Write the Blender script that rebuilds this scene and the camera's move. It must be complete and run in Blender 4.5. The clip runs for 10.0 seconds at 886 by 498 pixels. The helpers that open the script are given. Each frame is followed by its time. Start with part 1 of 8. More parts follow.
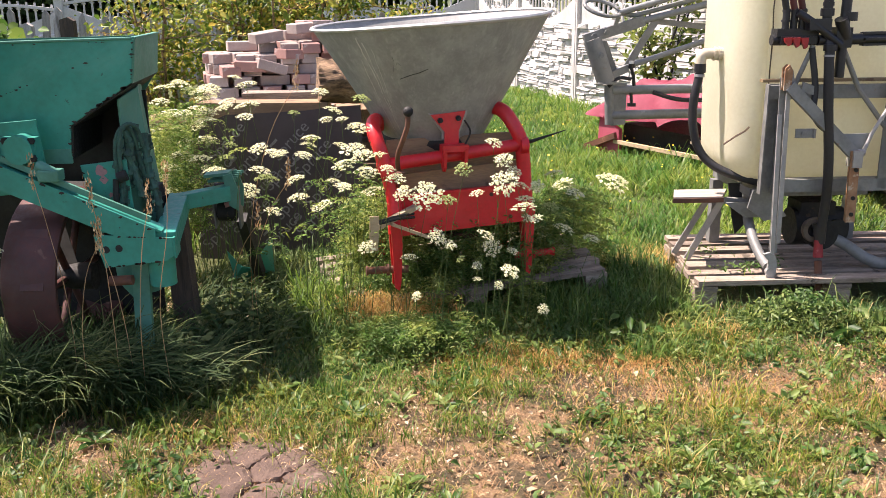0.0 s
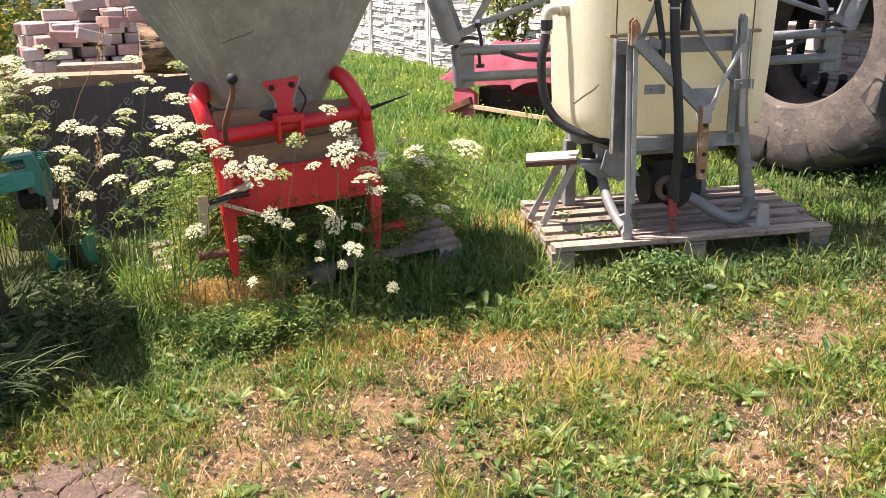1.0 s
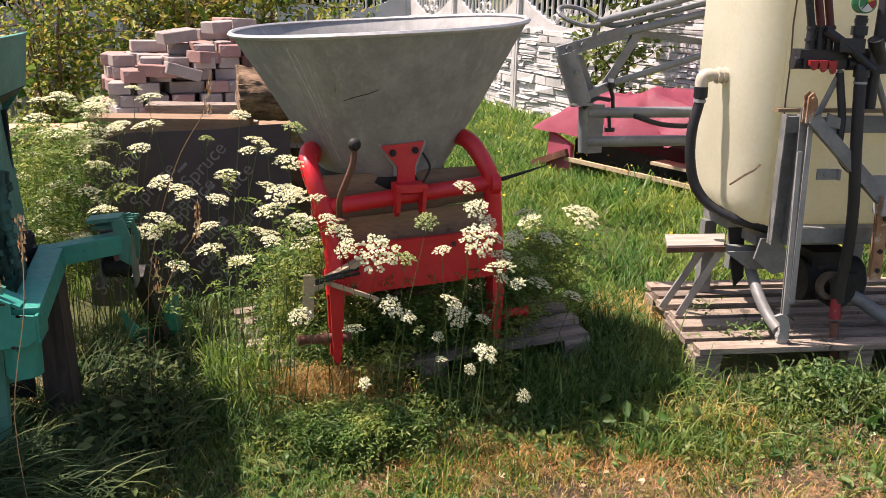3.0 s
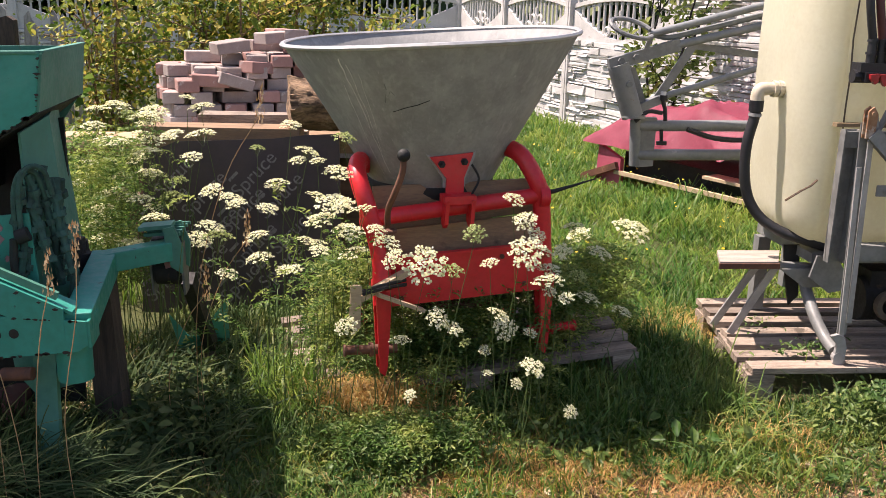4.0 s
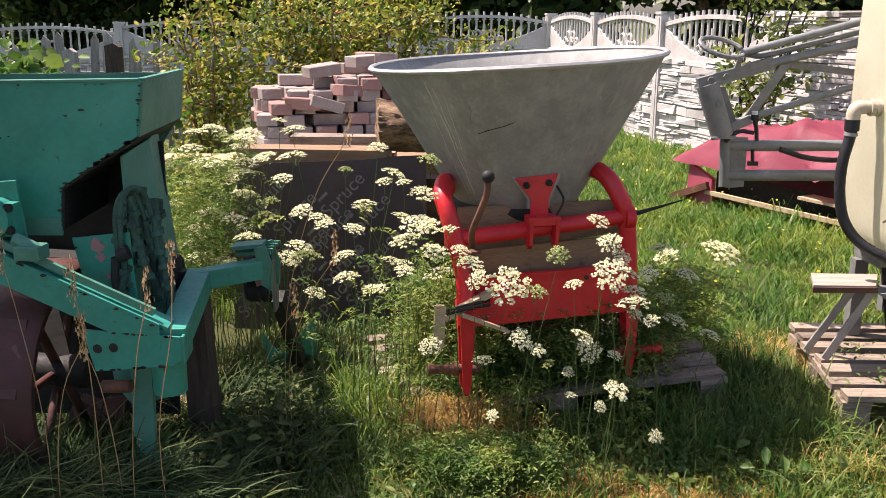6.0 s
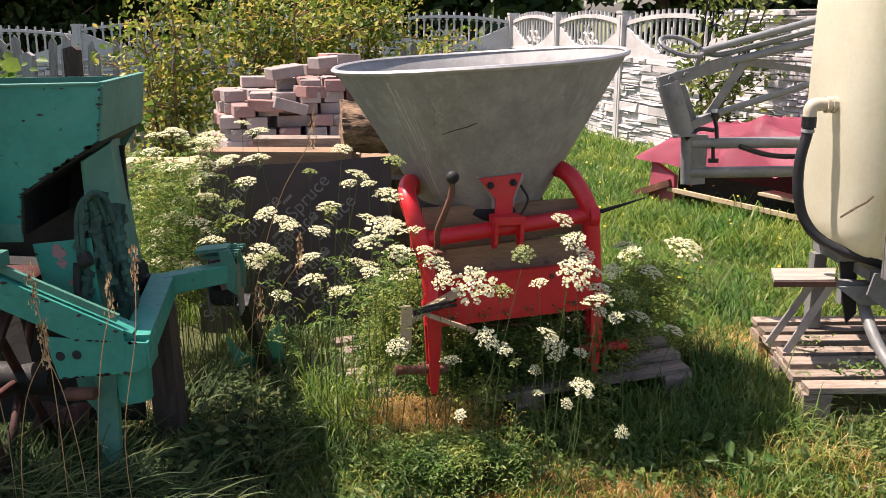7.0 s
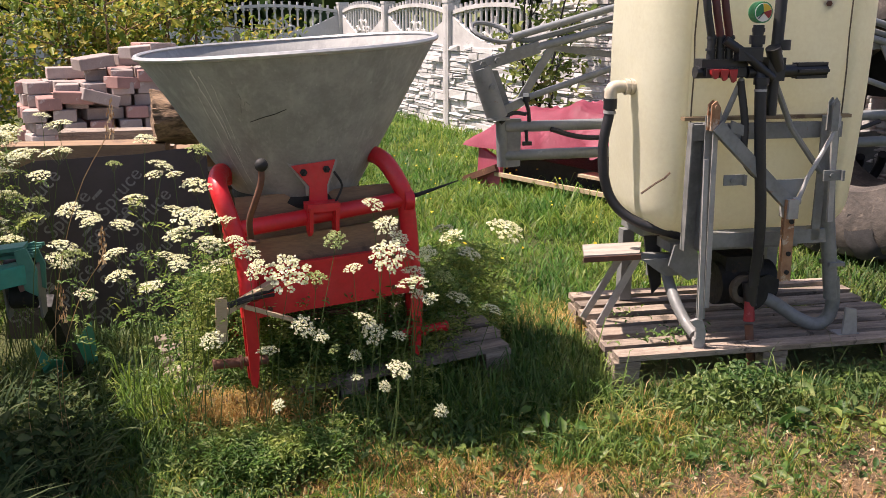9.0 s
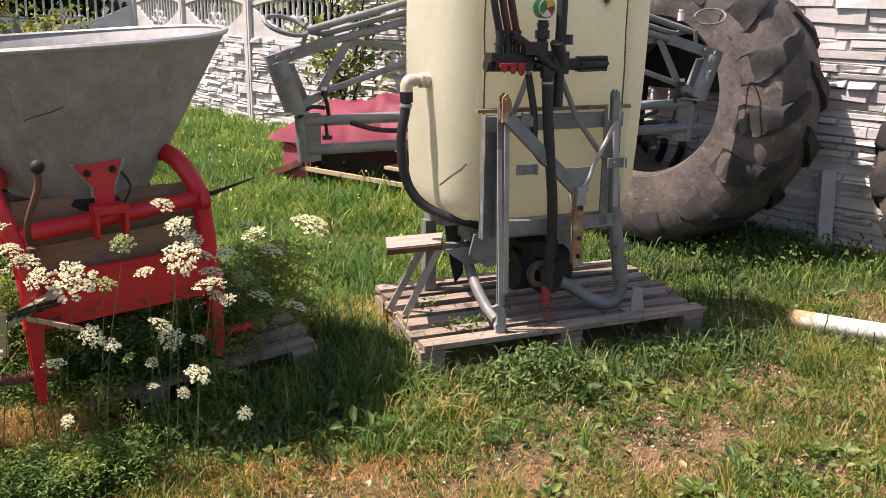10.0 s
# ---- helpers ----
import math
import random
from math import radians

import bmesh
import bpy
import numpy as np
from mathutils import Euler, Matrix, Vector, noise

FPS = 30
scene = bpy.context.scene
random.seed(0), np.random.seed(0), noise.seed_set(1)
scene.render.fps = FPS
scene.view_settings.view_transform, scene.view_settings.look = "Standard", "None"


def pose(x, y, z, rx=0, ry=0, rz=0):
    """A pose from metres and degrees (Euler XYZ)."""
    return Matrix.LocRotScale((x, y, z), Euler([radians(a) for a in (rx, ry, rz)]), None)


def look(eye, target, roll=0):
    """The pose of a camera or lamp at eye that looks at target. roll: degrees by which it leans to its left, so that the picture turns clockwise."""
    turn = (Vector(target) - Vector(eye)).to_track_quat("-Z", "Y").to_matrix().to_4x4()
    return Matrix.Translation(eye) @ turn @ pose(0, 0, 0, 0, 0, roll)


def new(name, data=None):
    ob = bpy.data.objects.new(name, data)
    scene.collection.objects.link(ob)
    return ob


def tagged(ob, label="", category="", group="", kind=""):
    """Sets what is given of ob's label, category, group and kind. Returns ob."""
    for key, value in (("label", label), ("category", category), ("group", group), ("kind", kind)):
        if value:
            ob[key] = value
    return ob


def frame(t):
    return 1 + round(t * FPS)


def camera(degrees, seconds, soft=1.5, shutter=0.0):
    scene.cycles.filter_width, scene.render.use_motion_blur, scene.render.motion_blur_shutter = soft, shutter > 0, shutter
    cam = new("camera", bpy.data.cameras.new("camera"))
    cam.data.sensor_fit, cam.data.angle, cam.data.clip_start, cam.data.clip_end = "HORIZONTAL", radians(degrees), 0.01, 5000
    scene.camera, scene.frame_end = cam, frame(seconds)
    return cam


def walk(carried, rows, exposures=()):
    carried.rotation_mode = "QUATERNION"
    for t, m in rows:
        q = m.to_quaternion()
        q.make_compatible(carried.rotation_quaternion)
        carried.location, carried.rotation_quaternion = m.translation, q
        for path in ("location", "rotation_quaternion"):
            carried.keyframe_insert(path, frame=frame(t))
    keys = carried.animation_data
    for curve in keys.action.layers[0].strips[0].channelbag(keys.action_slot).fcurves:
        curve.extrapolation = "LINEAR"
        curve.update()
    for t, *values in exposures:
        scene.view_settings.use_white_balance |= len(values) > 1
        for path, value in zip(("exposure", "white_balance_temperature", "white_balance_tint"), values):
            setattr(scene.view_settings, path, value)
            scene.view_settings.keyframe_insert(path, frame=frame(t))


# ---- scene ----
# ---------------------------------------------------------------- camera
cam = camera(51.4, 10.0, soft=0.55)
ROWS = [  # seconds, x, y, z, turn about x, lean, heading
    (0, 0.359, 0.496, 1.352, 74.36, 0.41, 2.06),
    (0.5, 0.441, 0.610, 1.309, 73.03, 1.49, -4.08),
    (1, 0.467, 0.746, 1.297, 72.41, 1.09, -6.42),
    (1.5, 0.368, 0.975, 1.309, 72.16, -1.18, -7.43),
    (2, 0.270, 1.176, 1.363, 72.82, -1.23, -9.27),
    (2.5, 0.212, 1.247, 1.387, 72.80, -1.91, -7.88),
    (2.7, 0.222, 1.258, 1.372, 73.39, -1.67, -4.90),
    (3.8, 0.236, 1.294, 1.355, 74.86, -1.23, -0.59),
    (4, 0.227, 1.291, 1.359, 74.87, -1.44, 0.51),
    (4.5, 0.213, 1.285, 1.365, 75.59, -1.31, 2.60),
    (5, 0.212, 1.268, 1.373, 75.88, -1.18, 5.59),
    (5.2, 0.212, 1.268, 1.373, 75.95, -0.71, 6.53),
    (6.3, 0.254, 1.275, 1.367, 75.98, -0.08, 4.97),
    (6.5, 0.258, 1.271, 1.368, 75.93, -0.09, 4.00),
    (7, 0.244, 1.267, 1.372, 75.99, -0.13, 3.69),
    (7.5, 0.256, 1.269, 1.367, 75.88, -0.15, 2.73),
    (8, 0.272, 1.270, 1.359, 75.50, -0.01, 0.62),
    (8.5, 0.309, 1.271, 1.363, 75.28, -0.00, -2.44),
    (9, 0.338, 1.260, 1.356, 75.46, -0.14, -6.22),
    (9.5, 0.349, 1.267, 1.353, 75.34, -0.47, -9.18),
    (10, 0.390, 1.256, 1.364, 75.05, -0.74, -17.81),
]
EXPO = [(0, 1.27, 6680, 24), (0.9, 1.40, 6700, 24), (1.4, 1.24, 6700, 24), (2.0, 0.83, 6700, 24), (2.6, 0.82, 6680, 24), (3.8, 0.90, 6680, 24), (6.5, 0.91, 6680, 24), (8.5, 0.84, 6680, 24), (10, 0.76, 6680, 24)]
walk(cam, [(t, pose(x, y, z, a, b, c)) for t, x, y, z, a, b, c in ROWS], EXPO)

# ---------------------------------------------------------------- light
SUN_TO = Vector((-0.52, 0.13, 1.0)).normalized()
world = bpy.data.worlds.new("sky")
scene.world = world
world.use_nodes = True
wn = world.node_tree
sky = wn.nodes.new("ShaderNodeTexSky")
sky.sky_type = "NISHITA"
sky.sun_disc = False
sky.sun_elevation = math.asin(SUN_TO.z)
sky.sun_rotation = math.atan2(SUN_TO.x, SUN_TO.y)
sky.dust_density = 2.0
wn.nodes["Background"].inputs["Strength"].default_value = 0.098
wn.links.new(sky.outputs["Color"], wn.nodes["Background"].inputs["Color"])
sun_data = bpy.data.lights.new("sun", "SUN")
sun_data.energy, sun_data.angle, sun_data.color = 5.0, radians(0.6), (1.0, 0.92, 0.80)
sun = new("sun", sun_data)
sun.matrix_world = look((-8, 1, 10), Vector((-8, 1, 10)) - SUN_TO)

# ---------------------------------------------------------------- mesh helpers
def empty_thing(name, m, label, category, group="", kind=""):
    ob = new(name)
    ob.matrix_basis = m if isinstance(m, Matrix) else pose(*m)
    ob.empty_display_size = 0.1
    return tagged(ob, label, category, group, kind)


def link_mesh(name, me, material, parent=None, label="", smooth=False):
    ob = new(name, me)
    if material:
        me.materials.append(material)
    if parent:
        ob.parent = parent
    if smooth:
        me.polygons.foreach_set("use_smooth", [True] * len(me.polygons))
    if label:
        ob["label"] = label
    return ob


def part(name, bm, material, parent=None, label="", smooth=False, bevel=0.0):
    """Links a bmesh as one mesh object under a thing or a part, and frees it."""
    if bevel:
        es = [e for e in bm.edges if len(e.link_faces) == 2 and e.calc_face_angle(0) > 0.5]
        bmesh.ops.bevel(bm, geom=es, offset=bevel, segments=2, affect="EDGES", profile=0.6)
    bmesh.ops.recalc_face_normals(bm, faces=bm.faces)
    me = bpy.data.meshes.new(name)
    if smooth:
        for e in bm.edges:
            e.smooth = not (len(e.link_faces) == 2 and e.calc_face_angle(0) > 0.75)
    bm.to_mesh(me)
    bm.free()
    return link_mesh(name, me, material, parent, label, smooth)


def box(bm, lo, hi, m=None, jitter=0.0, rng=random):
    """An upright box between two corners, turned by m."""
    vs = []
    for x in (lo[0], hi[0]):
        for y in (lo[1], hi[1]):
            for z in (lo[2], hi[2]):
                p = Vector((x, y, z))
                if jitter:
                    p += Vector([rng.uniform(-jitter, jitter) for _ in range(3)])
                vs.append(bm.verts.new(m @ p if m else p))
    for a, b, c, d in ((0, 1, 3, 2), (4, 6, 7, 5), (0, 4, 5, 1), (2, 3, 7, 6), (0, 2, 6, 4), (1, 5, 7, 3)):
        bm.faces.new((vs[a], vs[b], vs[c], vs[d]))
    return bm


def beam(bm, a, b, w, h, up=(0, 0, 1), taper=1.0):
    """A bar of rectangular section from a to b, w across and h along up."""
    a, b = Vector(a), Vector(b)
    d = (b - a).normalized()
    s = d.cross(Vector(up))
    if s.length < 1e-4:
        s = d.cross(Vector((1, 0, 0)))
    s.normalize()
    u = s.cross(d)
    ring = []
    for p, k in ((a, 1.0), (b, taper)):
        ring.append([bm.verts.new(p + s * (x * w / 2 * k) + u * (z * h / 2 * k)) for x, z in ((-1, -1), (1, -1), (1, 1), (-1, 1))])
    for i in range(4):
        bm.faces.new((ring[0][i], ring[0][(i + 1) % 4], ring[1][(i + 1) % 4], ring[1][i]))
    bm.faces.new(ring[0][::-1])
    bm.faces.new(ring[1])
    return bm


def curve_points(pts, n=6):
    """A smooth line through the points (Catmull-Rom)."""
    p = [Vector(q) for q in pts]
    if len(p) < 3:
        return p
    p = [2 * p[0] - p[1]] + p + [2 * p[-1] - p[-2]]
    out = []
    for i in range(1, len(p) - 2):
        for k in range(n):
            t = k / n
            out.append(0.5 * (2 * p[i] + (p[i + 1] - p[i - 1]) * t + (2 * p[i - 1] - 5 * p[i] + 4 * p[i + 1] - p[i + 2]) * t * t + (3 * p[i] - p[i - 1] - 3 * p[i + 1] + p[i + 2]) * t ** 3))
    out.append(p[-2])
    return out


def tube(bm, pts, r, seg=10, smooth=0, cap=True, r_end=None, flat=1.0):
    """A round bar or hose along the points."""
    p = curve_points(pts, smooth) if smooth else [Vector(q) for q in pts]
    n = len(p)
    rings = []
    side = None
    for i, q in enumerate(p):
        d = (p[min(i + 1, n - 1)] - p[max(i - 1, 0)]).normalized()
        if side is None:
            side = d.cross(Vector((0, 0, 1)))
            if side.length < 1e-3:
                side = d.cross(Vector((0, 1, 0)))
        side = (side - d * side.dot(d)).normalized()
        up = d.cross(side)
        k = r if r_end is None else r + (r_end - r) * i / (n - 1)
        rings.append([bm.verts.new(q + side * (k * math.cos(a)) + up * (k * flat * math.sin(a))) for a in (2 * math.pi * j / seg for j in range(seg))])
    for i in range(n - 1):
        for j in range(seg):
            bm.faces.new((rings[i][j], rings[i][(j + 1) % seg], rings[i + 1][(j + 1) % seg], rings[i + 1][j]))
    if cap:
        bm.faces.new(rings[0][::-1])
        bm.faces.new(rings[-1])
    return bm


def prism(bm, poly, lo, hi, axis="y", m=None):
    """A flat outline (pairs) drawn out from lo to hi along an axis; the pairs are the two other axes in order."""
    def at(a, b, c):
        p = {"x": (c, a, b), "y": (a, c, b), "z": (a, b, c)}[axis]
        return m @ Vector(p) if m else Vector(p)
    r0 = [bm.verts.new(at(a, b, lo)) for a, b in poly]
    r1 = [bm.verts.new(at(a, b, hi)) for a, b in poly]
    n = len(poly)
    for i in range(n):
        bm.faces.new((r0[i], r0[(i + 1) % n], r1[(i + 1) % n], r1[i]))
    bm.faces.new(r0[::-1])
    bm.faces.new(r1)
    return bm


def lathe(bm, profile, seg=48, m=None, wobble=None):
    """A turned body: profile of (radius, height) round the z axis."""
    rings = []
    for i, (r, z) in enumerate(profile):
        ring = []
        for j in range(seg):
            a = 2 * math.pi * j / seg
            rr, zz = (r, z) if not wobble else wobble(r, z, a)
            p = Vector((rr * math.cos(a), rr * math.sin(a), zz))
            ring.append(bm.verts.new(m @ p if m else p))
        rings.append(ring)
    for i in range(len(rings) - 1):
        for j in range(seg):
            bm.faces.new((rings[i][j], rings[i][(j + 1) % seg], rings[i + 1][(j + 1) % seg], rings[i + 1][j]))
    return rings


def disc(bm, centre, axis, r, h, seg=14):
    """A short round bolt head, cap or collar."""
    c, d = Vector(centre), Vector(axis).normalized()
    return tube(bm, [c, c + d * h], r, seg)


def bm_new():
    return bmesh.new()


def raw_mesh(name, verts, loops, counts):
    """A mesh from plain arrays, for what has very many faces."""
    me = bpy.data.meshes.new(name)
    verts = np.asarray(verts, dtype=np.float32)
    counts = np.asarray(counts, dtype=np.int32)
    me.vertices.add(len(verts))
    me.vertices.foreach_set("co", verts.ravel())
    me.loops.add(int(counts.sum()))
    me.loops.foreach_set("vertex_index", np.asarray(loops, dtype=np.int32).ravel())
    me.polygons.add(len(counts))
    me.polygons.foreach_set("loop_start", np.concatenate([[0], np.cumsum(counts)[:-1]]).astype(np.int32))
    me.update(calc_edges=True)
    me.validate()
    return me

# ---------------------------------------------------------------- materials
def nd(nt, kind, **kw):
    n = nt.nodes.new(kind)
    for k, v in kw.items():
        n.inputs[k.replace("_", " ")].default_value = v
    return n


def rgba(c):
    return (c[0], c[1], c[2], 1.0)


def noise_node(nt, scale, detail=4.0, rough=0.55, coord=None, stretch=None, distortion=0.0):
    n = nd(nt, "ShaderNodeTexNoise", Scale=scale, Detail=detail, Roughness=rough, Distortion=distortion)
    if coord is None:
        coord = nt.nodes.new("ShaderNodeTexCoord").outputs["Object"]
    if stretch:
        mp = nt.nodes.new("ShaderNodeMapping")
        mp.inputs["Scale"].default_value = stretch
        nt.links.new(coord, mp.inputs["Vector"])
        coord = mp.outputs["Vector"]
    nt.links.new(coord, n.inputs["Vector"])
    return n.outputs["Fac"]


def ramp(nt, fac, lo, hi, a=0.0, b=1.0):
    n = nt.nodes.new("ShaderNodeMapRange")
    n.interpolation_type = "SMOOTHSTEP"
    n.inputs["From Min"].default_value, n.inputs["From Max"].default_value = lo, hi
    n.inputs["To Min"].default_value, n.inputs["To Max"].default_value = a, b
    nt.links.new(fac, n.inputs["Value"])
    return n.outputs["Result"]


def mixc(nt, fac, a, b):
    n = nt.nodes.new("ShaderNodeMix")
    n.data_type = "RGBA"
    for sock, v in ((n.inputs["Factor"], fac), (n.inputs[6], a), (n.inputs[7], b)):
        if isinstance(v, (tuple, list)):
            sock.default_value = rgba(v)
        elif isinstance(v, (int, float)):
            sock.default_value = v
        else:
            nt.links.new(v, sock)
    return n.outputs[2]


def mathn(nt, op, a, b):
    n = nt.nodes.new("ShaderNodeMath")
    n.operation = op
    for sock, v in ((n.inputs[0], a), (n.inputs[1], b)):
        if isinstance(v, (int, float)):
            sock.default_value = v
        else:
            nt.links.new(v, sock)
    return n.outputs[0]


def start(name):
    m = bpy.data.materials.new(name)
    m.use_nodes = True
    nt = m.node_tree
    return m, nt, nt.nodes["Principled BSDF"]


def surface(name, base, dark, stain=None, scale=6.0, fine=60.0, rough=0.6, metal=0.0, bump=0.15, spots=0.62, stretch=None,
            stain_scale=9.0, rough_var=0.12, random_tint=0.0, spec=0.5, bump_scale=None, soft=0.06, dust=None):
    """A worn surface: two tones in broad patches and fine grain, stains with an outline of their own, fine relief."""
    m, nt, p = start(name)
    broad = noise_node(nt, scale, 5, 0.6, stretch=stretch)
    grain = noise_node(nt, fine, 3, 0.6, stretch=stretch)
    both = mathn(nt, "ADD", mathn(nt, "MULTIPLY", broad, 0.65), mathn(nt, "MULTIPLY", grain, 0.35))
    col = mixc(nt, ramp(nt, both, 0.36, 0.64), dark, base)
    if random_tint:
        oi = nt.nodes.new("ShaderNodeObjectInfo")
        hs = nt.nodes.new("ShaderNodeHueSaturation")
        nt.links.new(col, hs.inputs["Color"])
        nt.links.new(ramp(nt, oi.outputs["Random"], 0, 1, 1 - random_tint, 1 + random_tint), hs.inputs["Value"])
        col = hs.outputs["Color"]
    rg = ramp(nt, grain, 0.3, 0.7, rough - rough_var, rough + rough_var)
    if dust:
        dn = noise_node(nt, scale * 0.6, 6, 0.7, distortion=0.6)
        col = mixc(nt, ramp(nt, dn, 0.45, 0.75, 0.0, 0.6), col, dust)
    if stain:
        st = noise_node(nt, stain_scale, 8, 0.68, distortion=0.4)
        f = ramp(nt, st, spots, spots + soft)
        col = mixc(nt, f, col, stain)
    nt.links.new(col, p.inputs["Base Color"])
    nt.links.new(rg, p.inputs["Roughness"])
    p.inputs["Metallic"].default_value = metal
    p.inputs["Specular IOR Level"].default_value = spec
    if bump:
        b = nt.nodes.new("ShaderNodeBump")
        b.inputs["Strength"].default_value = bump
        b.inputs["Distance"].default_value = 0.01
        hgt = noise_node(nt, bump_scale or fine * 0.5, 6, 0.65, stretch=stretch)
        nt.links.new(hgt, b.inputs["Height"])
        nt.links.new(b.outputs["Normal"], p.inputs["Normal"])
    return m


def leafy(name, cols, translucent=0.35, patch=None, patch_scale=1.2, patch_lo=0.5, patch_hi=0.62, gloss=0.45, clumps=0.0):
    """Leaves and blades: a tint for each island, light coming through, and dry patches by place."""
    m, nt, p = start(name)
    g = nt.nodes.new("ShaderNodeNewGeometry")
    r = nt.nodes.new("ShaderNodeValToRGB")
    nt.links.new(g.outputs["Random Per Island"], r.inputs["Fac"])
    e = r.color_ramp.elements
    e[0].position, e[0].color = 0.0, rgba(cols[0])
    e[1].position, e[1].color = 1.0, rgba(cols[-1])
    for i, c in enumerate(cols[1:-1], 1):
        x = e.new(i / (len(cols) - 1))
        x.color = rgba(c)
    col = r.outputs["Color"]
    if patch:
        n = noise_node(nt, patch_scale, 5, 0.6)
        n2 = mathn(nt, "ADD", n, mathn(nt, "MULTIPLY", mathn(nt, "SUBTRACT", g.outputs["Random Per Island"], 0.5), 0.22))
        col = mixc(nt, ramp(nt, n2, patch_lo, patch_hi), col, patch)
    if clumps:
        big, small = noise_node(nt, clumps, 4, 0.6), noise_node(nt, clumps * 5.5, 3, 0.6)
        hs = nt.nodes.new("ShaderNodeHueSaturation")
        nt.links.new(ramp(nt, mathn(nt, "ADD", mathn(nt, "MULTIPLY", big, 0.6), mathn(nt, "MULTIPLY", small, 0.4)), 0.36, 0.64, 0.58, 1.42), hs.inputs["Value"])
        nt.links.new(ramp(nt, big, 0.38, 0.62, 0.535, 0.475), hs.inputs["Hue"])
        nt.links.new(col, hs.inputs["Color"])
        col = hs.outputs["Color"]
    nt.links.new(col, p.inputs["Base Color"])
    p.inputs["Roughness"].default_value = gloss
    p.inputs["Specular IOR Level"].default_value = 0.35
    t = nt.nodes.new("ShaderNodeBsdfTranslucent")
    nt.links.new(col, t.inputs["Color"])
    mx = nt.nodes.new("ShaderNodeMixShader")
    mx.inputs["Fac"].default_value = translucent
    nt.links.new(p.outputs["BSDF"], mx.inputs[1])
    nt.links.new(t.outputs["BSDF"], mx.inputs[2])
    nt.links.new(mx.outputs["Shader"], nt.nodes["Material Output"].inputs["Surface"])
    return m


def galvanised():
    """Dull zinc sheet: mottled, with pale runs down the slope and a few dark scuffs."""
    m, nt, p = start("galvanised sheet")
    tc = nt.nodes.new("ShaderNodeTexCoord").outputs["Object"]
    mott = noise_node(nt, 7, 6, 0.65, tc)
    grain = noise_node(nt, 75, 4, 0.6, tc)
    runs = noise_node(nt, 30, 4, 0.6, tc, stretch=(1, 1, 0.02))
    thin = noise_node(nt, 70, 2, 0.5, tc, stretch=(1, 1, 0.012))
    scuff = noise_node(nt, 11, 8, 0.75, tc, distortion=1.2)
    both = mathn(nt, "ADD", mathn(nt, "MULTIPLY", mott, 0.7), mathn(nt, "MULTIPLY", grain, 0.3))
    col = mixc(nt, ramp(nt, both, 0.36, 0.64), (0.235, 0.238, 0.226), (0.345, 0.35, 0.332))
    col = mixc(nt, ramp(nt, runs, 0.50, 0.72, 0.0, 0.35), col, (0.48, 0.48, 0.45))
    col = mixc(nt, ramp(nt, thin, 0.66, 0.74, 0.0, 0.22), col, (0.60, 0.59, 0.55))
    col = mixc(nt, ramp(nt, scuff, 0.685, 0.73, 0.0, 0.7), col, (0.12, 0.125, 0.12))
    nt.links.new(col, p.inputs["Base Color"])
    nt.links.new(ramp(nt, grain, 0.3, 0.7, 0.66, 0.84), p.inputs["Roughness"])
    p.inputs["Metallic"].default_value = 0.12
    bp = nt.nodes.new("ShaderNodeBump")
    bp.inputs["Strength"].default_value = 0.10
    bp.inputs["Distance"].default_value = 0.01
    nt.links.new(both, bp.inputs["Height"])
    nt.links.new(bp.outputs["Normal"], p.inputs["Normal"])
    return m


M_GALV = galvanised()
M_ZINCPALE = surface("scuffed pale zinc", (0.38, 0.38, 0.36), (0.31, 0.31, 0.295), (0.25, 0.25, 0.24), scale=9, fine=70, rough=0.6, metal=0.3, bump=0.05, spots=0.60)
M_LIMERUN = surface("pale lime run", (0.56, 0.555, 0.52), (0.40, 0.40, 0.375), (0.34, 0.34, 0.32), scale=40, fine=120, rough=0.85, bump=0.1, spots=0.55)
M_GREYDARK = surface("dirty dark grey paint", (0.235, 0.238, 0.225), (0.145, 0.148, 0.142), (0.22, 0.125, 0.075), scale=10, fine=60, rough=0.58, metal=0.12, bump=0.12, spots=0.645, stain_scale=15)
M_RED = surface("red machine paint", (0.72, 0.022, 0.030), (0.58, 0.016, 0.022), (0.20, 0.05, 0.03), scale=5, fine=70, rough=0.42, bump=0.05, spots=0.70, stain_scale=16, dust=(0.66, 0.09, 0.08))
M_GREEN = surface("green machine paint", (0.026, 0.300, 0.225), (0.018, 0.225, 0.165), (0.030, 0.030, 0.026), scale=5, fine=50, rough=0.5, bump=0.08, spots=0.645, stain_scale=19, dust=(0.09, 0.34, 0.265))
M_GREEN_IN = surface("faded green paint", (0.085, 0.265, 0.195), (0.05, 0.19, 0.135), (0.20, 0.10, 0.06), scale=6, fine=60, rough=0.6, bump=0.08, spots=0.66)
M_DARK = surface("dark grimy steel and shaded hollow", (0.035, 0.034, 0.032), (0.018, 0.018, 0.017), (0.07, 0.045, 0.03), scale=12, fine=80, rough=0.7, metal=0.3, bump=0.2)
M_RUST = surface("rust", (0.19, 0.085, 0.05), (0.10, 0.045, 0.03), (0.27, 0.14, 0.08), scale=9, fine=70, rough=0.82, metal=0.1, bump=0.25)
M_WHEEL = surface("rusty red wheel steel", (0.11, 0.042, 0.034), (0.065, 0.028, 0.024), (0.16, 0.085, 0.06), scale=6, fine=60, rough=0.6, metal=0.2, bump=0.15)
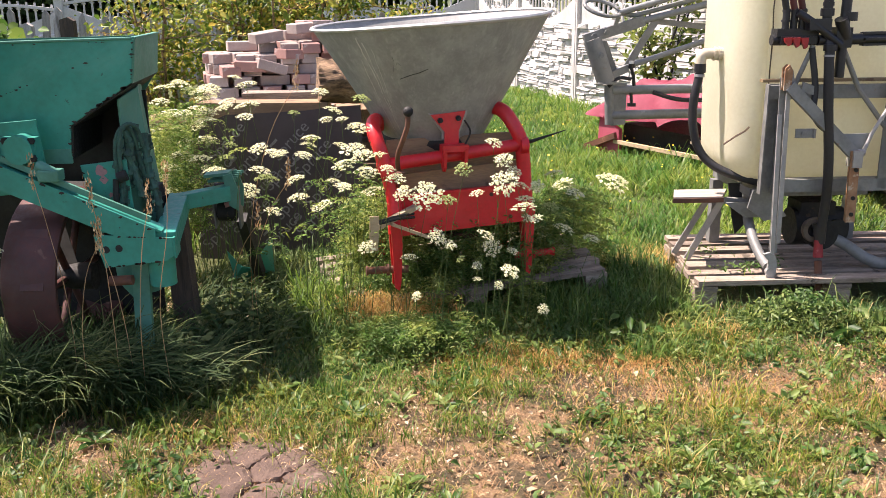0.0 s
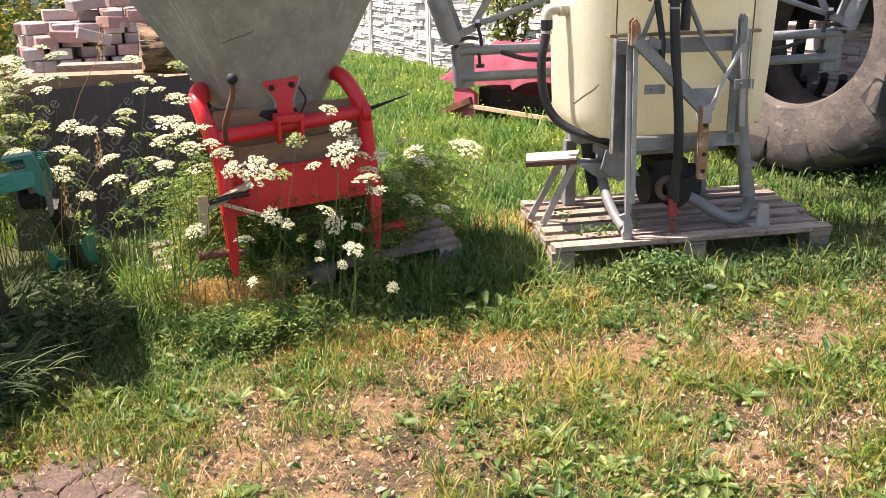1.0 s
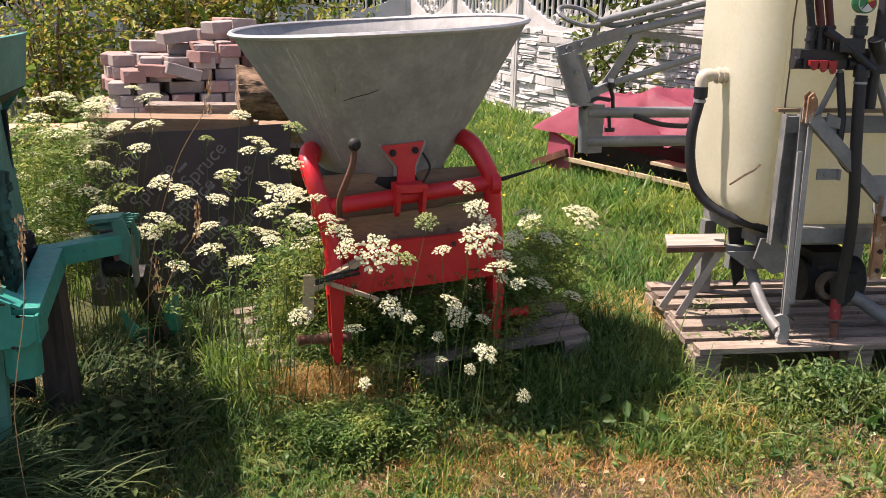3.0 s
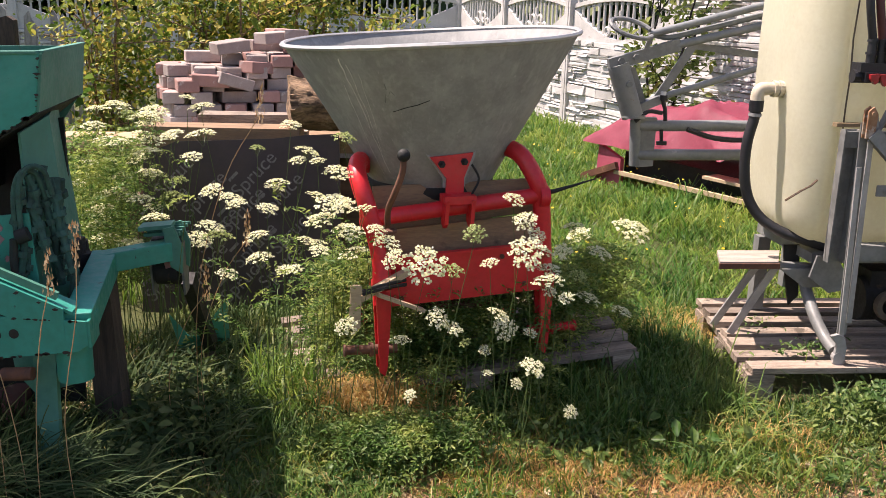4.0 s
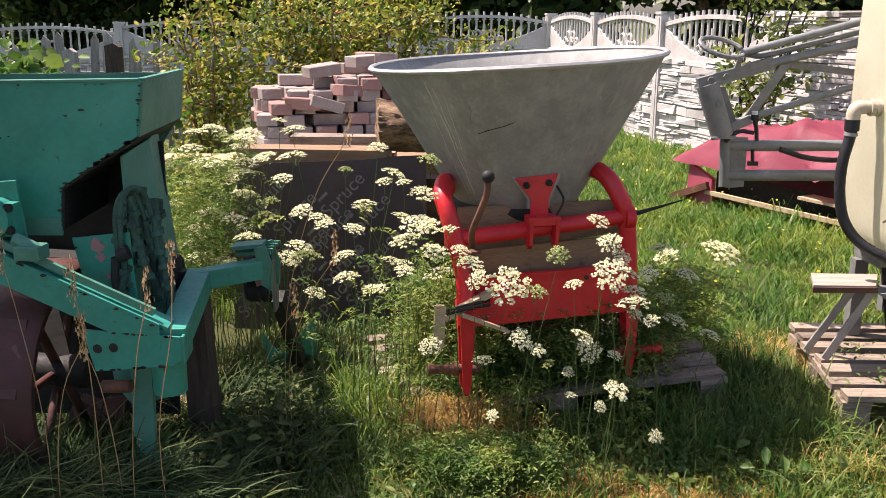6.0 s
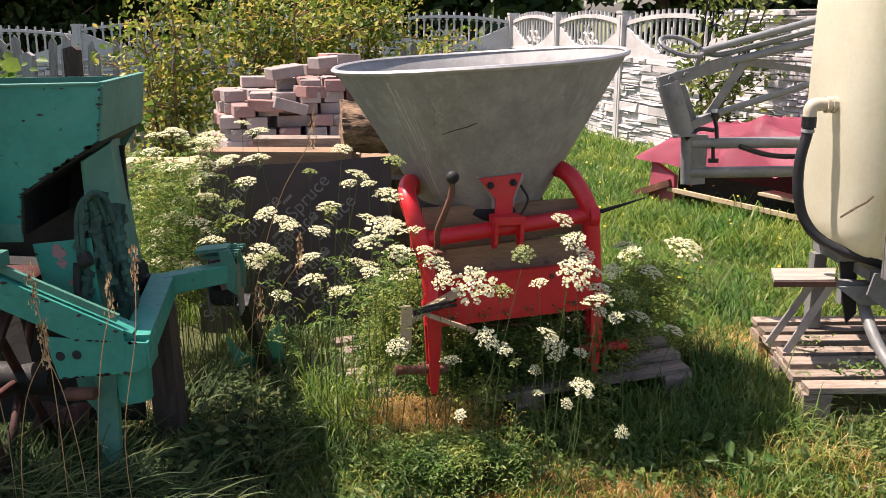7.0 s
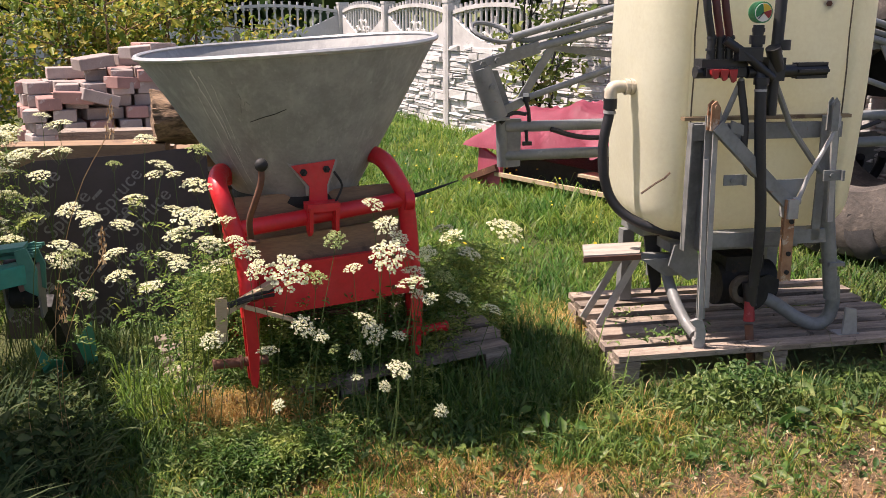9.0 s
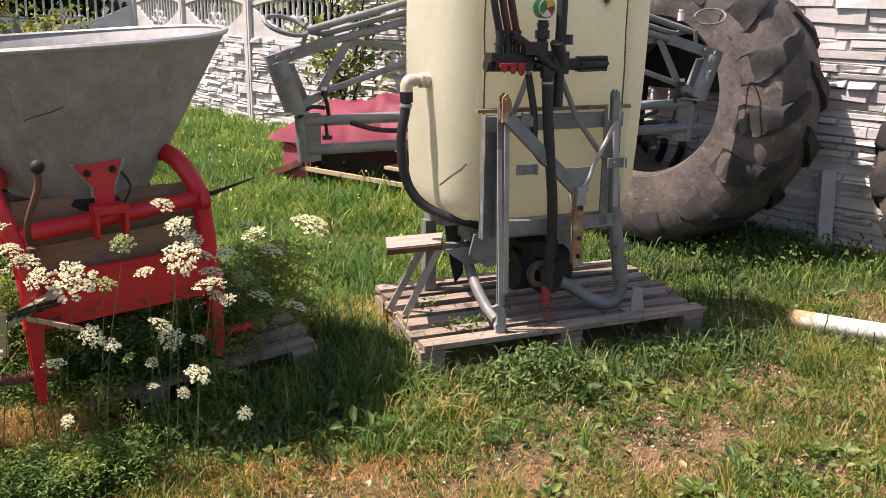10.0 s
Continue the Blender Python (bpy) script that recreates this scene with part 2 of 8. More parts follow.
M_GREY = surface("grey hammered paint", (0.255, 0.26, 0.25), (0.17, 0.175, 0.17), (0.24, 0.15, 0.10), scale=8, fine=60, rough=0.55, metal=0.12, bump=0.1, spots=0.655, stain_scale=15)
M_LIGHT = surface("light grey bare steel", (0.42, 0.41, 0.39), (0.30, 0.295, 0.285), (0.27, 0.17, 0.11), scale=7, fine=70, rough=0.55, metal=0.25, bump=0.1, spots=0.68)
def see_through(m, share):
    """Let some light through a thin plastic wall."""
    nt = m.node_tree
    p = nt.nodes["Principled BSDF"]
    t = nt.nodes.new("ShaderNodeBsdfTranslucent")
    nt.links.new(p.inputs["Base Color"].links[0].from_socket, t.inputs["Color"])
    mx = nt.nodes.new("ShaderNodeMixShader")
    mx.inputs["Fac"].default_value = share
    nt.links.new(p.outputs["BSDF"], mx.inputs[1])
    nt.links.new(t.outputs["BSDF"], mx.inputs[2])
    nt.links.new(mx.outputs["Shader"], nt.nodes["Material Output"].inputs["Surface"])
    return m


M_TANK = see_through(surface("cream plastic", (0.84, 0.82, 0.645), (0.77, 0.74, 0.565), (0.56, 0.49, 0.35), scale=3.0, fine=60, rough=0.5, bump=0.06, spots=0.66, stain_scale=9, soft=0.16, rough_var=0.08, bump_scale=12), 0.45)
M_BAND = surface("yellowed steel band", (0.30, 0.22, 0.12), (0.20, 0.14, 0.08), (0.15, 0.09, 0.05), scale=9, fine=60, rough=0.6, bump=0.1)
M_HOSE = surface("black rubber hose", (0.028, 0.028, 0.03), (0.018, 0.018, 0.02), (0.06, 0.055, 0.05), scale=9, fine=90, rough=0.55, bump=0.06, spots=0.66)
M_BLACK = surface("black plastic", (0.022, 0.022, 0.025), (0.014, 0.014, 0.016), (0.06, 0.058, 0.055), scale=14, fine=90, rough=0.45, bump=0.04, spots=0.68)
M_REDHOSE = surface("dark red hose", (0.12, 0.03, 0.03), (0.08, 0.022, 0.024), None, scale=12, fine=80, rough=0.5, bump=0.03)
M_VALVE = surface("red plastic", (0.42, 0.022, 0.024), (0.30, 0.018, 0.02), None, scale=12, fine=80, rough=0.4, bump=0.02)
M_PALLET = surface("weathered pallet wood", (0.36, 0.29, 0.225), (0.175, 0.135, 0.102), (0.10, 0.080, 0.058), scale=5, fine=40, rough=0.88, bump=0.45, stretch=(1, 9, 9), spots=0.585, random_tint=0.26)
M_OLDWOOD = surface("grey weathered wood", (0.40, 0.375, 0.345), (0.23, 0.213, 0.195), (0.08, 0.075, 0.07), scale=5, fine=40, rough=0.9, bump=0.35, stretch=(9, 9, 1), random_tint=0.2)
M_PLANK = surface("brown plank", (0.21, 0.14, 0.088), (0.11, 0.073, 0.047), (0.07, 0.05, 0.035), scale=4, fine=40, rough=0.85, bump=0.3, stretch=(1, 9, 9), random_tint=0.12)
M_DARKWOOD = surface("very dark brown wood", (0.10, 0.072, 0.052), (0.045, 0.034, 0.026), (0.15, 0.11, 0.08), scale=5, fine=40, rough=0.9, bump=0.4, stretch=(9, 9, 1))
M_PALE = surface("pale sawn plank", (0.55, 0.43, 0.28), (0.42, 0.31, 0.19), (0.3, 0.21, 0.13), scale=4, fine=40, rough=0.8, bump=0.2, stretch=(1, 9, 9))
M_BARK = surface("rough bark", (0.46, 0.29, 0.16), (0.075, 0.045, 0.026), (0.50, 0.35, 0.20), scale=55, fine=120, rough=0.95, bump=1.0, bump_scale=70)
M_PEELED = surface("peeled log", (0.55, 0.39, 0.22), (0.44, 0.29, 0.155), (0.35, 0.21, 0.11), scale=6, fine=50, rough=0.75, bump=0.12, stretch=(1, 6, 6))
M_PLY = surface("dark film-faced board", (0.090, 0.066, 0.064), (0.060, 0.043, 0.042), (0.15, 0.118, 0.105), scale=3, fine=50, rough=0.55, bump=0.05, spots=0.62, stain_scale=5, soft=0.12)
M_PRINT = surface("faded grey print", (0.29, 0.265, 0.25), (0.20, 0.178, 0.168), (0.09, 0.066, 0.063), scale=30, fine=120, rough=0.6, bump=0.0, spots=0.58, stain_scale=40)
M_LOGBARK = surface("ridged log bark", (0.40, 0.265, 0.155), (0.09, 0.058, 0.036), (0.48, 0.35, 0.22), scale=34, fine=110, rough=0.95, bump=1.0, bump_scale=60, stretch=(0.28, 1, 1))
M_BRICK = surface("concrete paving brick", (0.43, 0.355, 0.315), (0.33, 0.27, 0.24), (0.50, 0.45, 0.41), scale=7, fine=120, rough=0.92, bump=0.3, spots=0.60, random_tint=0.15)
M_BRICKRED = surface("reddish paving brick", (0.46, 0.265, 0.225), (0.37, 0.21, 0.18), (0.50, 0.41, 0.37), scale=7, fine=120, rough=0.92, bump=0.3, spots=0.60, random_tint=0.15)
M_WHITE = surface("whitewashed concrete", (0.63, 0.61, 0.58), (0.46, 0.445, 0.42), (0.28, 0.27, 0.245), scale=3, fine=70, rough=0.9, bump=0.3, spots=0.62, stain_scale=6, bump_scale=45)
M_CONC = surface("bare grey concrete", (0.55, 0.555, 0.55), (0.42, 0.425, 0.42), (0.17, 0.17, 0.16), scale=4, fine=80, rough=0.92, bump=0.3, spots=0.64, stain_scale=8)
M_TYRE = surface("dusty worn tyre rubber", (0.125, 0.105, 0.090), (0.048, 0.041, 0.036), (0.24, 0.195, 0.155), scale=6, fine=45, rough=0.85, bump=0.6, spots=0.575, stain_scale=8, soft=0.14, dust=(0.175, 0.145, 0.12))
M_TYRE2 = surface("dark tread rubber", (0.032, 0.030, 0.029), (0.018, 0.017, 0.017), (0.085, 0.075, 0.066), scale=7, fine=60, rough=0.8, bump=0.3, spots=0.64, dust=(0.065, 0.058, 0.052))
M_COVER = surface("red tarpaulin", (0.47, 0.105, 0.155), (0.38, 0.070, 0.110), (0.54, 0.20, 0.25), scale=3, fine=50, rough=0.62, bump=0.08, spots=0.60, soft=0.2)
M_POLE = surface("white pole paint", (0.74, 0.73, 0.70), (0.6, 0.58, 0.54), (0.42, 0.24, 0.10), scale=6, fine=60, rough=0.6, bump=0.1, spots=0.62)
M_WHITEPLASTIC = surface("white plastic", (0.8, 0.79, 0.75), (0.7, 0.69, 0.65), None, scale=10, fine=60, rough=0.4, bump=0.0)
M_CREAMFIT = surface("ivory plastic fitting", (0.62, 0.55, 0.42), (0.52, 0.45, 0.33), (0.36, 0.28, 0.19), scale=16, fine=70, rough=0.45, bump=0.03, spots=0.68)
M_DIALG = surface("green dial field", (0.02, 0.22, 0.08), (0.018, 0.19, 0.07), None, scale=20, fine=90, rough=0.4, bump=0)
M_DIALY = surface("yellow dial field", (0.75, 0.50, 0.04), (0.68, 0.45, 0.03), None, scale=20, fine=90, rough=0.4, bump=0)
M_ROPE = surface("frayed dark straps", (0.040, 0.115, 0.085), (0.022, 0.050, 0.040), (0.085, 0.15, 0.115), scale=20, fine=90, rough=0.85, bump=0.3)

G_LAWN = leafy("lawn blades", [(0.040, 0.088, 0.010), (0.075, 0.140, 0.014), (0.125, 0.190, 0.018), (0.21, 0.225, 0.030), (0.40, 0.275, 0.085)], 0.30, patch=(0.42, 0.29, 0.12), patch_scale=2.6, patch_lo=0.56, patch_hi=0.72, clumps=3.2)
G_TALL = leafy("long grass", [(0.034, 0.072, 0.016), (0.058, 0.105, 0.021), (0.09, 0.145, 0.030), (0.17, 0.20, 0.065)], 0.24, clumps=4.0, gloss=0.62)
# darker copy of the long grass: the planter's shade is put into its colour
G_SHADE = leafy("long grass coloured as in shade", [(0.020, 0.046, 0.011), (0.034, 0.066, 0.015), (0.055, 0.095, 0.022), (0.13, 0.15, 0.055)], 0.22, clumps=5.0, gloss=0.75)
G_LUSH = leafy("lush shaded grass", [(0.060, 0.118, 0.020), (0.095, 0.165, 0.027), (0.135, 0.215, 0.038), (0.22, 0.26, 0.075)], 0.36, clumps=4.0, gloss=0.6)
G_MEADOW = leafy("meadow grass", [(0.060, 0.135, 0.018), (0.10, 0.19, 0.026), (0.145, 0.245, 0.036), (0.23, 0.275, 0.065)], 0.42, clumps=2.6)
G_DRY = leafy("dry straw", [(0.30, 0.16, 0.070), (0.47, 0.28, 0.13), (0.60, 0.41, 0.22), (0.70, 0.54, 0.34)], 0.3)
G_CRUMB = leafy("dead leaf crumbs", [(0.15, 0.085, 0.05), (0.32, 0.18, 0.09), (0.50, 0.33, 0.18), (0.68, 0.56, 0.38), (0.26, 0.24, 0.08)], 0.2)
G_STRAW = leafy("yellow withered grass", [(0.46, 0.25, 0.07), (0.62, 0.39, 0.12), (0.74, 0.53, 0.21), (0.40, 0.34, 0.09)], 0.4)
G_RUSTY = leafy("russet dry grass", [(0.40, 0.19, 0.07), (0.58, 0.32, 0.11), (0.70, 0.46, 0.18)], 0.35)
G_WEED = leafy("broad weed leaves", [(0.06, 0.115, 0.024), (0.10, 0.175, 0.036), (0.15, 0.225, 0.055), (0.22, 0.28, 0.09)], 0.38, clumps=5.0)
G_FERN = leafy("feathery leaves", [(0.11, 0.185, 0.035), (0.17, 0.26, 0.055), (0.24, 0.325, 0.08), (0.32, 0.37, 0.12)], 0.45, clumps=6.0)
G_STEM = leafy("green stems", [(0.065, 0.110, 0.030), (0.10, 0.150, 0.045), (0.11, 0.09, 0.045)], 0.2)
G_UMBEL = leafy("white florets", [(0.68, 0.69, 0.36), (0.80, 0.79, 0.53), (0.88, 0.87, 0.69)], 0.40, gloss=0.7)
G_UMBELG = leafy("young greenish florets", [(0.30, 0.38, 0.12), (0.46, 0.50, 0.22)], 0.35, gloss=0.7)
G_SHRUB = leafy("shrub leaves", [(0.07, 0.135, 0.022), (0.15, 0.23, 0.032), (0.27, 0.33, 0.05), (0.40, 0.385, 0.07), (0.58, 0.42, 0.085)], 0.45)
G_SAPLING = leafy("sapling leaves", [(0.10, 0.16, 0.03), (0.18, 0.24, 0.05), (0.30, 0.33, 0.09)], 0.42)
G_TREE = leafy("tree foliage", [(0.025, 0.055, 0.016), (0.045, 0.085, 0.022), (0.075, 0.12, 0.035)], 0.3)
G_VINE = leafy("vine leaves", [(0.06, 0.14, 0.022), (0.10, 0.20, 0.03), (0.18, 0.26, 0.05)], 0.4)
G_YELLOW = leafy("yellow petals", [(0.70, 0.50, 0.03), (0.8, 0.6, 0.05)], 0.3)
G_PINK = leafy("pink petals", [(0.55, 0.20, 0.30), (0.62, 0.28, 0.36)], 0.3)


def ground_material():
    m, nt, p = start("patchy lawn soil")
    tc = nt.nodes.new("ShaderNodeTexCoord").outputs["Object"]
    a = noise_node(nt, 2.2, 6, 0.62, tc)
    b = noise_node(nt, 9.0, 6, 0.7, tc)
    c = noise_node(nt, 70.0, 4, 0.7, tc)
    d = noise_node(nt, 220.0, 2, 0.7, tc)
    green = mixc(nt, ramp(nt, c, 0.35, 0.65), (0.060, 0.045, 0.022), (0.135, 0.098, 0.048))
    straw = mixc(nt, ramp(nt, d, 0.3, 0.7), (0.20, 0.115, 0.055), (0.46, 0.30, 0.155))
    soil = mixc(nt, ramp(nt, c, 0.3, 0.7), (0.27, 0.16, 0.105), (0.50, 0.34, 0.235))
    k = mathn(nt, "ADD", mathn(nt, "MULTIPLY", a, 0.45), mathn(nt, "MULTIPLY", b, 0.55))
    col = mixc(nt, ramp(nt, k, 0.46, 0.56), green, straw)
    col = mixc(nt, ramp(nt, k, 0.585, 0.63), col, soil)
    wide = noise_node(nt, 0.35, 5, 0.6, tc)
    sep = nt.nodes.new("ShaderNodeSeparateXYZ")
    nt.links.new(tc, sep.inputs[0])
    near = mathn(nt, "ADD", ramp(nt, sep.outputs["Y"], 0.2, 2.4, 1.0, 0.0), ramp(nt, sep.outputs["Y"], 4.1, 4.6, 0.0, 1.0))
    near = mathn(nt, "MINIMUM", mathn(nt, "ADD", near, ramp(nt, sep.outputs["X"], -2.2, -1.2, 1.0, 0.0)), 1.0)
    turf = mixc(nt, ramp(nt, mathn(nt, "ADD", mathn(nt, "MULTIPLY", c, 0.5), mathn(nt, "MULTIPLY", wide, 0.5)), 0.35, 0.65), (0.055, 0.085, 0.018), (0.15, 0.165, 0.040))
    col = mixc(nt, mathn(nt, "MULTIPLY", near, ramp(nt, k, 0.60, 0.66, 0.92, 0.35)), col, turf)
    nt.links.new(col, p.inputs["Base Color"])
    p.inputs["Roughness"].default_value = 0.95
    bp = nt.nodes.new("ShaderNodeBump")
    bp.inputs["Strength"].default_value = 0.9
    bp.inputs["Distance"].default_value = 0.02
    nt.links.new(mathn(nt, "ADD", mathn(nt, "ADD", c, b), d), bp.inputs["Height"])
    nt.links.new(bp.outputs["Normal"], p.inputs["Normal"])
    return m


M_GROUND = ground_material()

# ---------------------------------------------------------------- ground
def ground_z(x, y):
    return 0.018 * noise.noise((x * 0.7, y * 0.7, 3.1)) + 0.008 * noise.noise((x * 3.1, y * 3.1, 9.0))


def build_ground():
    xs = np.concatenate([-np.geomspace(400, 4.2, 14), np.arange(-4, 6.01, 0.1), np.geomspace(6.3, 400, 14)])
    ys = np.concatenate([-np.geomspace(400, 1.2, 12), np.arange(-1, 12.01, 0.1), np.geomspace(12.4, 600, 14)])
    verts = [(x, y, ground_z(x, y) if -5 < x < 7 and -2 < y < 13 else 0.0) for y in ys for x in xs]
    nx, ny = len(xs), len(ys)
    i = np.arange(nx * ny).reshape(ny, nx)
    quads = np.stack([i[:-1, :-1], i[:-1, 1:], i[1:, 1:], i[1:, :-1]], -1).reshape(-1, 4)
    me = raw_mesh("ground", verts, quads, [4] * len(quads))
    ob = link_mesh("ground", me, M_GROUND, smooth=True)
    tagged(ob, "patchy lawn with dry straw and bare soil", "ground", kind="structure")


build_ground()


# ---------------------------------------------------------------- concrete fence
def ornament_mesh(width):
    """The openwork top of a fence panel: a lens-shaped opening with balusters, scrolls and a row of small finials."""
    bm = bm_new()
    h = width / 2
    n = 28
    zt = lambda s: 1.33 + 0.085 * (1 - s * s)
    zb = lambda s: 1.005 + 0.30 * abs(s) ** 1.7
    for k in range(n):
        s0, s1 = -1 + 2 * k / n, -1 + 2 * (k + 1) / n
        for lo0, hi0, lo1, hi1, t in ((0.97, zb(s0), 0.97, zb(s1), 0.028), (zt(s0) - 0.022, zt(s0) + 0.022, zt(s1) - 0.022, zt(s1) + 0.022, 0.03)):
            vs = [bm.verts.new((x, y, z)) for x, l, u in ((s0 * h, lo0, hi0), (s1 * h, lo1, hi1)) for y in (-t, t) for z in (l, u)]
            for a, b, c, d in ((0, 4, 5, 1), (2, 3, 7, 6), (1, 5, 7, 3), (0, 2, 6, 4)):
                bm.faces.new((vs[a], vs[b], vs[c], vs[d]))
    for k in range(17):
        s = -0.94 + 1.88 * k / 16
        tube(bm, [(s * h, 0, zt(s) + 0.015), (s * h, 0, zt(s) + 0.07)], 0.017, 8)
        if zt(s) - zb(s) > 0.06:
            top, bot = zt(s), zb(s) - 0.02
            tube(bm, [(s * h, 0, bot), (s * h, 0, bot + (top - bot) * 0.45), (s * h, 0, top)], 0.016, 7)
            tube(bm, [(s * h - 0.03, 0, top - 0.05), (s * h, 0, top - 0.025), (s * h + 0.03, 0, top - 0.05)], 0.012, 6, smooth=3)
    for sx in (-1, 1):
        for cx, cz, r in ((0.10, 1.15, 0.095), (0.245, 1.085, 0.06)):
            pts = [(sx * (cx + (r * (1 - 0.55 * k / 22)) * math.cos(a)), -0.012, cz + (r * (1 - 0.55 * k / 22)) * math.sin(a)) for k, a in ((k, 2.4 + k * 0.38) for k in range(23))]
            tube(bm, pts, 0.018, 7)
    tube(bm, [(0, -0.012, 1.0), (0, -0.012, 1.3)], 0.022, 7)
    bmesh.ops.recalc_face_normals(bm, faces=bm.faces)
    me = bpy.data.meshes.new("ornament")
    bm.to_mesh(me)
    bm.free()
    return me


def stone_rows(rng, width, z0, z1):
    """Irregular courses of split stone: (x0, x1, z0, z1, how proud)."""
    out = []
    z = z0
    while z < z1 - 0.01:
        h = min(rng.uniform(0.030, 0.088), z1 - z)
        if z1 - z - h < 0.03:
            h = z1 - z
        x = -width / 2
        while x < width / 2 - 0.01:
            w = min(rng.uniform(0.10, 0.46), width / 2 - x)
            if width / 2 - x - w < 0.08:
                w = width / 2 - x
            if h > 0.048 and rng.random() < 0.45:
                k = z + h * rng.uniform(0.3, 0.7)
                out.append((x, x + w, z, k, rng.uniform(0.004, 0.042)))
                out.append((x, x + w, k, z + h, rng.uniform(0.004, 0.042)))
            else:
                out.append((x, x + w, z, z + h, rng.uniform(0.004, 0.042)))
            x += w
        z += h
    return out


def stone_box(bm, x0, x1, z0, z1, d, rng):
    """One split stone on the slab's face (the side of -y), its face tilted and its edges ragged."""
    g = 0.004
    y0 = -0.03
    e = [rng.uniform(-0.008, 0.016) for _ in range(8)]
    f = [bm.verts.new(p) for p in ((x0 + g + e[0], y0 - d * rng.uniform(0.6, 1.2), z0 + g + e[1] * 0.6), (x1 - g - e[2], y0 - d * rng.uniform(0.6, 1.2), z0 + g + e[3] * 0.6),
                                   (x1 - g - e[4], y0 - d * rng.uniform(0.5, 1.1), z1 - g - e[5] * 0.6), (x0 + g + e[6], y0 - d * rng.uniform(0.5, 1.1), z1 - g - e[7] * 0.6))]
    b = [bm.verts.new(p) for p in ((x0 + g / 2, y0 + 0.004, z0 + g / 2), (x1 - g / 2, y0 + 0.004, z0 + g / 2), (x1 - g / 2, y0 + 0.004, z1 - g / 2), (x0 + g / 2, y0 + 0.004, z1 - g / 2))]
    bm.faces.new(f)
    for i in range(4):
        bm.faces.new((b[i], b[(i + 1) % 4], f[(i + 1) % 4], f[i]))


def post_bm(h=1.47):
    bm = bm_new()
    box(bm, (-0.06, -0.075, -0.05), (0.06, 0.075, h - 0.03))
    box(bm, (-0.068, -0.083, h - 0.03), (0.068, 0.083, h))
    box(bm, (-0.025, -0.082, -0.05), (0.025, -0.074, h - 0.06))
    return bm


LATE_STONES = []


def fence_run(name, label, points, material, near=(), drop=None, full=99):
    """A run of concrete panels between posts; the panels in near get single stones."""
    run = empty_thing(name, (points[0][0], points[0][1], 0), label, "fence", kind="structure")
    base = Vector((points[0][0], points[0][1], 0))
    drop = drop or [0] * len(points)
    rng = random.Random(name)
    me_post = None
    orn = {}
    for i, (x, y) in enumerate(points):
        nb = points[i + 1] if i + 1 < len(points) else points[i - 1]
        ang = math.atan2(nb[1] - y, nb[0] - x)
        if me_post is None:
            p = part("post", post_bm(), material, run, bevel=0.006)
            me_post = p.data
        else:
            p = new("post", me_post)
            p.parent = run
        p.matrix_basis = Matrix.Translation(Vector((x, y, drop[i])) - base) @ Matrix.Rotation(ang, 4, "Z") @ Matrix.Rotation(radians(rng.uniform(-0.6, 0.6)), 4, "Y")
        if i + 1 == len(points):
            break
        a, b = Vector((x, y, drop[i])), Vector((nb[0], nb[1], drop[i + 1]))
        w = (b - a).length - 0.11
        d = (b - a).normalized()
        m = Matrix.Translation((a + b) / 2 - base) @ Matrix.Rotation(math.atan2(d.y, d.x), 4, "Z")
        bm = bm_new()
        top = 1.46 if i >= full else 0.97
        box(bm, (-w / 2, -0.028, -0.06), (w / 2, 0.028, top))
        panel = part("panel", bm, material, run)
        panel.matrix_basis = m
        if i in near:
            LATE_STONES.append((panel, w, i, material, top))
        else:
            sb = bm_new()
            for r in stone_rows(rng, w, 0.0, 0.485) + stone_rows(rng, w, 0.49, 0.97) + (stone_rows(rng, w, 0.975, 1.46) if i >= full else []):
                stone_box(sb, *r, rng)
            st = part("stonework", sb, material, panel)
            st["kind"] = "stuff"
        if i >= full:
            continue
        key = round(w, 2)
        if key not in orn:
            orn[key] = ornament_mesh(w)
            orn[key].materials.append(material)
        o = new("openwork", orn[key])
        o.parent = run
        o.matrix_basis = m
    return run


P2 = (0.386, 15.88)
WHITE = [P2, (0.975, 13.92), (1.60, 11.96), (2.34, 10.03), (3.15, 8.14), (3.97, 6.25), (4.79, 4.36), (5.61, 2.47), (6.43, 0.58), (7.2, -1.3)]
fence_run("white_fence", "whitewashed concrete fence with split-stone panels and openwork top", WHITE, M_WHITE, near=(2, 3, 4, 5), full=3)
fence_run("grey_fence", "unpainted grey concrete fence with openwork top panels", [(-8.3, 14.7), (-6.08, 14.95), (-3.85, 15.2), (-1.64, 15.46), P2], M_CONC, drop=[-0.25, -0.18, -0.06, 0.0, 0.0])


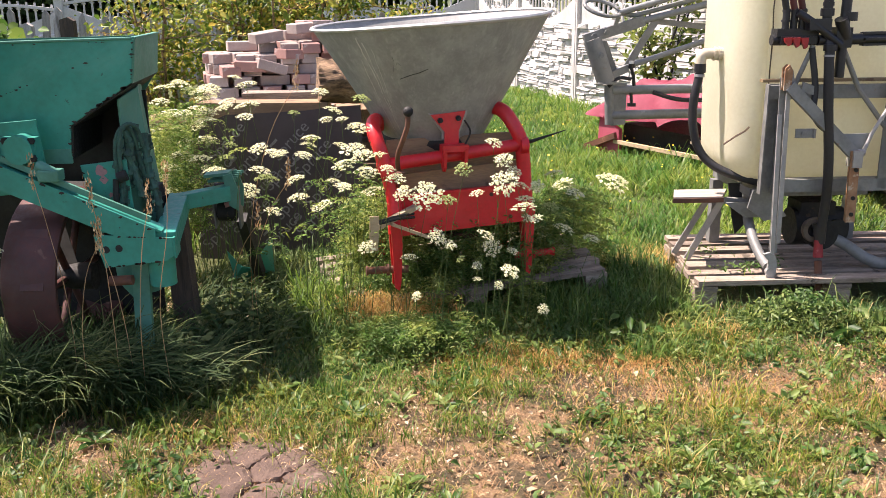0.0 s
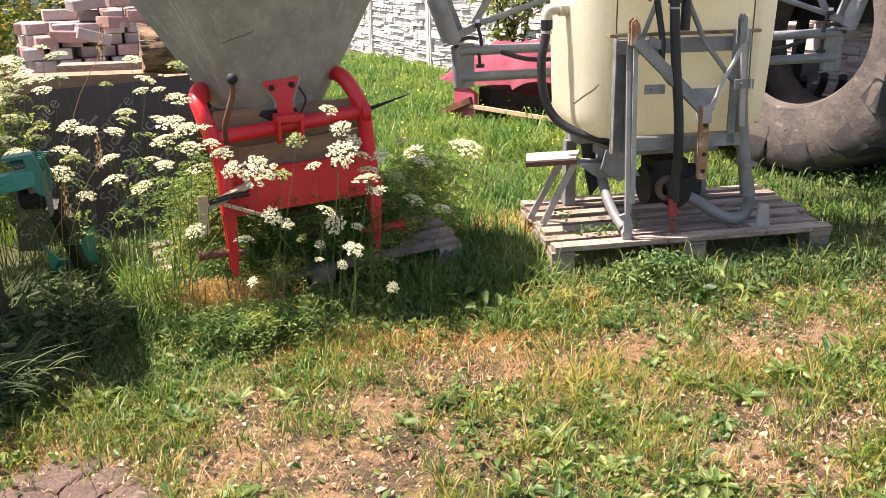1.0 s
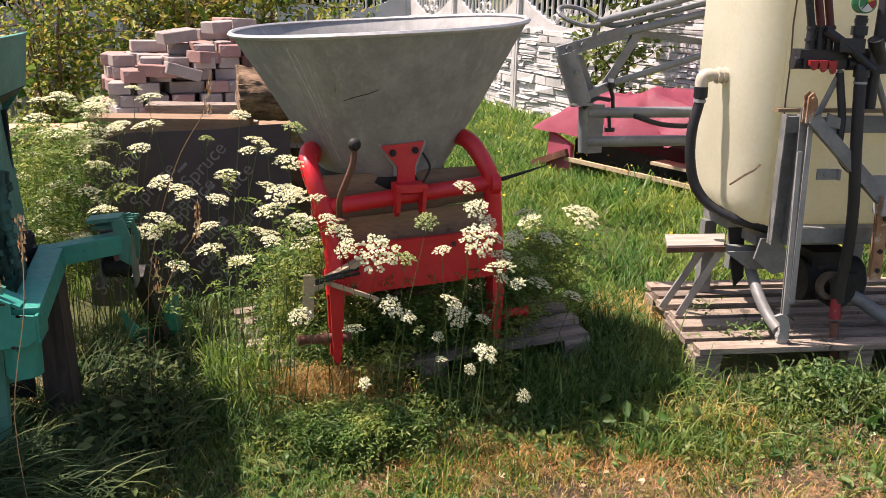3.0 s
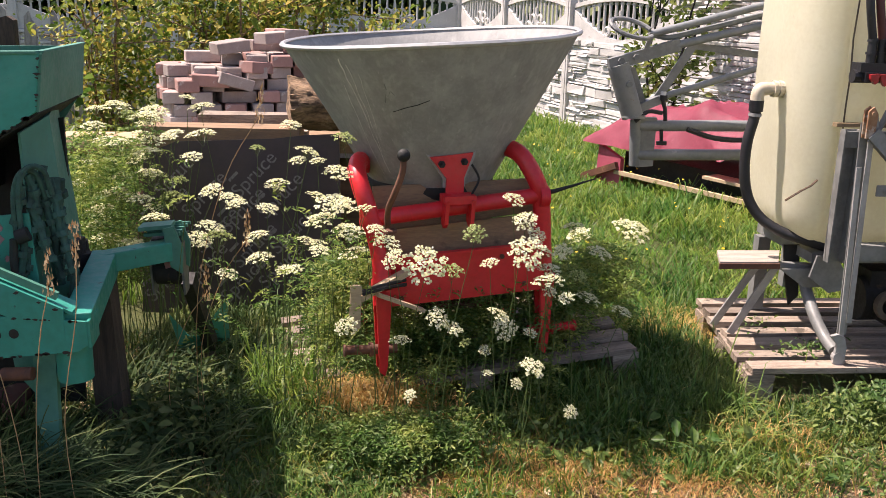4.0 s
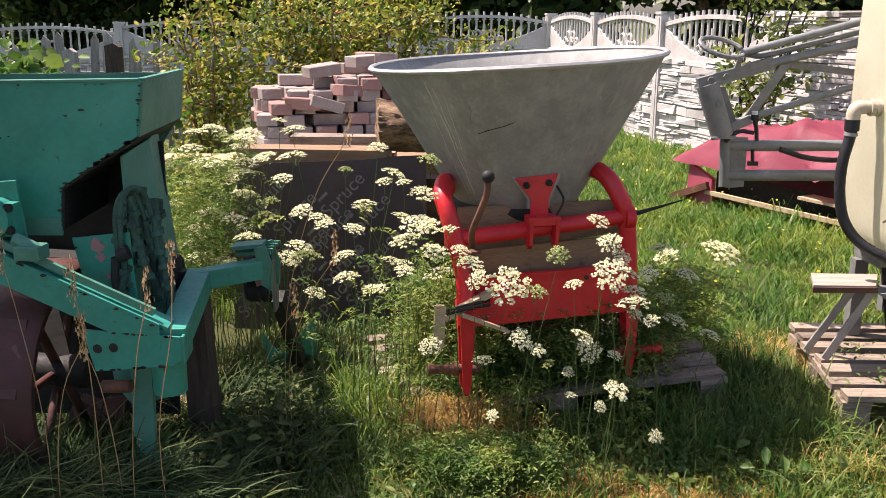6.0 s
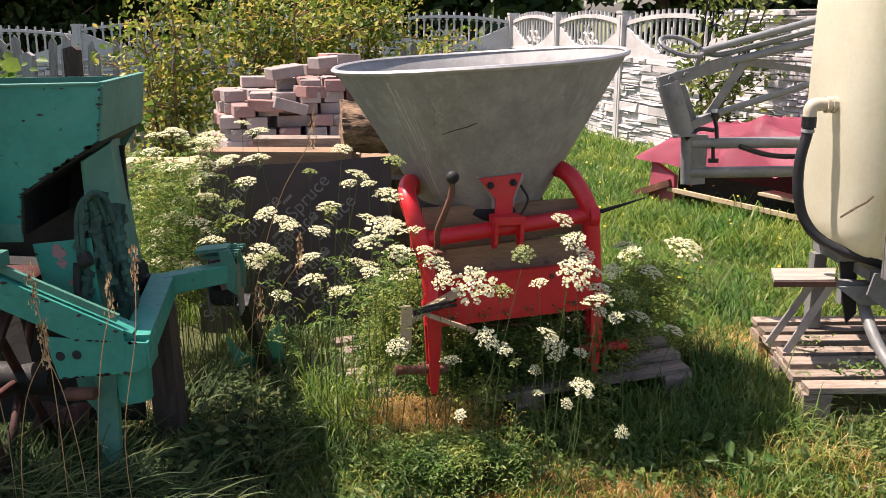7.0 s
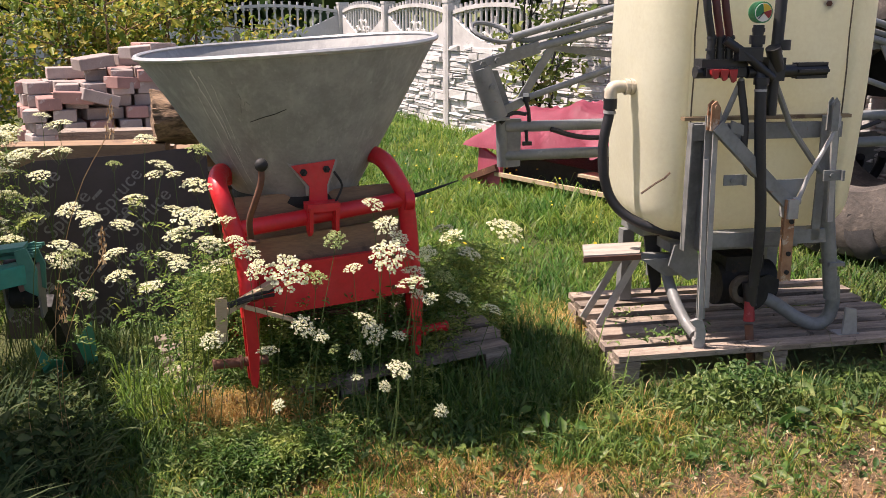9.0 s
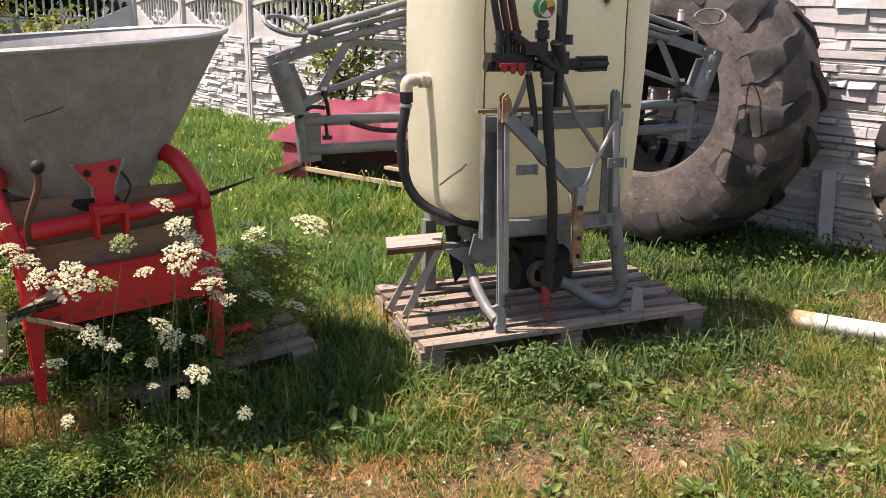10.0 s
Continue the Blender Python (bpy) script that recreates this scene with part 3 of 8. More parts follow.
# ---------------------------------------------------------------- old picket fence
def picket_fence():
    f = empty_thing("picket_fence", (-2.6, 9.4, 0), "old weathered wooden picket fence with leaning slats", "fence", kind="structure")
    rng = random.Random(5)
    a, b = Vector((-5.2, 9.0, 0)), Vector((-0.4, 9.9, 0))
    o = Vector((-2.6, 9.4, 0))
    d = (b - a).normalized()
    bm = bm_new()
    for z in (0.3, 0.85):
        beam(bm, a - o + Vector((0, 0.04, z)), b - o + Vector((0, 0.04, z + 0.02)), 0.04, 0.06)
    part("rail", bm, M_OLDWOOD, f)
    n = 46
    for k in range(n):
        p = a.lerp(b, (k + rng.uniform(-0.25, 0.25)) / n) - o
        h = rng.uniform(1.05, 1.27)
        lean = rng.uniform(-0.06, 0.06)
        w = rng.uniform(0.026, 0.034)
        bm = bm_new()
        prism(bm, [(-w, 0), (w, 0), (w, h - 0.05), (rng.uniform(-0.01, 0.01), h), (-w, h - 0.05)], -0.012, 0.012)
        s = part("slat", bm, M_OLDWOOD, f)
        s.matrix_basis = Matrix.Translation(p) @ Matrix.Rotation(math.atan2(d.y, d.x), 4, "Z") @ Matrix.Rotation(lean, 4, "Y")
    return f


picket_fence()


def garden_post(x, y, h, w, mat, label, lean=0.0):
    bm = bm_new()
    prism(bm, [(-w, -0.05), (w, -0.05), (w * 0.95, h - 0.03), (w * 0.2, h), (-w * 0.9, h - 0.02)], -w * 0.8, w * 0.8)
    ob = part("wooden_post", bm, mat, bevel=0.006)
    ob.matrix_basis = pose(x, y, 0, 0, lean, 8)
    tagged(ob, label, "post", group="garden posts")


garden_post(-3.62, 8.0, 1.16, 0.055, M_OLDWOOD, "weathered grey wooden garden post", 1)
garden_post(-3.28, 8.1, 1.13, 0.05, M_OLDWOOD, "weathered grey wooden garden post", -2)
garden_post(-3.02, 8.2, 1.17, 0.06, M_DARKWOOD, "dark brown wooden garden post", 0)

# ---------------------------------------------------------------- pallets
def pallet_boards(parent, length, depth, top, n, rng, mat, skew=0.0):
    """A wooden pallet in its own frame: x along the boards, y to the back."""
    bw = 0.072
    step = (depth - bw) / (n - 1)
    for k in range(n):
        bm = bm_new()
        y = k * step
        o = skew * y + rng.uniform(-0.015, 0.015)
        sag = rng.uniform(-0.004, 0.004)
        box(bm, (o, y, top - 0.022 + sag), (o + length + rng.uniform(-0.012, 0.012), y + bw * rng.uniform(0.92, 1.04), top + sag), jitter=0.003, rng=rng)
        part("board", bm, mat, parent, bevel=0.003)
    for x in (0.0, length / 2 - 0.05, length - 0.1):
        bm = bm_new()
        prism(bm, [(x, 0.005), (x + 0.1, 0.005), (x + 0.1 + skew * depth, depth - 0.005), (x + skew * depth, depth - 0.005)], top - 0.044, top - 0.0225, axis="z")
        part("stringer", bm, mat, parent, bevel=0.002)
        for y in (0.01, depth / 2 - 0.05, depth - 0.11):
            bm = bm_new()
            box(bm, (x + 0.002 + skew * y, y, 0.0), (x + 0.098 + skew * y, y + 0.1, top - 0.0445))
            part("block", bm, mat, parent, bevel=0.004)


SY = pose(1.295, 4.28, 0, 0, 0, 5.5)
pal = empty_thing("pallet", SY, "weathered wooden pallet in the grass carrying the sprayer", "pallet", group="wooden pallets")
pallet_boards(pal, 1.280, 0.80, 0.145, 7, random.Random(2), M_PALLET, skew=0.14)

SP = pose(0.005, 4.21, 0, 0, 0, 15.1)
pal2 = empty_thing("pallet", SP @ pose(-0.24, -0.06, -0.05, 0, -4.0, 0), "overgrown weathered pallet under the red spreader", "pallet", group="wooden pallets")
pallet_boards(pal2, 1.2, 0.8, 0.14, 7, random.Random(3), M_PALLET)


# ---------------------------------------------------------------- fertiliser spreader
def spreader():
    t = empty_thing("fertiliser_spreader", SP, "old fertiliser spreader with galvanised cone hopper and red frame", "farm machine")
    # hopper: a dented sheet cone, leaning a little to its left
    rng = random.Random(8)
    m = Matrix.Translation((0.243, 0.272, 0.752)) @ Matrix(((1, 0, -0.008, 0), (0, 1, 0.03, 0), (0, 0, 1, 0), (0, 0, 0, 1)))

    def dent(r, z, a):
        k = z / 0.48
        r2 = r * (1 + 0.006 * k * math.sin(2 * a + 0.6) + 0.008 * k * math.sin(3 * a + 1.1)) + 0.004 * noise.noise((math.cos(a) * 2, math.sin(a) * 2, z * 5))
        d = min(abs(a - 4.15), 2 * math.pi - abs(a - 4.15))
        r2 += 0.018 * k * math.exp(-(d / 0.10) ** 2)
        e = min(a, 2 * math.pi - a)
        r2 += 0.006 * k * math.exp(-(e / 0.16) ** 2)
        z2 = z + 0.065 * r * math.cos(a) * k + 0.0025 * math.sin(3 * a + 0.8) * k ** 4
        return r2, z2

    bm = bm_new()
    prof = [(0.22 + 0.287 * k / 12, 0.0 + 0.48 * k / 12) for k in range(13)]
    prof += [(0.506, 0.484), (0.500, 0.480)]
    prof += [(0.500 - 0.287 * k / 8, 0.48 - 0.48 * k / 8) for k in range(1, 9)]
    lathe(bm, prof, 96, m, dent)
    hop = part("hopper", bm, M_GALV, t, "dented galvanised sheet cone", smooth=True)
    bm = bm_new()
    lathe(bm, [(0.506, 0.475), (0.515, 0.477), (0.519, 0.484), (0.514, 0.491), (0.505, 0.492), (0.498, 0.486), (0.506, 0.475)], 96, m, dent)
    part("rim", bm, M_RIM, hop, "pale rolled rim", smooth=True)
    bm = bm_new()
    lathe(bm, [(0.223, 0.0), (0.226, -0.02), (0.21, -0.05), (0.12, -0.11), (0.05, -0.13)], 32, m)
    part("hopper_base", bm, M_DARK, t, "dark cast base plate", smooth=True)
    def skin(z, a, off):
        """A point just off the sheet."""
        rr, zz = dent(0.22 + 0.287 * z / 0.48, z, a)
        return m @ Vector(((rr + off) * math.cos(a), (rr + off) * math.sin(a), zz))

    bm = bm_new()
    for k in range(4):
        z, a = 0.36 + rng.uniform(-0.03, 0.03), 4.16 + rng.uniform(-0.035, 0.03)
        tube(bm, [skin(z, a, 0.001), skin(z - rng.uniform(0.01, 0.03), a + rng.uniform(-0.03, 0.04), 0.0008)], 0.0012, 5)
    part("scuff", bm, M_GREYDARK, hop, "dark scratched scuff")
    # pale runs where water has drained down the sheet
    for a0, z1, z0, w in ((3.86, 0.45, 0.04, 0.0024), (3.90, 0.43, 0.10, 0.0016), (3.97, 0.40, 0.16, 0.0013), (3.80, 0.36, 0.02, 0.0012)):
        bm = bm_new()
        pts, z, a = [], z1, a0
        while z > z0:
            pts.append(skin(z, a, 0.0))
            z, a = z - rng.uniform(0.015, 0.04), a + rng.uniform(-0.010, 0.010)
        tube(bm, pts, w, 6, r_end=w * 0.5)
        part("pale_run", bm, M_LIMERUN, hop, "pale lime run")
    bm = bm_new()
    tube(bm, [skin(0.275, 4.17, 0.0005), skin(0.288, 4.27, 0.001), skin(0.298, 4.37, 0.001), skin(0.312, 4.46, 0.0002)], 0.0013, 5)
    part("crease", bm, M_DARK, hop, "thin dark crease")
    # frame: two bent tubes as legs
    for name, pts in (("leg", [(0.0, 0.24, 0.80), (-0.035, 0.14, 0.835), (-0.062, 0.04, 0.82), (-0.055, -0.01, 0.77), (-0.03, -0.03, 0.68), (0.0, -0.05, 0.55), (0.0, -0.09, 0.40)]),
                      ("leg", [(0.455, 0.26, 0.85), (0.475, 0.14, 0.872), (0.505, 0.05, 0.855), (0.548, 0.0, 0.77), (0.565, 0.0, 0.70), (0.578, 0.0, 0.56), (0.59, 0.0, 0.40)])):
        bm = bm_new()
        tube(bm, pts, 0.030, 14, smooth=5)
        part(name, bm, M_RED, t, smooth=True)
    for u, v, du in ((0.0, -0.09, -1), (0.59, 0.0, 1)):
        bm = bm_new()
        prism(bm, [(-0.026, 0.46), (0.026, 0.46), (0.014, 0.2), (0.006, 0.165), (-0.012, 0.18)], v - 0.035, v - 0.02, m=Matrix.Translation((u, 0, 0)))
        prism(bm, [(-0.026, 0.46), (0.026, 0.46), (0.014, 0.2), (0.006, 0.165), (-0.012, 0.18)], v + 0.02, v + 0.035, m=Matrix.Translation((u, 0, 0)))
        part("foot_plate", bm, M_RED, t, bevel=0.003)
        bm = bm_new()
        a = u - du * 0.05
        tube(bm, [(a, v, 0.247), (u + du * 0.125, v, 0.252)], 0.016, 12)
        disc(bm, (u + du * 0.03, v, 0.249), (du, 0, 0), 0.024, 0.012)
        disc(bm, (u + du * 0.118, v, 0.2515), (du, 0, 0), 0.02, 0.008)
        part("hitch_pin", bm, M_RED if du > 0 else M_RUST, t, smooth=True)
    bm = bm_new()
    tube(bm, [(-0.03, -0.02, 0.672), (0.27, -0.01, 0.70), (0.545, 0.0, 0.728)], 0.027, 14)
    part("cross_bar", bm, M_RED, t, smooth=True)
    for u, z in ((-0.045, 0.672), (0.56, 0.728)):
        bm = bm_new()
        tube(bm, [(u - 0.012, -0.015, z), (u + 0.02, -0.015, z)], 0.036, 14)
        part("bar_collar", bm, M_RED, t, smooth=True)
    # front panel
    bm = bm_new()
    prism(bm, [(0.02, 0.545), (0.565, 0.572), (0.57, 0.405), (0.02, 0.372)], -0.035, -0.025)
    prism(bm, [(0.02, 0.545), (0.565, 0.572), (0.565, 0.564), (0.02, 0.537)], -0.05, -0.035)
    pan = part("front_panel", bm, M_RED, t, "flat red sheet panel", bevel=0.002)
    for u, z in ((0.075, 0.40), (0.505, 0.43), (0.505, 0.54), (0.42, 0.53)):
        bm = bm_new()
        disc(bm, (u, -0.035, z), (0, -1, 0), 0.009, 0.006, 6)
        part("bolt", bm, M_RUST, pan)
    # bracket that carries the hopper
    bm = bm_new()
    prism(bm, [(0.167, 0.868), (0.312, 0.882), (0.308, 0.868), (0.283, 0.80), (0.283, 0.745), (0.223, 0.742), (0.225, 0.797)], -0.022, -0.010)
    brk = part("top_bracket", bm, M_RED, t, "red welded top link bracket", bevel=0.002)
    bm = bm_new()
    prism(bm, [(0.155, 0.877), (0.325, 0.893), (0.321, 0.865), (0.292, 0.797), (0.290, 0.768), (0.216, 0.766), (0.215, 0.795)], -0.0095, 0.004)
    part("backing_plate", bm, M_ZINCPALE, hop, "pale doubler plate behind the bracket", bevel=0.002)
    for u, z in ((0.205, 0.846), (0.281, 0.853)):
        bm = bm_new()
        disc(bm, (u, -0.022, z), (0, -1, 0), 0.012, 0.01, 6)
        disc(bm, (u, -0.032, z), (0, -1, 0), 0.006, 0.012, 8)
        part("bolt", bm, M_DARK, brk)
    bm = bm_new()
    box(bm, (0.205, -0.075, 0.722), (0.312, -0.008, 0.748))
    for u in (0.209, 0.296):
        prism(bm, [(-0.08, 0.735), (-0.005, 0.735), (-0.02, 0.65), (-0.045, 0.637), (-0.07, 0.655)], u, u + 0.012, axis="x")
    part("link_lug", bm, M_RED, brk, bevel=0.003)
    bm = bm_new()
    tube(bm, [(0.305, -0.03, 0.845), (0.328, -0.04, 0.80), (0.31, -0.04, 0.755), (0.298, -0.045, 0.74)], 0.004, 6, smooth=4)
    part("wire", bm, M_DARK, brk)
    # lever
    bm = bm_new()
    tube(bm, [(0.03, -0.245, 0.90), (0.028, -0.24, 0.86), (0.012, -0.22, 0.80), (0.0, -0.17, 0.73), (0.018, -0.09, 0.64), (0.03, -0.06, 0.57)], 0.010, 10, smooth=4)
    lev = part("lever", bm, M_RUST, t, "thin rusty control lever", smooth=True)
    bm = bm_new()
    bmesh.ops.create_uvsphere(bm, u_segments=16, v_segments=10, radius=0.020, matrix=Matrix.Translation((0.03, -0.248, 0.915)))
    part("knob", bm, M_DARK, lev, "round dark knob", smooth=True)
    bm = bm_new()
    disc(bm, (0.012, -0.16, 0.66), (0, 0, 1), 0.02, 0.008)
    part("washer", bm, M_RUST, lev)
    # boards and gear behind the bar
    bm = bm_new()
    prism(bm, [(-0.005, 0.76), (0.58, 0.775), (0.585, 0.66), (0.0, 0.60)], 0.06, 0.075)
    part("wooden_board", bm, M_STAINED, t, "stained plywood board behind the bar", bevel=0.002)
    bm = bm_new()
    prism(bm, [(0.02, 0.62), (0.575, 0.66), (0.57, 0.555), (0.03, 0.53)], 0.02, 0.034)
    part("wooden_board", bm, M_STAINED, t, bevel=0.002)
    bm = bm_new()
    tube(bm, [(0.30, 0.22, 0.30), (0.30, 0.22, 0.62)], 0.10, 20)
    part("gearbox", bm, M_DARK, t, smooth=True)
    bm = bm_new()
    lathe(bm, [(0.02, 0.32), (0.26, 0.325), (0.265, 0.345), (0.02, 0.35)], 32, Matrix.Translation((0.30, 0.3, 0)))
    part("spreading_disc", bm, M_RUST, t, smooth=True)
    bm = bm_new()
    beam(bm, (-0.02, 0.30, 0.30), (0.60, 0.34, 0.33), 0.05, 0.05)
    beam(bm, (0.0, -0.05, 0.45), (0.05, 0.32, 0.34), 0.04, 0.04)
    beam(bm, (0.58, 0.0, 0.48), (0.56, 0.34, 0.36), 0.04, 0.04)
    part("rear_frame", bm, M_RED, t)
    for u, v in ((0.0, 0.32), (0.58, 0.34)):
        bm = bm_new()
        beam(bm, (u, v, 0.33), (u, v, 0.115), 0.045, 0.045, up=(0, 1, 0))
        part("rear_leg", bm, M_RED, t)
    # spike, straps and off-cuts
    bm = bm_new()
    tube(bm, [(0.53, 0.03, 0.735), (0.60, -0.01, 0.742), (0.665, -0.02, 0.762), (0.745, -0.03, 0.787)], 0.011, 8, r_end=0.002)
    part("spike", bm, M_DARK, t, "thin black rod poking out")
    bm = bm_new()
    beam(bm, (-0.105, -0.18, 0.36), (-0.10, -0.18, 0.50), 0.035, 0.012, up=(0, 1, 0))
    part("wood_strip", bm, M_PALE, t)
    bm = bm_new()
    beam(bm, (-0.09, -0.17, 0.452), (0.09, -0.06, 0.50), 0.025, 0.02)
    part("wood_strip", bm, M_PALE, t)
    bm = bm_new()
    beam(bm, (-0.03, -0.16, 0.46), (0.13, -0.12, 0.385), 0.03, 0.012)
    part("wood_strip", bm, M_PALE, t)
    bm = bm_new()
    tube(bm, [(-0.08, -0.17, 0.475), (0.0, -0.14, 0.485), (0.08, -0.07, 0.475)], 0.006, 6)
    tube(bm, [(-0.08, -0.175, 0.468), (0.0, -0.15, 0.478), (0.08, -0.08, 0.462)], 0.006, 6)
    part("strap", bm, M_DARK, t)
    return t


M_RIM = surface("pale zinc rim", (0.47, 0.475, 0.465), (0.36, 0.365, 0.355), None, scale=9, fine=60, rough=0.5, metal=0.35, bump=0.05)
M_STAINED = surface("stained plywood", (0.33, 0.215, 0.12), (0.22, 0.14, 0.080), (0.10, 0.066, 0.042), scale=5, fine=40, rough=0.8, bump=0.15, stretch=(1, 6, 6), spots=0.60, stain_scale=5, soft=0.15)
spreader()


# ---------------------------------------------------------------- field sprayer
def tank_bm():
    bm = bm_new()
    cu, cv, hw, hd = 0.645, 0.46, 0.470, 0.285
    z0, z1 = 0.505, 1.66
    nz, ns = 40, 112
    rings = []
    for i in range(nz + 1):
        k = i / nz
        z = z0 + (z1 - z0) * k
        e = min(z - z0, z1 - z)
        rr = 0.14 if z < 1.1 else 0.2
        inset = 0.0 if e > rr else rr - math.sqrt(max(rr * rr - (rr - e) ** 2, 0))
        belly = 0.012 * math.sin(math.pi * k)
        ring = []
        for j in range(ns):
            a = 2 * math.pi * j / ns
            c, s = math.cos(a), math.sin(a)
            x = abs(c) ** 0.48 * (1 if c > 0 else -1)
            y = abs(s) ** 0.48 * (1 if s > 0 else -1)
            w = hw + belly - inset - 0.05 * (1 - k) * (1 if x > 0 else 0.35)
            u = cu + x * w
            v = cv + y * (hd + belly - inset * 0.9)
            for g in (0.318, 0.932):
                v += -math.copysign(1, y) * 0.020 * math.exp(-((u - g) / 0.016) ** 2)
            if 0.335 < u < 0.915 and y < 0:
                v += 0.014 + 0.008 * (1 if z > 1.0 else 0) * -1
            if abs(z - 0.985) < 0.05 and y < 0 and 0.33 < u < 0.92:
                v += 0.012
            ring.append(bm.verts.new((u, v, z)))
        rings.append(ring)
    for i in range(nz):
        for j in range(ns):
            bm.faces.new((rings[i][j], rings[i][(j + 1) % ns], rings[i + 1][(j + 1) % ns], rings[i + 1][j]))
    bm.faces.new(rings[0][::-1])
    bm.faces.new(rings[-1])
    return bm


def sprayer():
    t = empty_thing("field_sprayer", SY, "tractor-mounted field sprayer with cream tank, hoses and folded boom", "farm machine")

    def P(name, fn, mat, parent=t, label="", smooth=False, bevel=0.0):
        bm = bm_new()
        fn(bm)
        return part(name, bm, mat, parent, label, smooth, bevel)

    tank = part("tank", tank_bm(), M_TANK, t, "cream moulded plastic liquid tank", smooth=True)
    P("lid", lambda b: tube(b, [(0.62, 0.46, 1.65), (0.62, 0.46, 1.70)], 0.17, 28), M_BLACK, tank)
    rq = random.Random(5)
    for u in (0.318, 0.932):
        P("strap", lambda b: tube(b, [(u + rq.uniform(-0.004, 0.004), 0.186, 0.56 + 0.118 * k) for k in range(10)], 0.0028, 6), M_SEAM, tank, "thin dark tensioning strap")
    P("tank_bolt", lambda b: (disc(b, (0.823, 0.19, 1.383), (0, -1, 0), 0.022, 0.012), disc(b, (0.823, 0.18, 1.383), (0, -1, 0), 0.011, 0.012, 6)), M_RUST, tank)
    P("scratch", lambda b: tube(b, [(0.14, 0.176, 0.71), (0.19, 0.172, 0.745), (0.225, 0.170, 0.765), (0.245, 0.170, 0.785)], 0.004, 5), M_PLANK, tank, "dry stalk stuck to the tank")
    # frame
    mst = P("mast", lambda b: box(b, (0.292, 0.14, 0.50), (0.352, 0.147, 0.968)), M_GREYDARK, bevel=0.001)
    for u in (0.292, 0.346):
        P("mast_flange", lambda b: box(b, (u, 0.112, 0.50), (u + 0.006, 0.14, 0.968)), M_GREYDARK, mst)
    P("mast_tube", lambda b: tube(b, [(0.848, 0.12, 0.985), (0.85, 0.12, 0.80), (0.872, 0.12, 0.60), (0.905, 0.12, 0.42), (0.925, 0.12, 0.28)], 0.034, 14, smooth=4, r_end=0.026), M_GREY, smooth=True)
    P("mast_flange", lambda b: prism(b, [(0.80, 0.52), (0.835, 0.52), (0.835, 0.985), (0.80, 0.985)], 0.10, 0.108), M_GREY)
    leg = P("front_leg", lambda b: beam(b, (0.350, 0.055, 1.02), (0.362, 0.042, 0.30), 0.018, 0.007, up=(0, 1, 0)), M_LIGHT, label="pale flat steel leg")
    P("leg_strip", lambda b: beam(b, (0.323, 0.052, 0.85), (0.342, 0.04, 0.19), 0.017, 0.007, up=(0, 1, 0)), M_LIGHT, leg)
    P("leg_web", lambda b: beam(b, (0.338, 0.075, 1.0), (0.352, 0.062, 0.25), 0.034, 0.005, up=(0, 1, 0)), M_GREYDARK, leg)
    for z in (0.93, 0.80, 0.62, 0.47):
        P("bolt_hole", lambda b: disc(b, (0.362 - (z - 0.30) * 0.0167, 0.045 + (z - 0.3) * 0.018, z), (0, -1, 0), 0.0045, 0.003, 8), M_DARK, leg)
    P("front_leg", lambda b: (beam(b, (0.818, 0.06, 1.045), (0.842, 0.06, 0.60), 0.022, 0.012, up=(0, 1, 0))), M_LIGHT)
    P("leg_shoe", lambda b: (prism(b, [(0.318, 0.155), (0.328, 0.148), (0.350, 0.149), (0.360, 0.165), (0.362, 0.21), (0.350, 0.25), (0.325, 0.262), (0.30, 0.255), (0.312, 0.238), (0.326, 0.225)], 0.03, 0.045), tube(b, [(0.336, 0.028, 0.175), (0.336, 0.05, 0.175)], 0.02, 12)), M_LIGHT, bevel=0.002)
    P("leg_shoe", lambda b: (prism(b, [(0.945, 0.149), (1.01, 0.149), (0.995, 0.25), (0.95, 0.26)], 0.05, 0.06), box(b, (0.93, 0.05, 0.147), (1.02, 0.11, 0.152))), M_LIGHT, bevel=0.002)
    P("bent_tube", lambda b: tube(b, [(0.925, 0.12, 0.36), (0.945, 0.13, 0.26), (0.935, 0.14, 0.19), (0.89, 0.15, 0.165), (0.82, 0.17, 0.19), (0.73, 0.20, 0.25), (0.64, 0.22, 0.29)], 0.026, 14, smooth=5), M_GREY, smooth=True)
    P("tube_clamp", lambda b: box(b, (0.882, 0.085, 0.415), (0.948, 0.155, 0.43)), M_GREY, bevel=0.003)
    P("bent_tube", lambda b: tube(b, [(0.335, 0.36, 0.42), (0.336, 0.33, 0.35), (0.322, 0.22, 0.28), (0.33, 0.14, 0.22), (0.335, 0.06, 0.19)], 0.022, 12, smooth=5), M_GREY, smooth=True)
    P("frame_plate", lambda b: prism(b, [(0.245, 0.50), (0.31, 0.50), (0.33, 0.30), (0.295, 0.26), (0.275, 0.34)], 0.36, 0.37), M_DARK)
    P("tank_band", lambda b: box(b, (0.283, 0.158, 0.972), (0.956, 0.19, 0.985)), M_BAND, bevel=0.002)
    P("upper_beam", lambda b: box(b, (0.30, 0.125, 0.905), (0.90, 0.16, 0.962)), M_GREY, bevel=0.003)
    P("cross_beam", lambda b: box(b, (0.345, 0.10, 0.51), (0.87, 0.16, 0.563)), M_GREY, bevel=0.003)
    P("rear_cradle", lambda b: (box(b, (0.30, 0.24, 0.462), (0.84, 0.72, 0.498))), M_GREYDARK)
    for u, v in ((0.3, 0.66), (0.98, 0.66)):
        P("rear_leg", lambda b: beam(b, (u, v, 0.148), (u, v, 0.46), 0.05, 0.05, up=(0, 1, 0)), M_GREY)
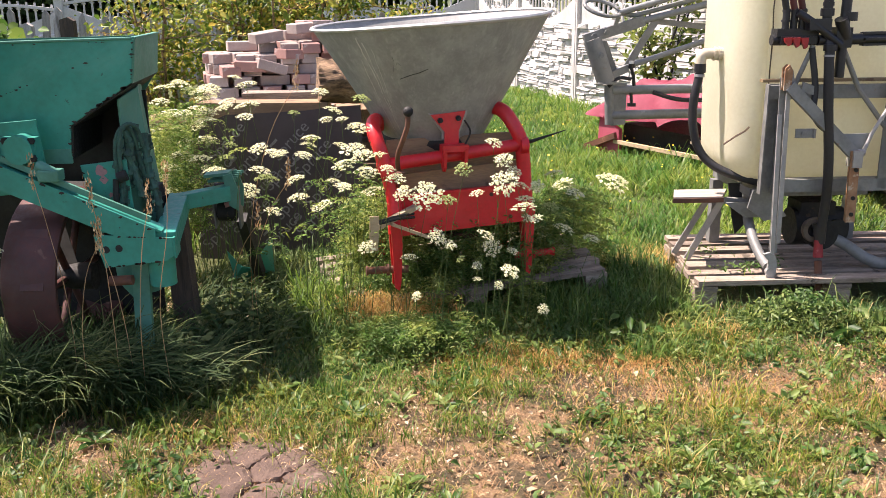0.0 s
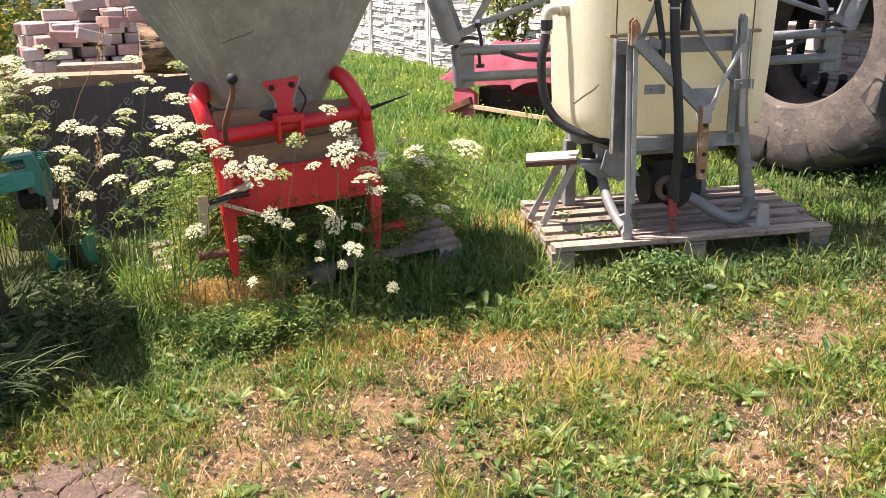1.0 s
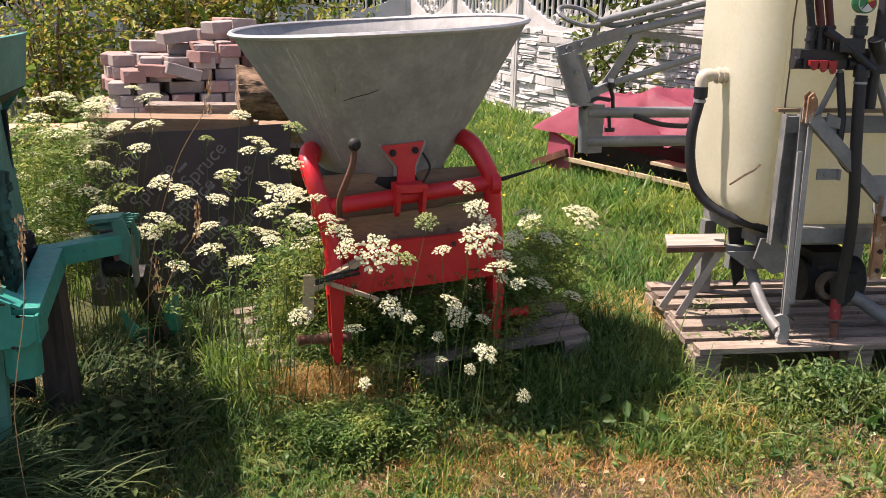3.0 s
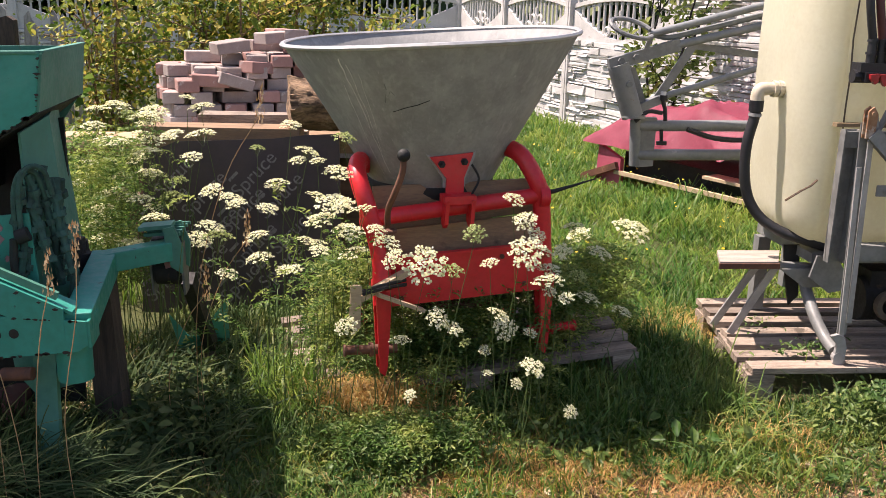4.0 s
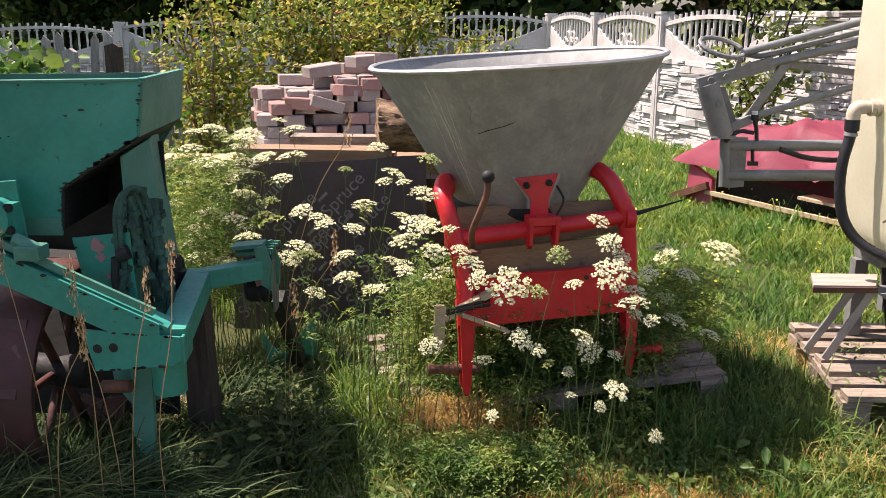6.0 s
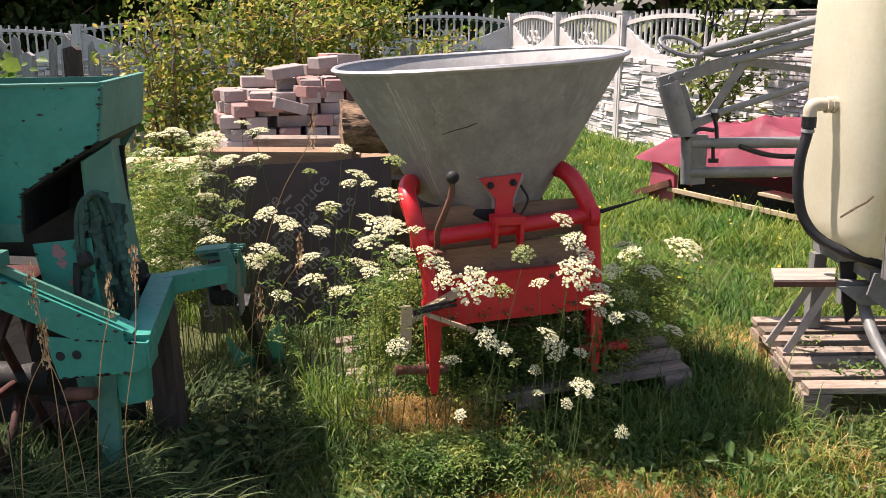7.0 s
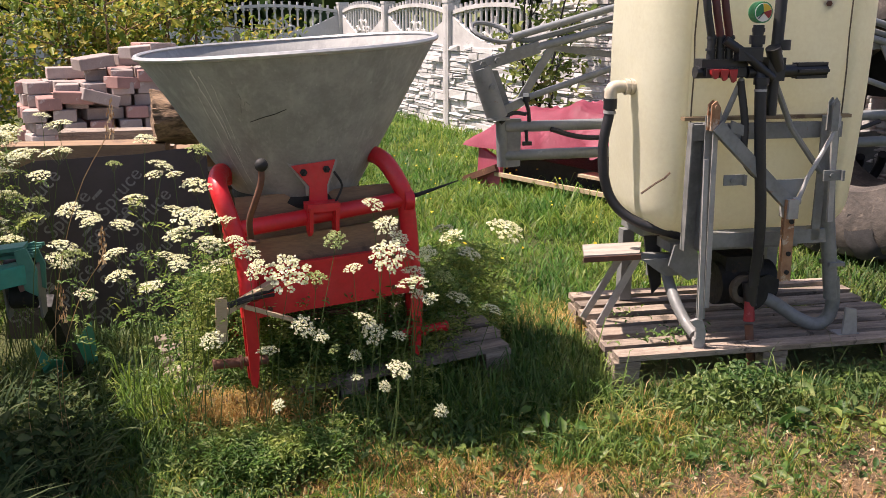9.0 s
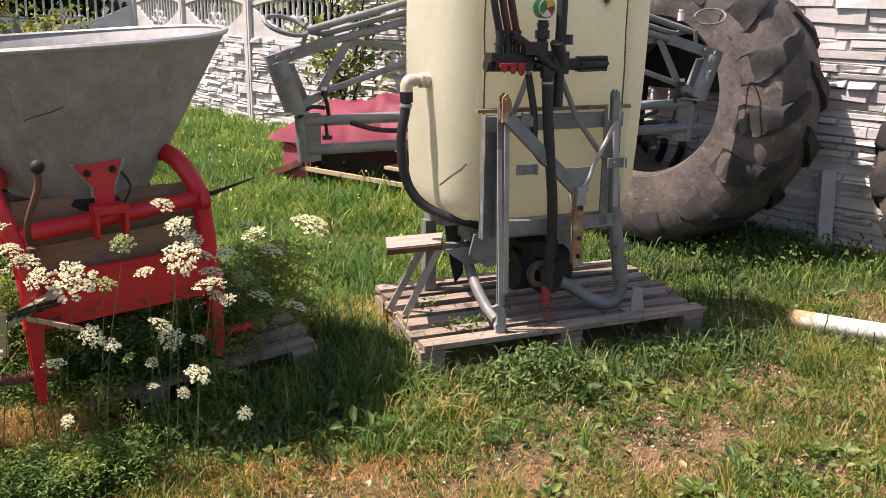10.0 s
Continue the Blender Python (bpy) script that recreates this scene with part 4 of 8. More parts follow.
    for u0, u1, z in ((0.395, 0.475, 0.772), (0.79, 0.865, 0.776)):
        P("clip", lambda b: (box(b, (u0, 0.045, z - 0.019), (u1, 0.052, z + 0.019)), box(b, (u1 - 0.008, 0.03, z - 0.019), (u1, 0.045, z + 0.019)), disc(b, (u0 + 0.03, 0.045, z), (0, -1, 0), 0.009, 0.008, 6)), M_GREY, bevel=0.001)
    P("hinge_ear", lambda b: (prism(b, [(0.325, 0.95), (0.355, 0.95), (0.358, 1.03), (0.342, 1.055), (0.325, 1.04)], 0.04, 0.048), prism(b, [(0.325, 0.95), (0.355, 0.95), (0.358, 1.03), (0.342, 1.055), (0.325, 1.04)], 0.066, 0.074), tube(b, [(0.341, 0.034, 1.032), (0.341, 0.08, 1.032)], 0.008, 8)), M_LINK, bevel=0.002)
    P("hinge_ear", lambda b: (prism(b, [(0.795, 0.94), (0.822, 0.94), (0.822, 1.035), (0.808, 1.058), (0.795, 1.04)], 0.04, 0.048), prism(b, [(0.795, 0.94), (0.822, 0.94), (0.822, 1.035), (0.808, 1.058), (0.795, 1.04)], 0.066, 0.074), tube(b, [(0.808, 0.034, 1.032), (0.808, 0.08, 1.032)], 0.008, 8)), M_GREYDARK, bevel=0.002)
    P("brace", lambda b: (beam(b, (0.345, 0.055, 1.03), (0.36, 0.052, 0.955), 0.034, 0.012, up=(0, 1, 0)), beam(b, (0.350, 0.048, 0.968), (0.645, 0.035, 0.685), 0.046, 0.03, up=(0, 1, 0))), M_GREY, bevel=0.003)
    P("brace", lambda b: (beam(b, (0.816, 0.055, 1.045), (0.83, 0.05, 0.955), 0.016, 0.01, up=(0, 1, 0)), tube(b, [(0.83, 0.05, 0.96), (0.72, 0.04, 0.77), (0.68, 0.035, 0.665)], 0.008, 8)), M_LIGHT)
    P("top_link_plate", lambda b: prism(b, [(0.57, 0.764), (0.722, 0.766), (0.692, 0.70), (0.66, 0.685), (0.63, 0.70)], 0.056, 0.064), M_BOOM, bevel=0.002)
    lk = P("top_link", lambda b: (beam(b, (0.645, 0.015, 0.70), (0.650, 0.01, 0.395), 0.04, 0.008, up=(0, 1, 0)), beam(b, (0.655, 0.045, 0.70), (0.660, 0.04, 0.395), 0.04, 0.008, up=(0, 1, 0))), M_LINK, label="rusty bare top link strap")
    for z in (0.62, 0.50, 0.43):
        P("bolt", lambda b: disc(b, (0.650, 0.006, z), (0, -1, 0), 0.009, 0.006, 8), M_DARK, lk)
    P("link_clevis", lambda b: (tube(b, [(0.63, 0.03, 0.69), (0.69, 0.03, 0.69)], 0.014, 10), box(b, (0.632, 0.0, 0.63), (0.672, 0.06, 0.70))), M_LIGHT, bevel=0.003)
    P("stay_rod", lambda b: tube(b, [(0.44, 0.06, 1.13), (0.37, 0.10, 0.90), (0.345, 0.10, 0.80)], 0.010, 8), M_GREY, smooth=True)
    P("stay_rod", lambda b: tube(b, [(0.56, 0.06, 1.13), (0.66, 0.08, 0.95), (0.81, 0.1, 0.78)], 0.011, 8), M_GREY, smooth=True)
    P("latch", lambda b: prism(b, [(0.405, 0.985), (0.465, 0.962), (0.47, 0.925), (0.40, 0.945)], 0.04, 0.05), M_GREY)
    # hoses and valves
    P("suction_hose", lambda b: tube(b, [(0.500, 0.045, 1.15), (0.499, 0.033, 1.10), (0.499, 0.03, 1.06), (0.515, 0.03, 0.88), (0.545, 0.04, 0.66), (0.562, 0.06, 0.50), (0.565, 0.08, 0.36)], 0.0200, 14, smooth=5), M_HOSE, smooth=True)
    P("riser_hose", lambda b: tube(b, [(0.56, 0.07, 1.62), (0.558, 0.05, 1.45), (0.556, 0.05, 1.20)], 0.020, 12, smooth=5), M_HOSE, smooth=True)
    for z, u in ((1.085, 0.4985),):
        P("hose_clamp", lambda b: tube(b, [(u, 0.0325, z), (u, 0.0328, z + 0.008)], 0.0225, 14), M_LIGHT, smooth=True)
    P("feed_hose", lambda b: tube(b, [(0.435, 0.06, 1.12), (0.46, 0.05, 0.97), (0.465, 0.05, 0.86), (0.51, 0.07, 0.80), (0.585, 0.10, 0.755), (0.61, 0.13, 0.73)], 0.0135, 10, smooth=5), M_HOSE, smooth=True)
    man = P("valve_block", lambda b: (box(b, (0.285, 0.06, 1.165), (0.46, 0.12, 1.195)), box(b, (0.30, 0.05, 1.135), (0.45, 0.13, 1.165)), tube(b, [(0.275, 0.09, 1.15), (0.46, 0.09, 1.15)], 0.022, 12)), M_BLACK, label="black plastic valve block", bevel=0.003)
    for i, u in enumerate((0.325, 0.359, 0.393)):
        P("nozzle_hose", lambda b: tube(b, [(u - 0.05, 0.10, 1.62), (u - 0.042, 0.08, 1.48), (u - 0.03, 0.07, 1.37), (u, 0.08, 1.262)], 0.0135, 10, smooth=5), M_REDHOSE if i else M_HOSE, smooth=True)
        P("hose_tail", lambda b: (tube(b, [(u, 0.08, 1.19), (u, 0.08, 1.275)], 0.015, 10), disc(b, (u, 0.08, 1.222), (0, 0, 1), 0.019, 0.008), disc(b, (u, 0.08, 1.262), (0, 0, 1), 0.0175, 0.009)), M_BLACK, man, smooth=True)
        P("valve_lever", lambda b: prism(b, [(u - 0.016, 1.160), (u + 0.015, 1.162), (u + 0.012, 1.135 - 0.006 * i), (u + 0.002, 1.128 - 0.006 * i), (u - 0.014, 1.145)], 0.034, 0.05), M_VALVE, man, "red plastic lever")
    P("regulator", lambda b: (tube(b, [(0.455, 0.06, 1.15), (0.76, 0.06, 1.155)], 0.022, 12), box(b, (0.52, 0.03, 1.12), (0.585, 0.10, 1.20)), tube(b, [(0.555, 0.05, 1.0), (0.555, 0.05, 1.14)], 0.02, 10),
                              tube(b, [(0.36, 0.05, 1.26), (0.42, 0.035, 1.22), (0.54, 0.03, 1.13)], 0.016, 10), box(b, (0.40, 0.02, 1.19), (0.49, 0.06, 1.235)), disc(b, (0.4995, 0.034, 1.108), (0, 0, 1), 0.027, 0.026), tube(b, [(0.500, 0.05, 1.12), (0.520, 0.05, 1.15)], 0.024, 12)), M_BLACK, man, smooth=True)
    for k in range(6):
        a = k * math.pi / 3
        P("regulator_rib", lambda b: beam(b, (0.64, 0.06 + 0.026 * math.cos(a), 1.153 + 0.026 * math.sin(a)), (0.758, 0.06 + 0.026 * math.cos(a), 1.155 + 0.026 * math.sin(a)), 0.010, 0.010), M_BLACK, man)
    P("pipe_elbow", lambda b: (tube(b, [(0.485, 0.06, 1.20), (0.487, 0.06, 1.31)], 0.019, 12), disc(b, (0.485, 0.06, 1.245), (0, 0, 1), 0.027, 0.03), disc(b, (0.487, 0.06, 1.285), (0, 0, 1), 0.022, 0.015)), M_BLACK, man, smooth=True)
    P("hose_union", lambda b: (tube(b, [(0.565, 0.05, 1.16), (0.53, 0.03, 1.235)], 0.026, 12), disc(b, (0.575, 0.05, 1.225), (0, 0, 1), 0.03, 0.035)), M_BLACK, man, smooth=True)
    ga = P("pressure_gauge", lambda b: tube(b, [(0.487, 0.075, 1.352), (0.487, 0.04, 1.352)], 0.036, 24), M_DIALG, man, "round green-rimmed pressure gauge", smooth=True)
    P("dial", lambda b: disc(b, (0.487, 0.0398, 1.352), (0, -1, 0), 0.031, 0.002, 24), M_WHITEPLASTIC, ga)
    for a0, a1, mt in ((100, 215, M_DIALG), (20, 95, M_DIALY), (-45, 18, M_VALVE)):
        def sector(b):
            poly = [(0.487, 1.352)] + [(0.487 + 0.029 * math.cos(radians(a)), 1.352 + 0.029 * math.sin(radians(a))) for a in np.linspace(a0, a1, 9)]
            prism(b, poly, 0.0355, 0.0375)
        P("dial_field", sector, mt, ga)
    P("needle", lambda b: beam(b, (0.487, 0.0345, 1.352), (0.468, 0.0345, 1.331), 0.003, 0.002, up=(0, 1, 0)), M_BLACK, ga)
    elb = P("drain_elbow", lambda b: (tube(b, [(0.20, 0.37, 1.080), (0.105, 0.37, 1.081)], 0.0225, 14), tube(b, [(0.115, 0.37, 1.081), (0.092, 0.37, 1.077), (0.083, 0.37, 1.062), (0.082, 0.37, 1.030)], 0.0245, 14, smooth=4)), M_CREAMFIT, label="ivory plastic pipe elbow", smooth=True)
    P("elbow_collar", lambda b: [disc(b, (0.135 + 0.010 * q, 0.37, 1.080), (1, 0, 0), 0.0275 if q % 2 else 0.0305, 0.0085) for q in range(4)], M_CREAMFIT, elb)
    P("drain_hose", lambda b: tube(b, [(0.082, 0.37, 1.034), (0.080, 0.37, 0.98), (0.063, 0.37, 0.885), (0.064, 0.37, 0.785), (0.082, 0.365, 0.695), (0.110, 0.35, 0.637), (0.150, 0.33, 0.595), (0.21, 0.30, 0.562), (0.27, 0.28, 0.544), (0.40, 0.27, 0.505)], 0.0195, 12, smooth=6), M_HOSE, smooth=True)
    P("hose_cuff", lambda b: tube(b, [(0.082, 0.37, 1.038), (0.082, 0.37, 0.998)], 0.0255, 14), M_BLACK, smooth=True)
    P("hose_clamp", lambda b: tube(b, [(0.0813, 0.37, 0.992), (0.0805, 0.37, 0.980)], 0.0235, 14), M_LIGHT, smooth=True)
    P("pump", lambda b: (tube(b, [(0.52, 0.30, 0.31), (0.76, 0.30, 0.31)], 0.085, 20), tube(b, [(0.62, 0.17, 0.30), (0.62, 0.40, 0.30)], 0.07, 18), box(b, (0.54, 0.24, 0.37), (0.70, 0.38, 0.43)), tube(b, [(0.60, 0.13, 0.30), (0.60, 0.18, 0.30)], 0.045, 16), disc(b, (0.60, 0.165, 0.30), (0, -1, 0), 0.058, 0.02), disc(b, (0.70, 0.215, 0.31), (0, -1, 0), 0.05, 0.012)), M_DARK, smooth=True)
    P("pump_flange", lambda b: (lathe(b, [(0.032, 0.0), (0.052, 0.0), (0.056, 0.012), (0.050, 0.03), (0.034, 0.03), (0.032, 0.0)], 24, Matrix.Translation((0.555, 0.115, 0.335)) @ Matrix.Rotation(radians(-90), 4, "X"))), M_PUMP, label="round grimy pump flange", smooth=True)
    P("pump_shaft", lambda b: tube(b, [(0.575, 0.10, 0.20), (0.582, 0.07, 0.05)], 0.016, 10), M_RUST, smooth=True)
    P("red_cap", lambda b: tube(b, [(0.562, 0.09, 0.298), (0.566, 0.085, 0.222)], 0.017, 14, r_end=0.022), M_CAP, smooth=True)
    P("shaft_cover", lambda b: tube(b, [(0.565, 0.10, 0.37), (0.570, 0.09, 0.28)], 0.03, 14, r_end=0.021), M_BLACK, smooth=True)
    # side step
    stp = P("step_board", lambda b: prism(b, [(-0.037, 0.26), (0.185, 0.26), (0.262, 0.42), (0.014, 0.42)], 0.447, 0.462, axis="z"), M_PALEGREY, label="weathered wooden step board", bevel=0.002)
    P("step_rim", lambda b: box(b, (-0.04, 0.253, 0.436), (0.19, 0.259, 0.456)), M_RUST, stp)
    P("step_bracket", lambda b: (prism(b, [(0.20, 0.43), (0.40, 0.43), (0.47, 0.36), (0.30, 0.36)], 0.27, 0.28), beam(b, (0.12, 0.33, 0.435), (0.44, 0.33, 0.415), 0.035, 0.025)), M_GREY)
    P("step_strut", lambda b: beam(b, (0.150, 0.34, 0.44), (0.045, 0.46, 0.147), 0.028, 0.008, up=(0, 1, 0)), M_LIGHT)
    P("step_strut", lambda b: beam(b, (0.200, 0.30, 0.44), (0.075, 0.36, 0.147), 0.030, 0.008, up=(0, 1, 0)), M_LIGHT)
    P("wing_plate", lambda b: prism(b, [(0.30, 0.50), (0.37, 0.50), (0.46, 0.38), (0.36, 0.36), (0.28, 0.42)], 0.20, 0.21), M_GREY)
    boom(t, P)
    return t


def boom(t, P):
    """The folded spray boom behind the tank: twin tubes between two end frames, with arms above."""
    v = 0.98
    for z in (0.868, 0.742):
        P("boom_tube", lambda b: tube(b, [(-0.16, v, z - 0.006), (1.88, v, z + 0.012)], 0.024, 14), M_BOOM, smooth=True)
    for sx, u0 in ((1, -0.165), (-1, 1.885)):
        X = lambda d: u0 + sx * d * 1.05
        P("end_plate", lambda b: (prism(b, [(X(-0.02), 0.898), (X(0.075), 0.898), (X(0.075), 0.689), (X(0.005), 0.683)], v - 0.012, v + 0.012)), M_GREY)
        P("end_post", lambda b: (tube(b, [(X(-0.01), v, 0.887), (X(0.0), v, 0.689)], 0.024, 12)), M_BOOM, smooth=True)
        P("hinge_barrel", lambda b: (tube(b, [(X(-0.105), v - 0.02, 1.118), (X(-0.03), v - 0.02, 0.904)], 0.046, 16), disc(b, (X(-0.027), v - 0.02, 0.898), (0, 0, 1), 0.052, 0.012), disc(b, (X(-0.066), v - 0.064, 1.041), (0, -1, 0), 0.012, 0.012)), M_GREY, smooth=True)
        P("hinge_web", lambda b: prism(b, [(X(-0.06), 1.107), (X(-0.03), 1.107), (X(0.035), 0.936), (X(0.02), 0.898), (X(-0.01), 0.909)], v - 0.01, v + 0.01), M_GREYDARK)
        P("upper_arm", lambda b: (beam(b, (X(-0.145), v - 0.03, 1.116), (X(0.145), v, 1.204), 0.03, 0.05)), M_GREY, bevel=0.003)
        for q in (-0.10, -0.04):
            P("arm_bolt", lambda b: disc(b, (X(q), v - 0.045, 1.161 + q * 0.27), (0, -1, 0), 0.014, 0.012, 6), M_GREYDARK)
        P("boom_rail", lambda b: tube(b, [(X(0.02), v, 1.242), (X(0.44), v, 1.362), (X(0.62), v, 1.41)], 0.016, 10), M_BOOM, smooth=True)
        P("boom_rail", lambda b: tube(b, [(X(0.03), v + 0.02, 1.245), (X(0.08), v + 0.02, 1.234), (X(0.14), v + 0.02, 1.239), (X(0.44), v + 0.02, 1.320), (X(0.62), v + 0.02, 1.37)], 0.013, 10, smooth=3), M_BOOM, smooth=True)
        P("boom_rail", lambda b: tube(b, [(X(0.12), v, 1.198), (X(0.44), v, 1.279), (X(0.62), v, 1.325)], 0.017, 10), M_BOOM, smooth=True)
        P("boom_stay", lambda b: tube(b, [(X(0.02), v, 0.959), (X(0.07), v, 0.978), (X(0.40), v, 1.087), (X(0.62), v, 1.157)], 0.014, 10), M_BOOM, smooth=True)
        P("stay_foot", lambda b: beam(b, (X(-0.01), v - 0.02, 0.936), (X(0.075), v - 0.02, 0.975), 0.03, 0.035), M_GREY, bevel=0.004)
        P("diagonal", lambda b: beam(b, (X(0.07), v, 0.975), (X(0.205), v, 1.206), 0.035, 0.010, up=(0, 1, 0)), M_GREY)
        P("cross_strip", lambda b: beam(b, (X(0.20), v + 0.02, 1.201), (X(0.62), v + 0.02, 1.151), 0.008, 0.028), M_GREY)
        # hose guide ring
        def ring(b):
            pts = []
            for k in range(19):
                a = math.pi * (0.12 + 1.76 * k / 18)
                pts.append((X(-0.062 + 0.085 * math.cos(a)), v - 0.03 + 0.05 * math.sin(a), 1.266 - 0.018 * math.cos(a) + 0.034 * math.sin(a) + (0.0 if sx > 0 else 0.05)))
            tube(b, pts, 0.010 if sx > 0 else 0.005, 8)
        P("guide_ring", ring, M_GREY)
        P("ring_stem", lambda b: beam(b, (X(0.02), v - 0.03, 1.250), (X(0.0), v - 0.02, 1.162), 0.02, 0.01, up=(0, 1, 0)), M_GREY)
        nz = P("nozzle", lambda b: (tube(b, [(X(0.085), v - 0.03, 0.986), (X(0.10), v - 0.03, 0.936), (X(0.105), v - 0.03, 0.887)], 0.009, 8), disc(b, (X(0.085), v - 0.045, 0.975), (0, 0, 1), 0.016, 0.022)), M_BLACK)
        P("nozzle_cap", lambda b: disc(b, (X(0.083), v - 0.045, 0.997), (0, 0, 1), 0.012, 0.014), M_WHITEPLASTIC, nz)
        P("nozzle", lambda b: (tube(b, [(X(0.095), v - 0.02, 0.849), (X(0.10), v - 0.02, 0.788)], 0.008, 8), box(b, (X(0.10) - 0.02, v - 0.03, 0.782), (X(0.10) + 0.02, v - 0.01, 0.799))), M_BLACK)
        P("boom_hose", lambda b: tube(b, [(X(-0.02), v - 0.03, 0.882), (X(0.03), v - 0.03, 0.925), (X(0.09), v - 0.03, 0.920)], 0.009, 8, smooth=4), M_HOSE, smooth=True)
        P("boom_hose", lambda b: tube(b, [(X(0.20), v - 0.03, 0.852), (X(0.32), v - 0.03, 0.816), (X(0.45), v - 0.03, 0.810), (X(0.6), v - 0.02, 0.832)], 0.011, 8, smooth=4), M_HOSE, smooth=True)
    for u in (0.55, 0.98):
        P("boom_mast", lambda b: box(b, (u, 0.94, 0.15), (u + 0.05, 0.99, 1.45)), M_GREY)
    P("boom_head", lambda b: box(b, (0.40, 0.945, 1.30), (1.20, 0.97, 1.36)), M_GREY)
    P("white_cap", lambda b: (tube(b, [(1.755, 0.93, 1.295), (1.755, 0.93, 1.335)], 0.016, 10), disc(b, (1.755, 0.93, 1.34), (0, 0, 1), 0.013, 0.01)), M_WHITEPLASTIC, smooth=True)


M_SEAM = surface("grimy brown seam", (0.16, 0.125, 0.085), (0.075, 0.06, 0.045), (0.30, 0.24, 0.16), scale=14, fine=60, rough=0.8, bump=0.1, spots=0.56)
M_BOOM = surface("light grey boom paint", (0.245, 0.26, 0.258), (0.18, 0.193, 0.192), (0.34, 0.35, 0.34), scale=9, fine=50, rough=0.5, metal=0.1, bump=0.05, spots=0.62, stain_scale=9)
M_LINK = surface("half-rusted steel strap", (0.42, 0.25, 0.14), (0.27, 0.13, 0.065), (0.50, 0.40, 0.30), scale=14, fine=60, rough=0.7, metal=0.2, bump=0.15, spots=0.58)
M_PALEGREY = surface("bleached grey board", (0.43, 0.38, 0.32), (0.29, 0.25, 0.21), (0.25, 0.19, 0.15), scale=5, fine=50, rough=0.85, bump=0.2, stretch=(1, 7, 7), spots=0.66)
M_PUMP = surface("oily brown cast iron", (0.15, 0.118, 0.092), (0.075, 0.06, 0.048), (0.16, 0.12, 0.09), scale=16, fine=80, rough=0.6, metal=0.3, bump=0.2, spots=0.6)
M_CAP = surface("dull red rubber cap", (0.33, 0.03, 0.035), (0.24, 0.022, 0.026), (0.42, 0.12, 0.11), scale=14, fine=80, rough=0.6, bump=0.05, spots=0.62)
sprayer()


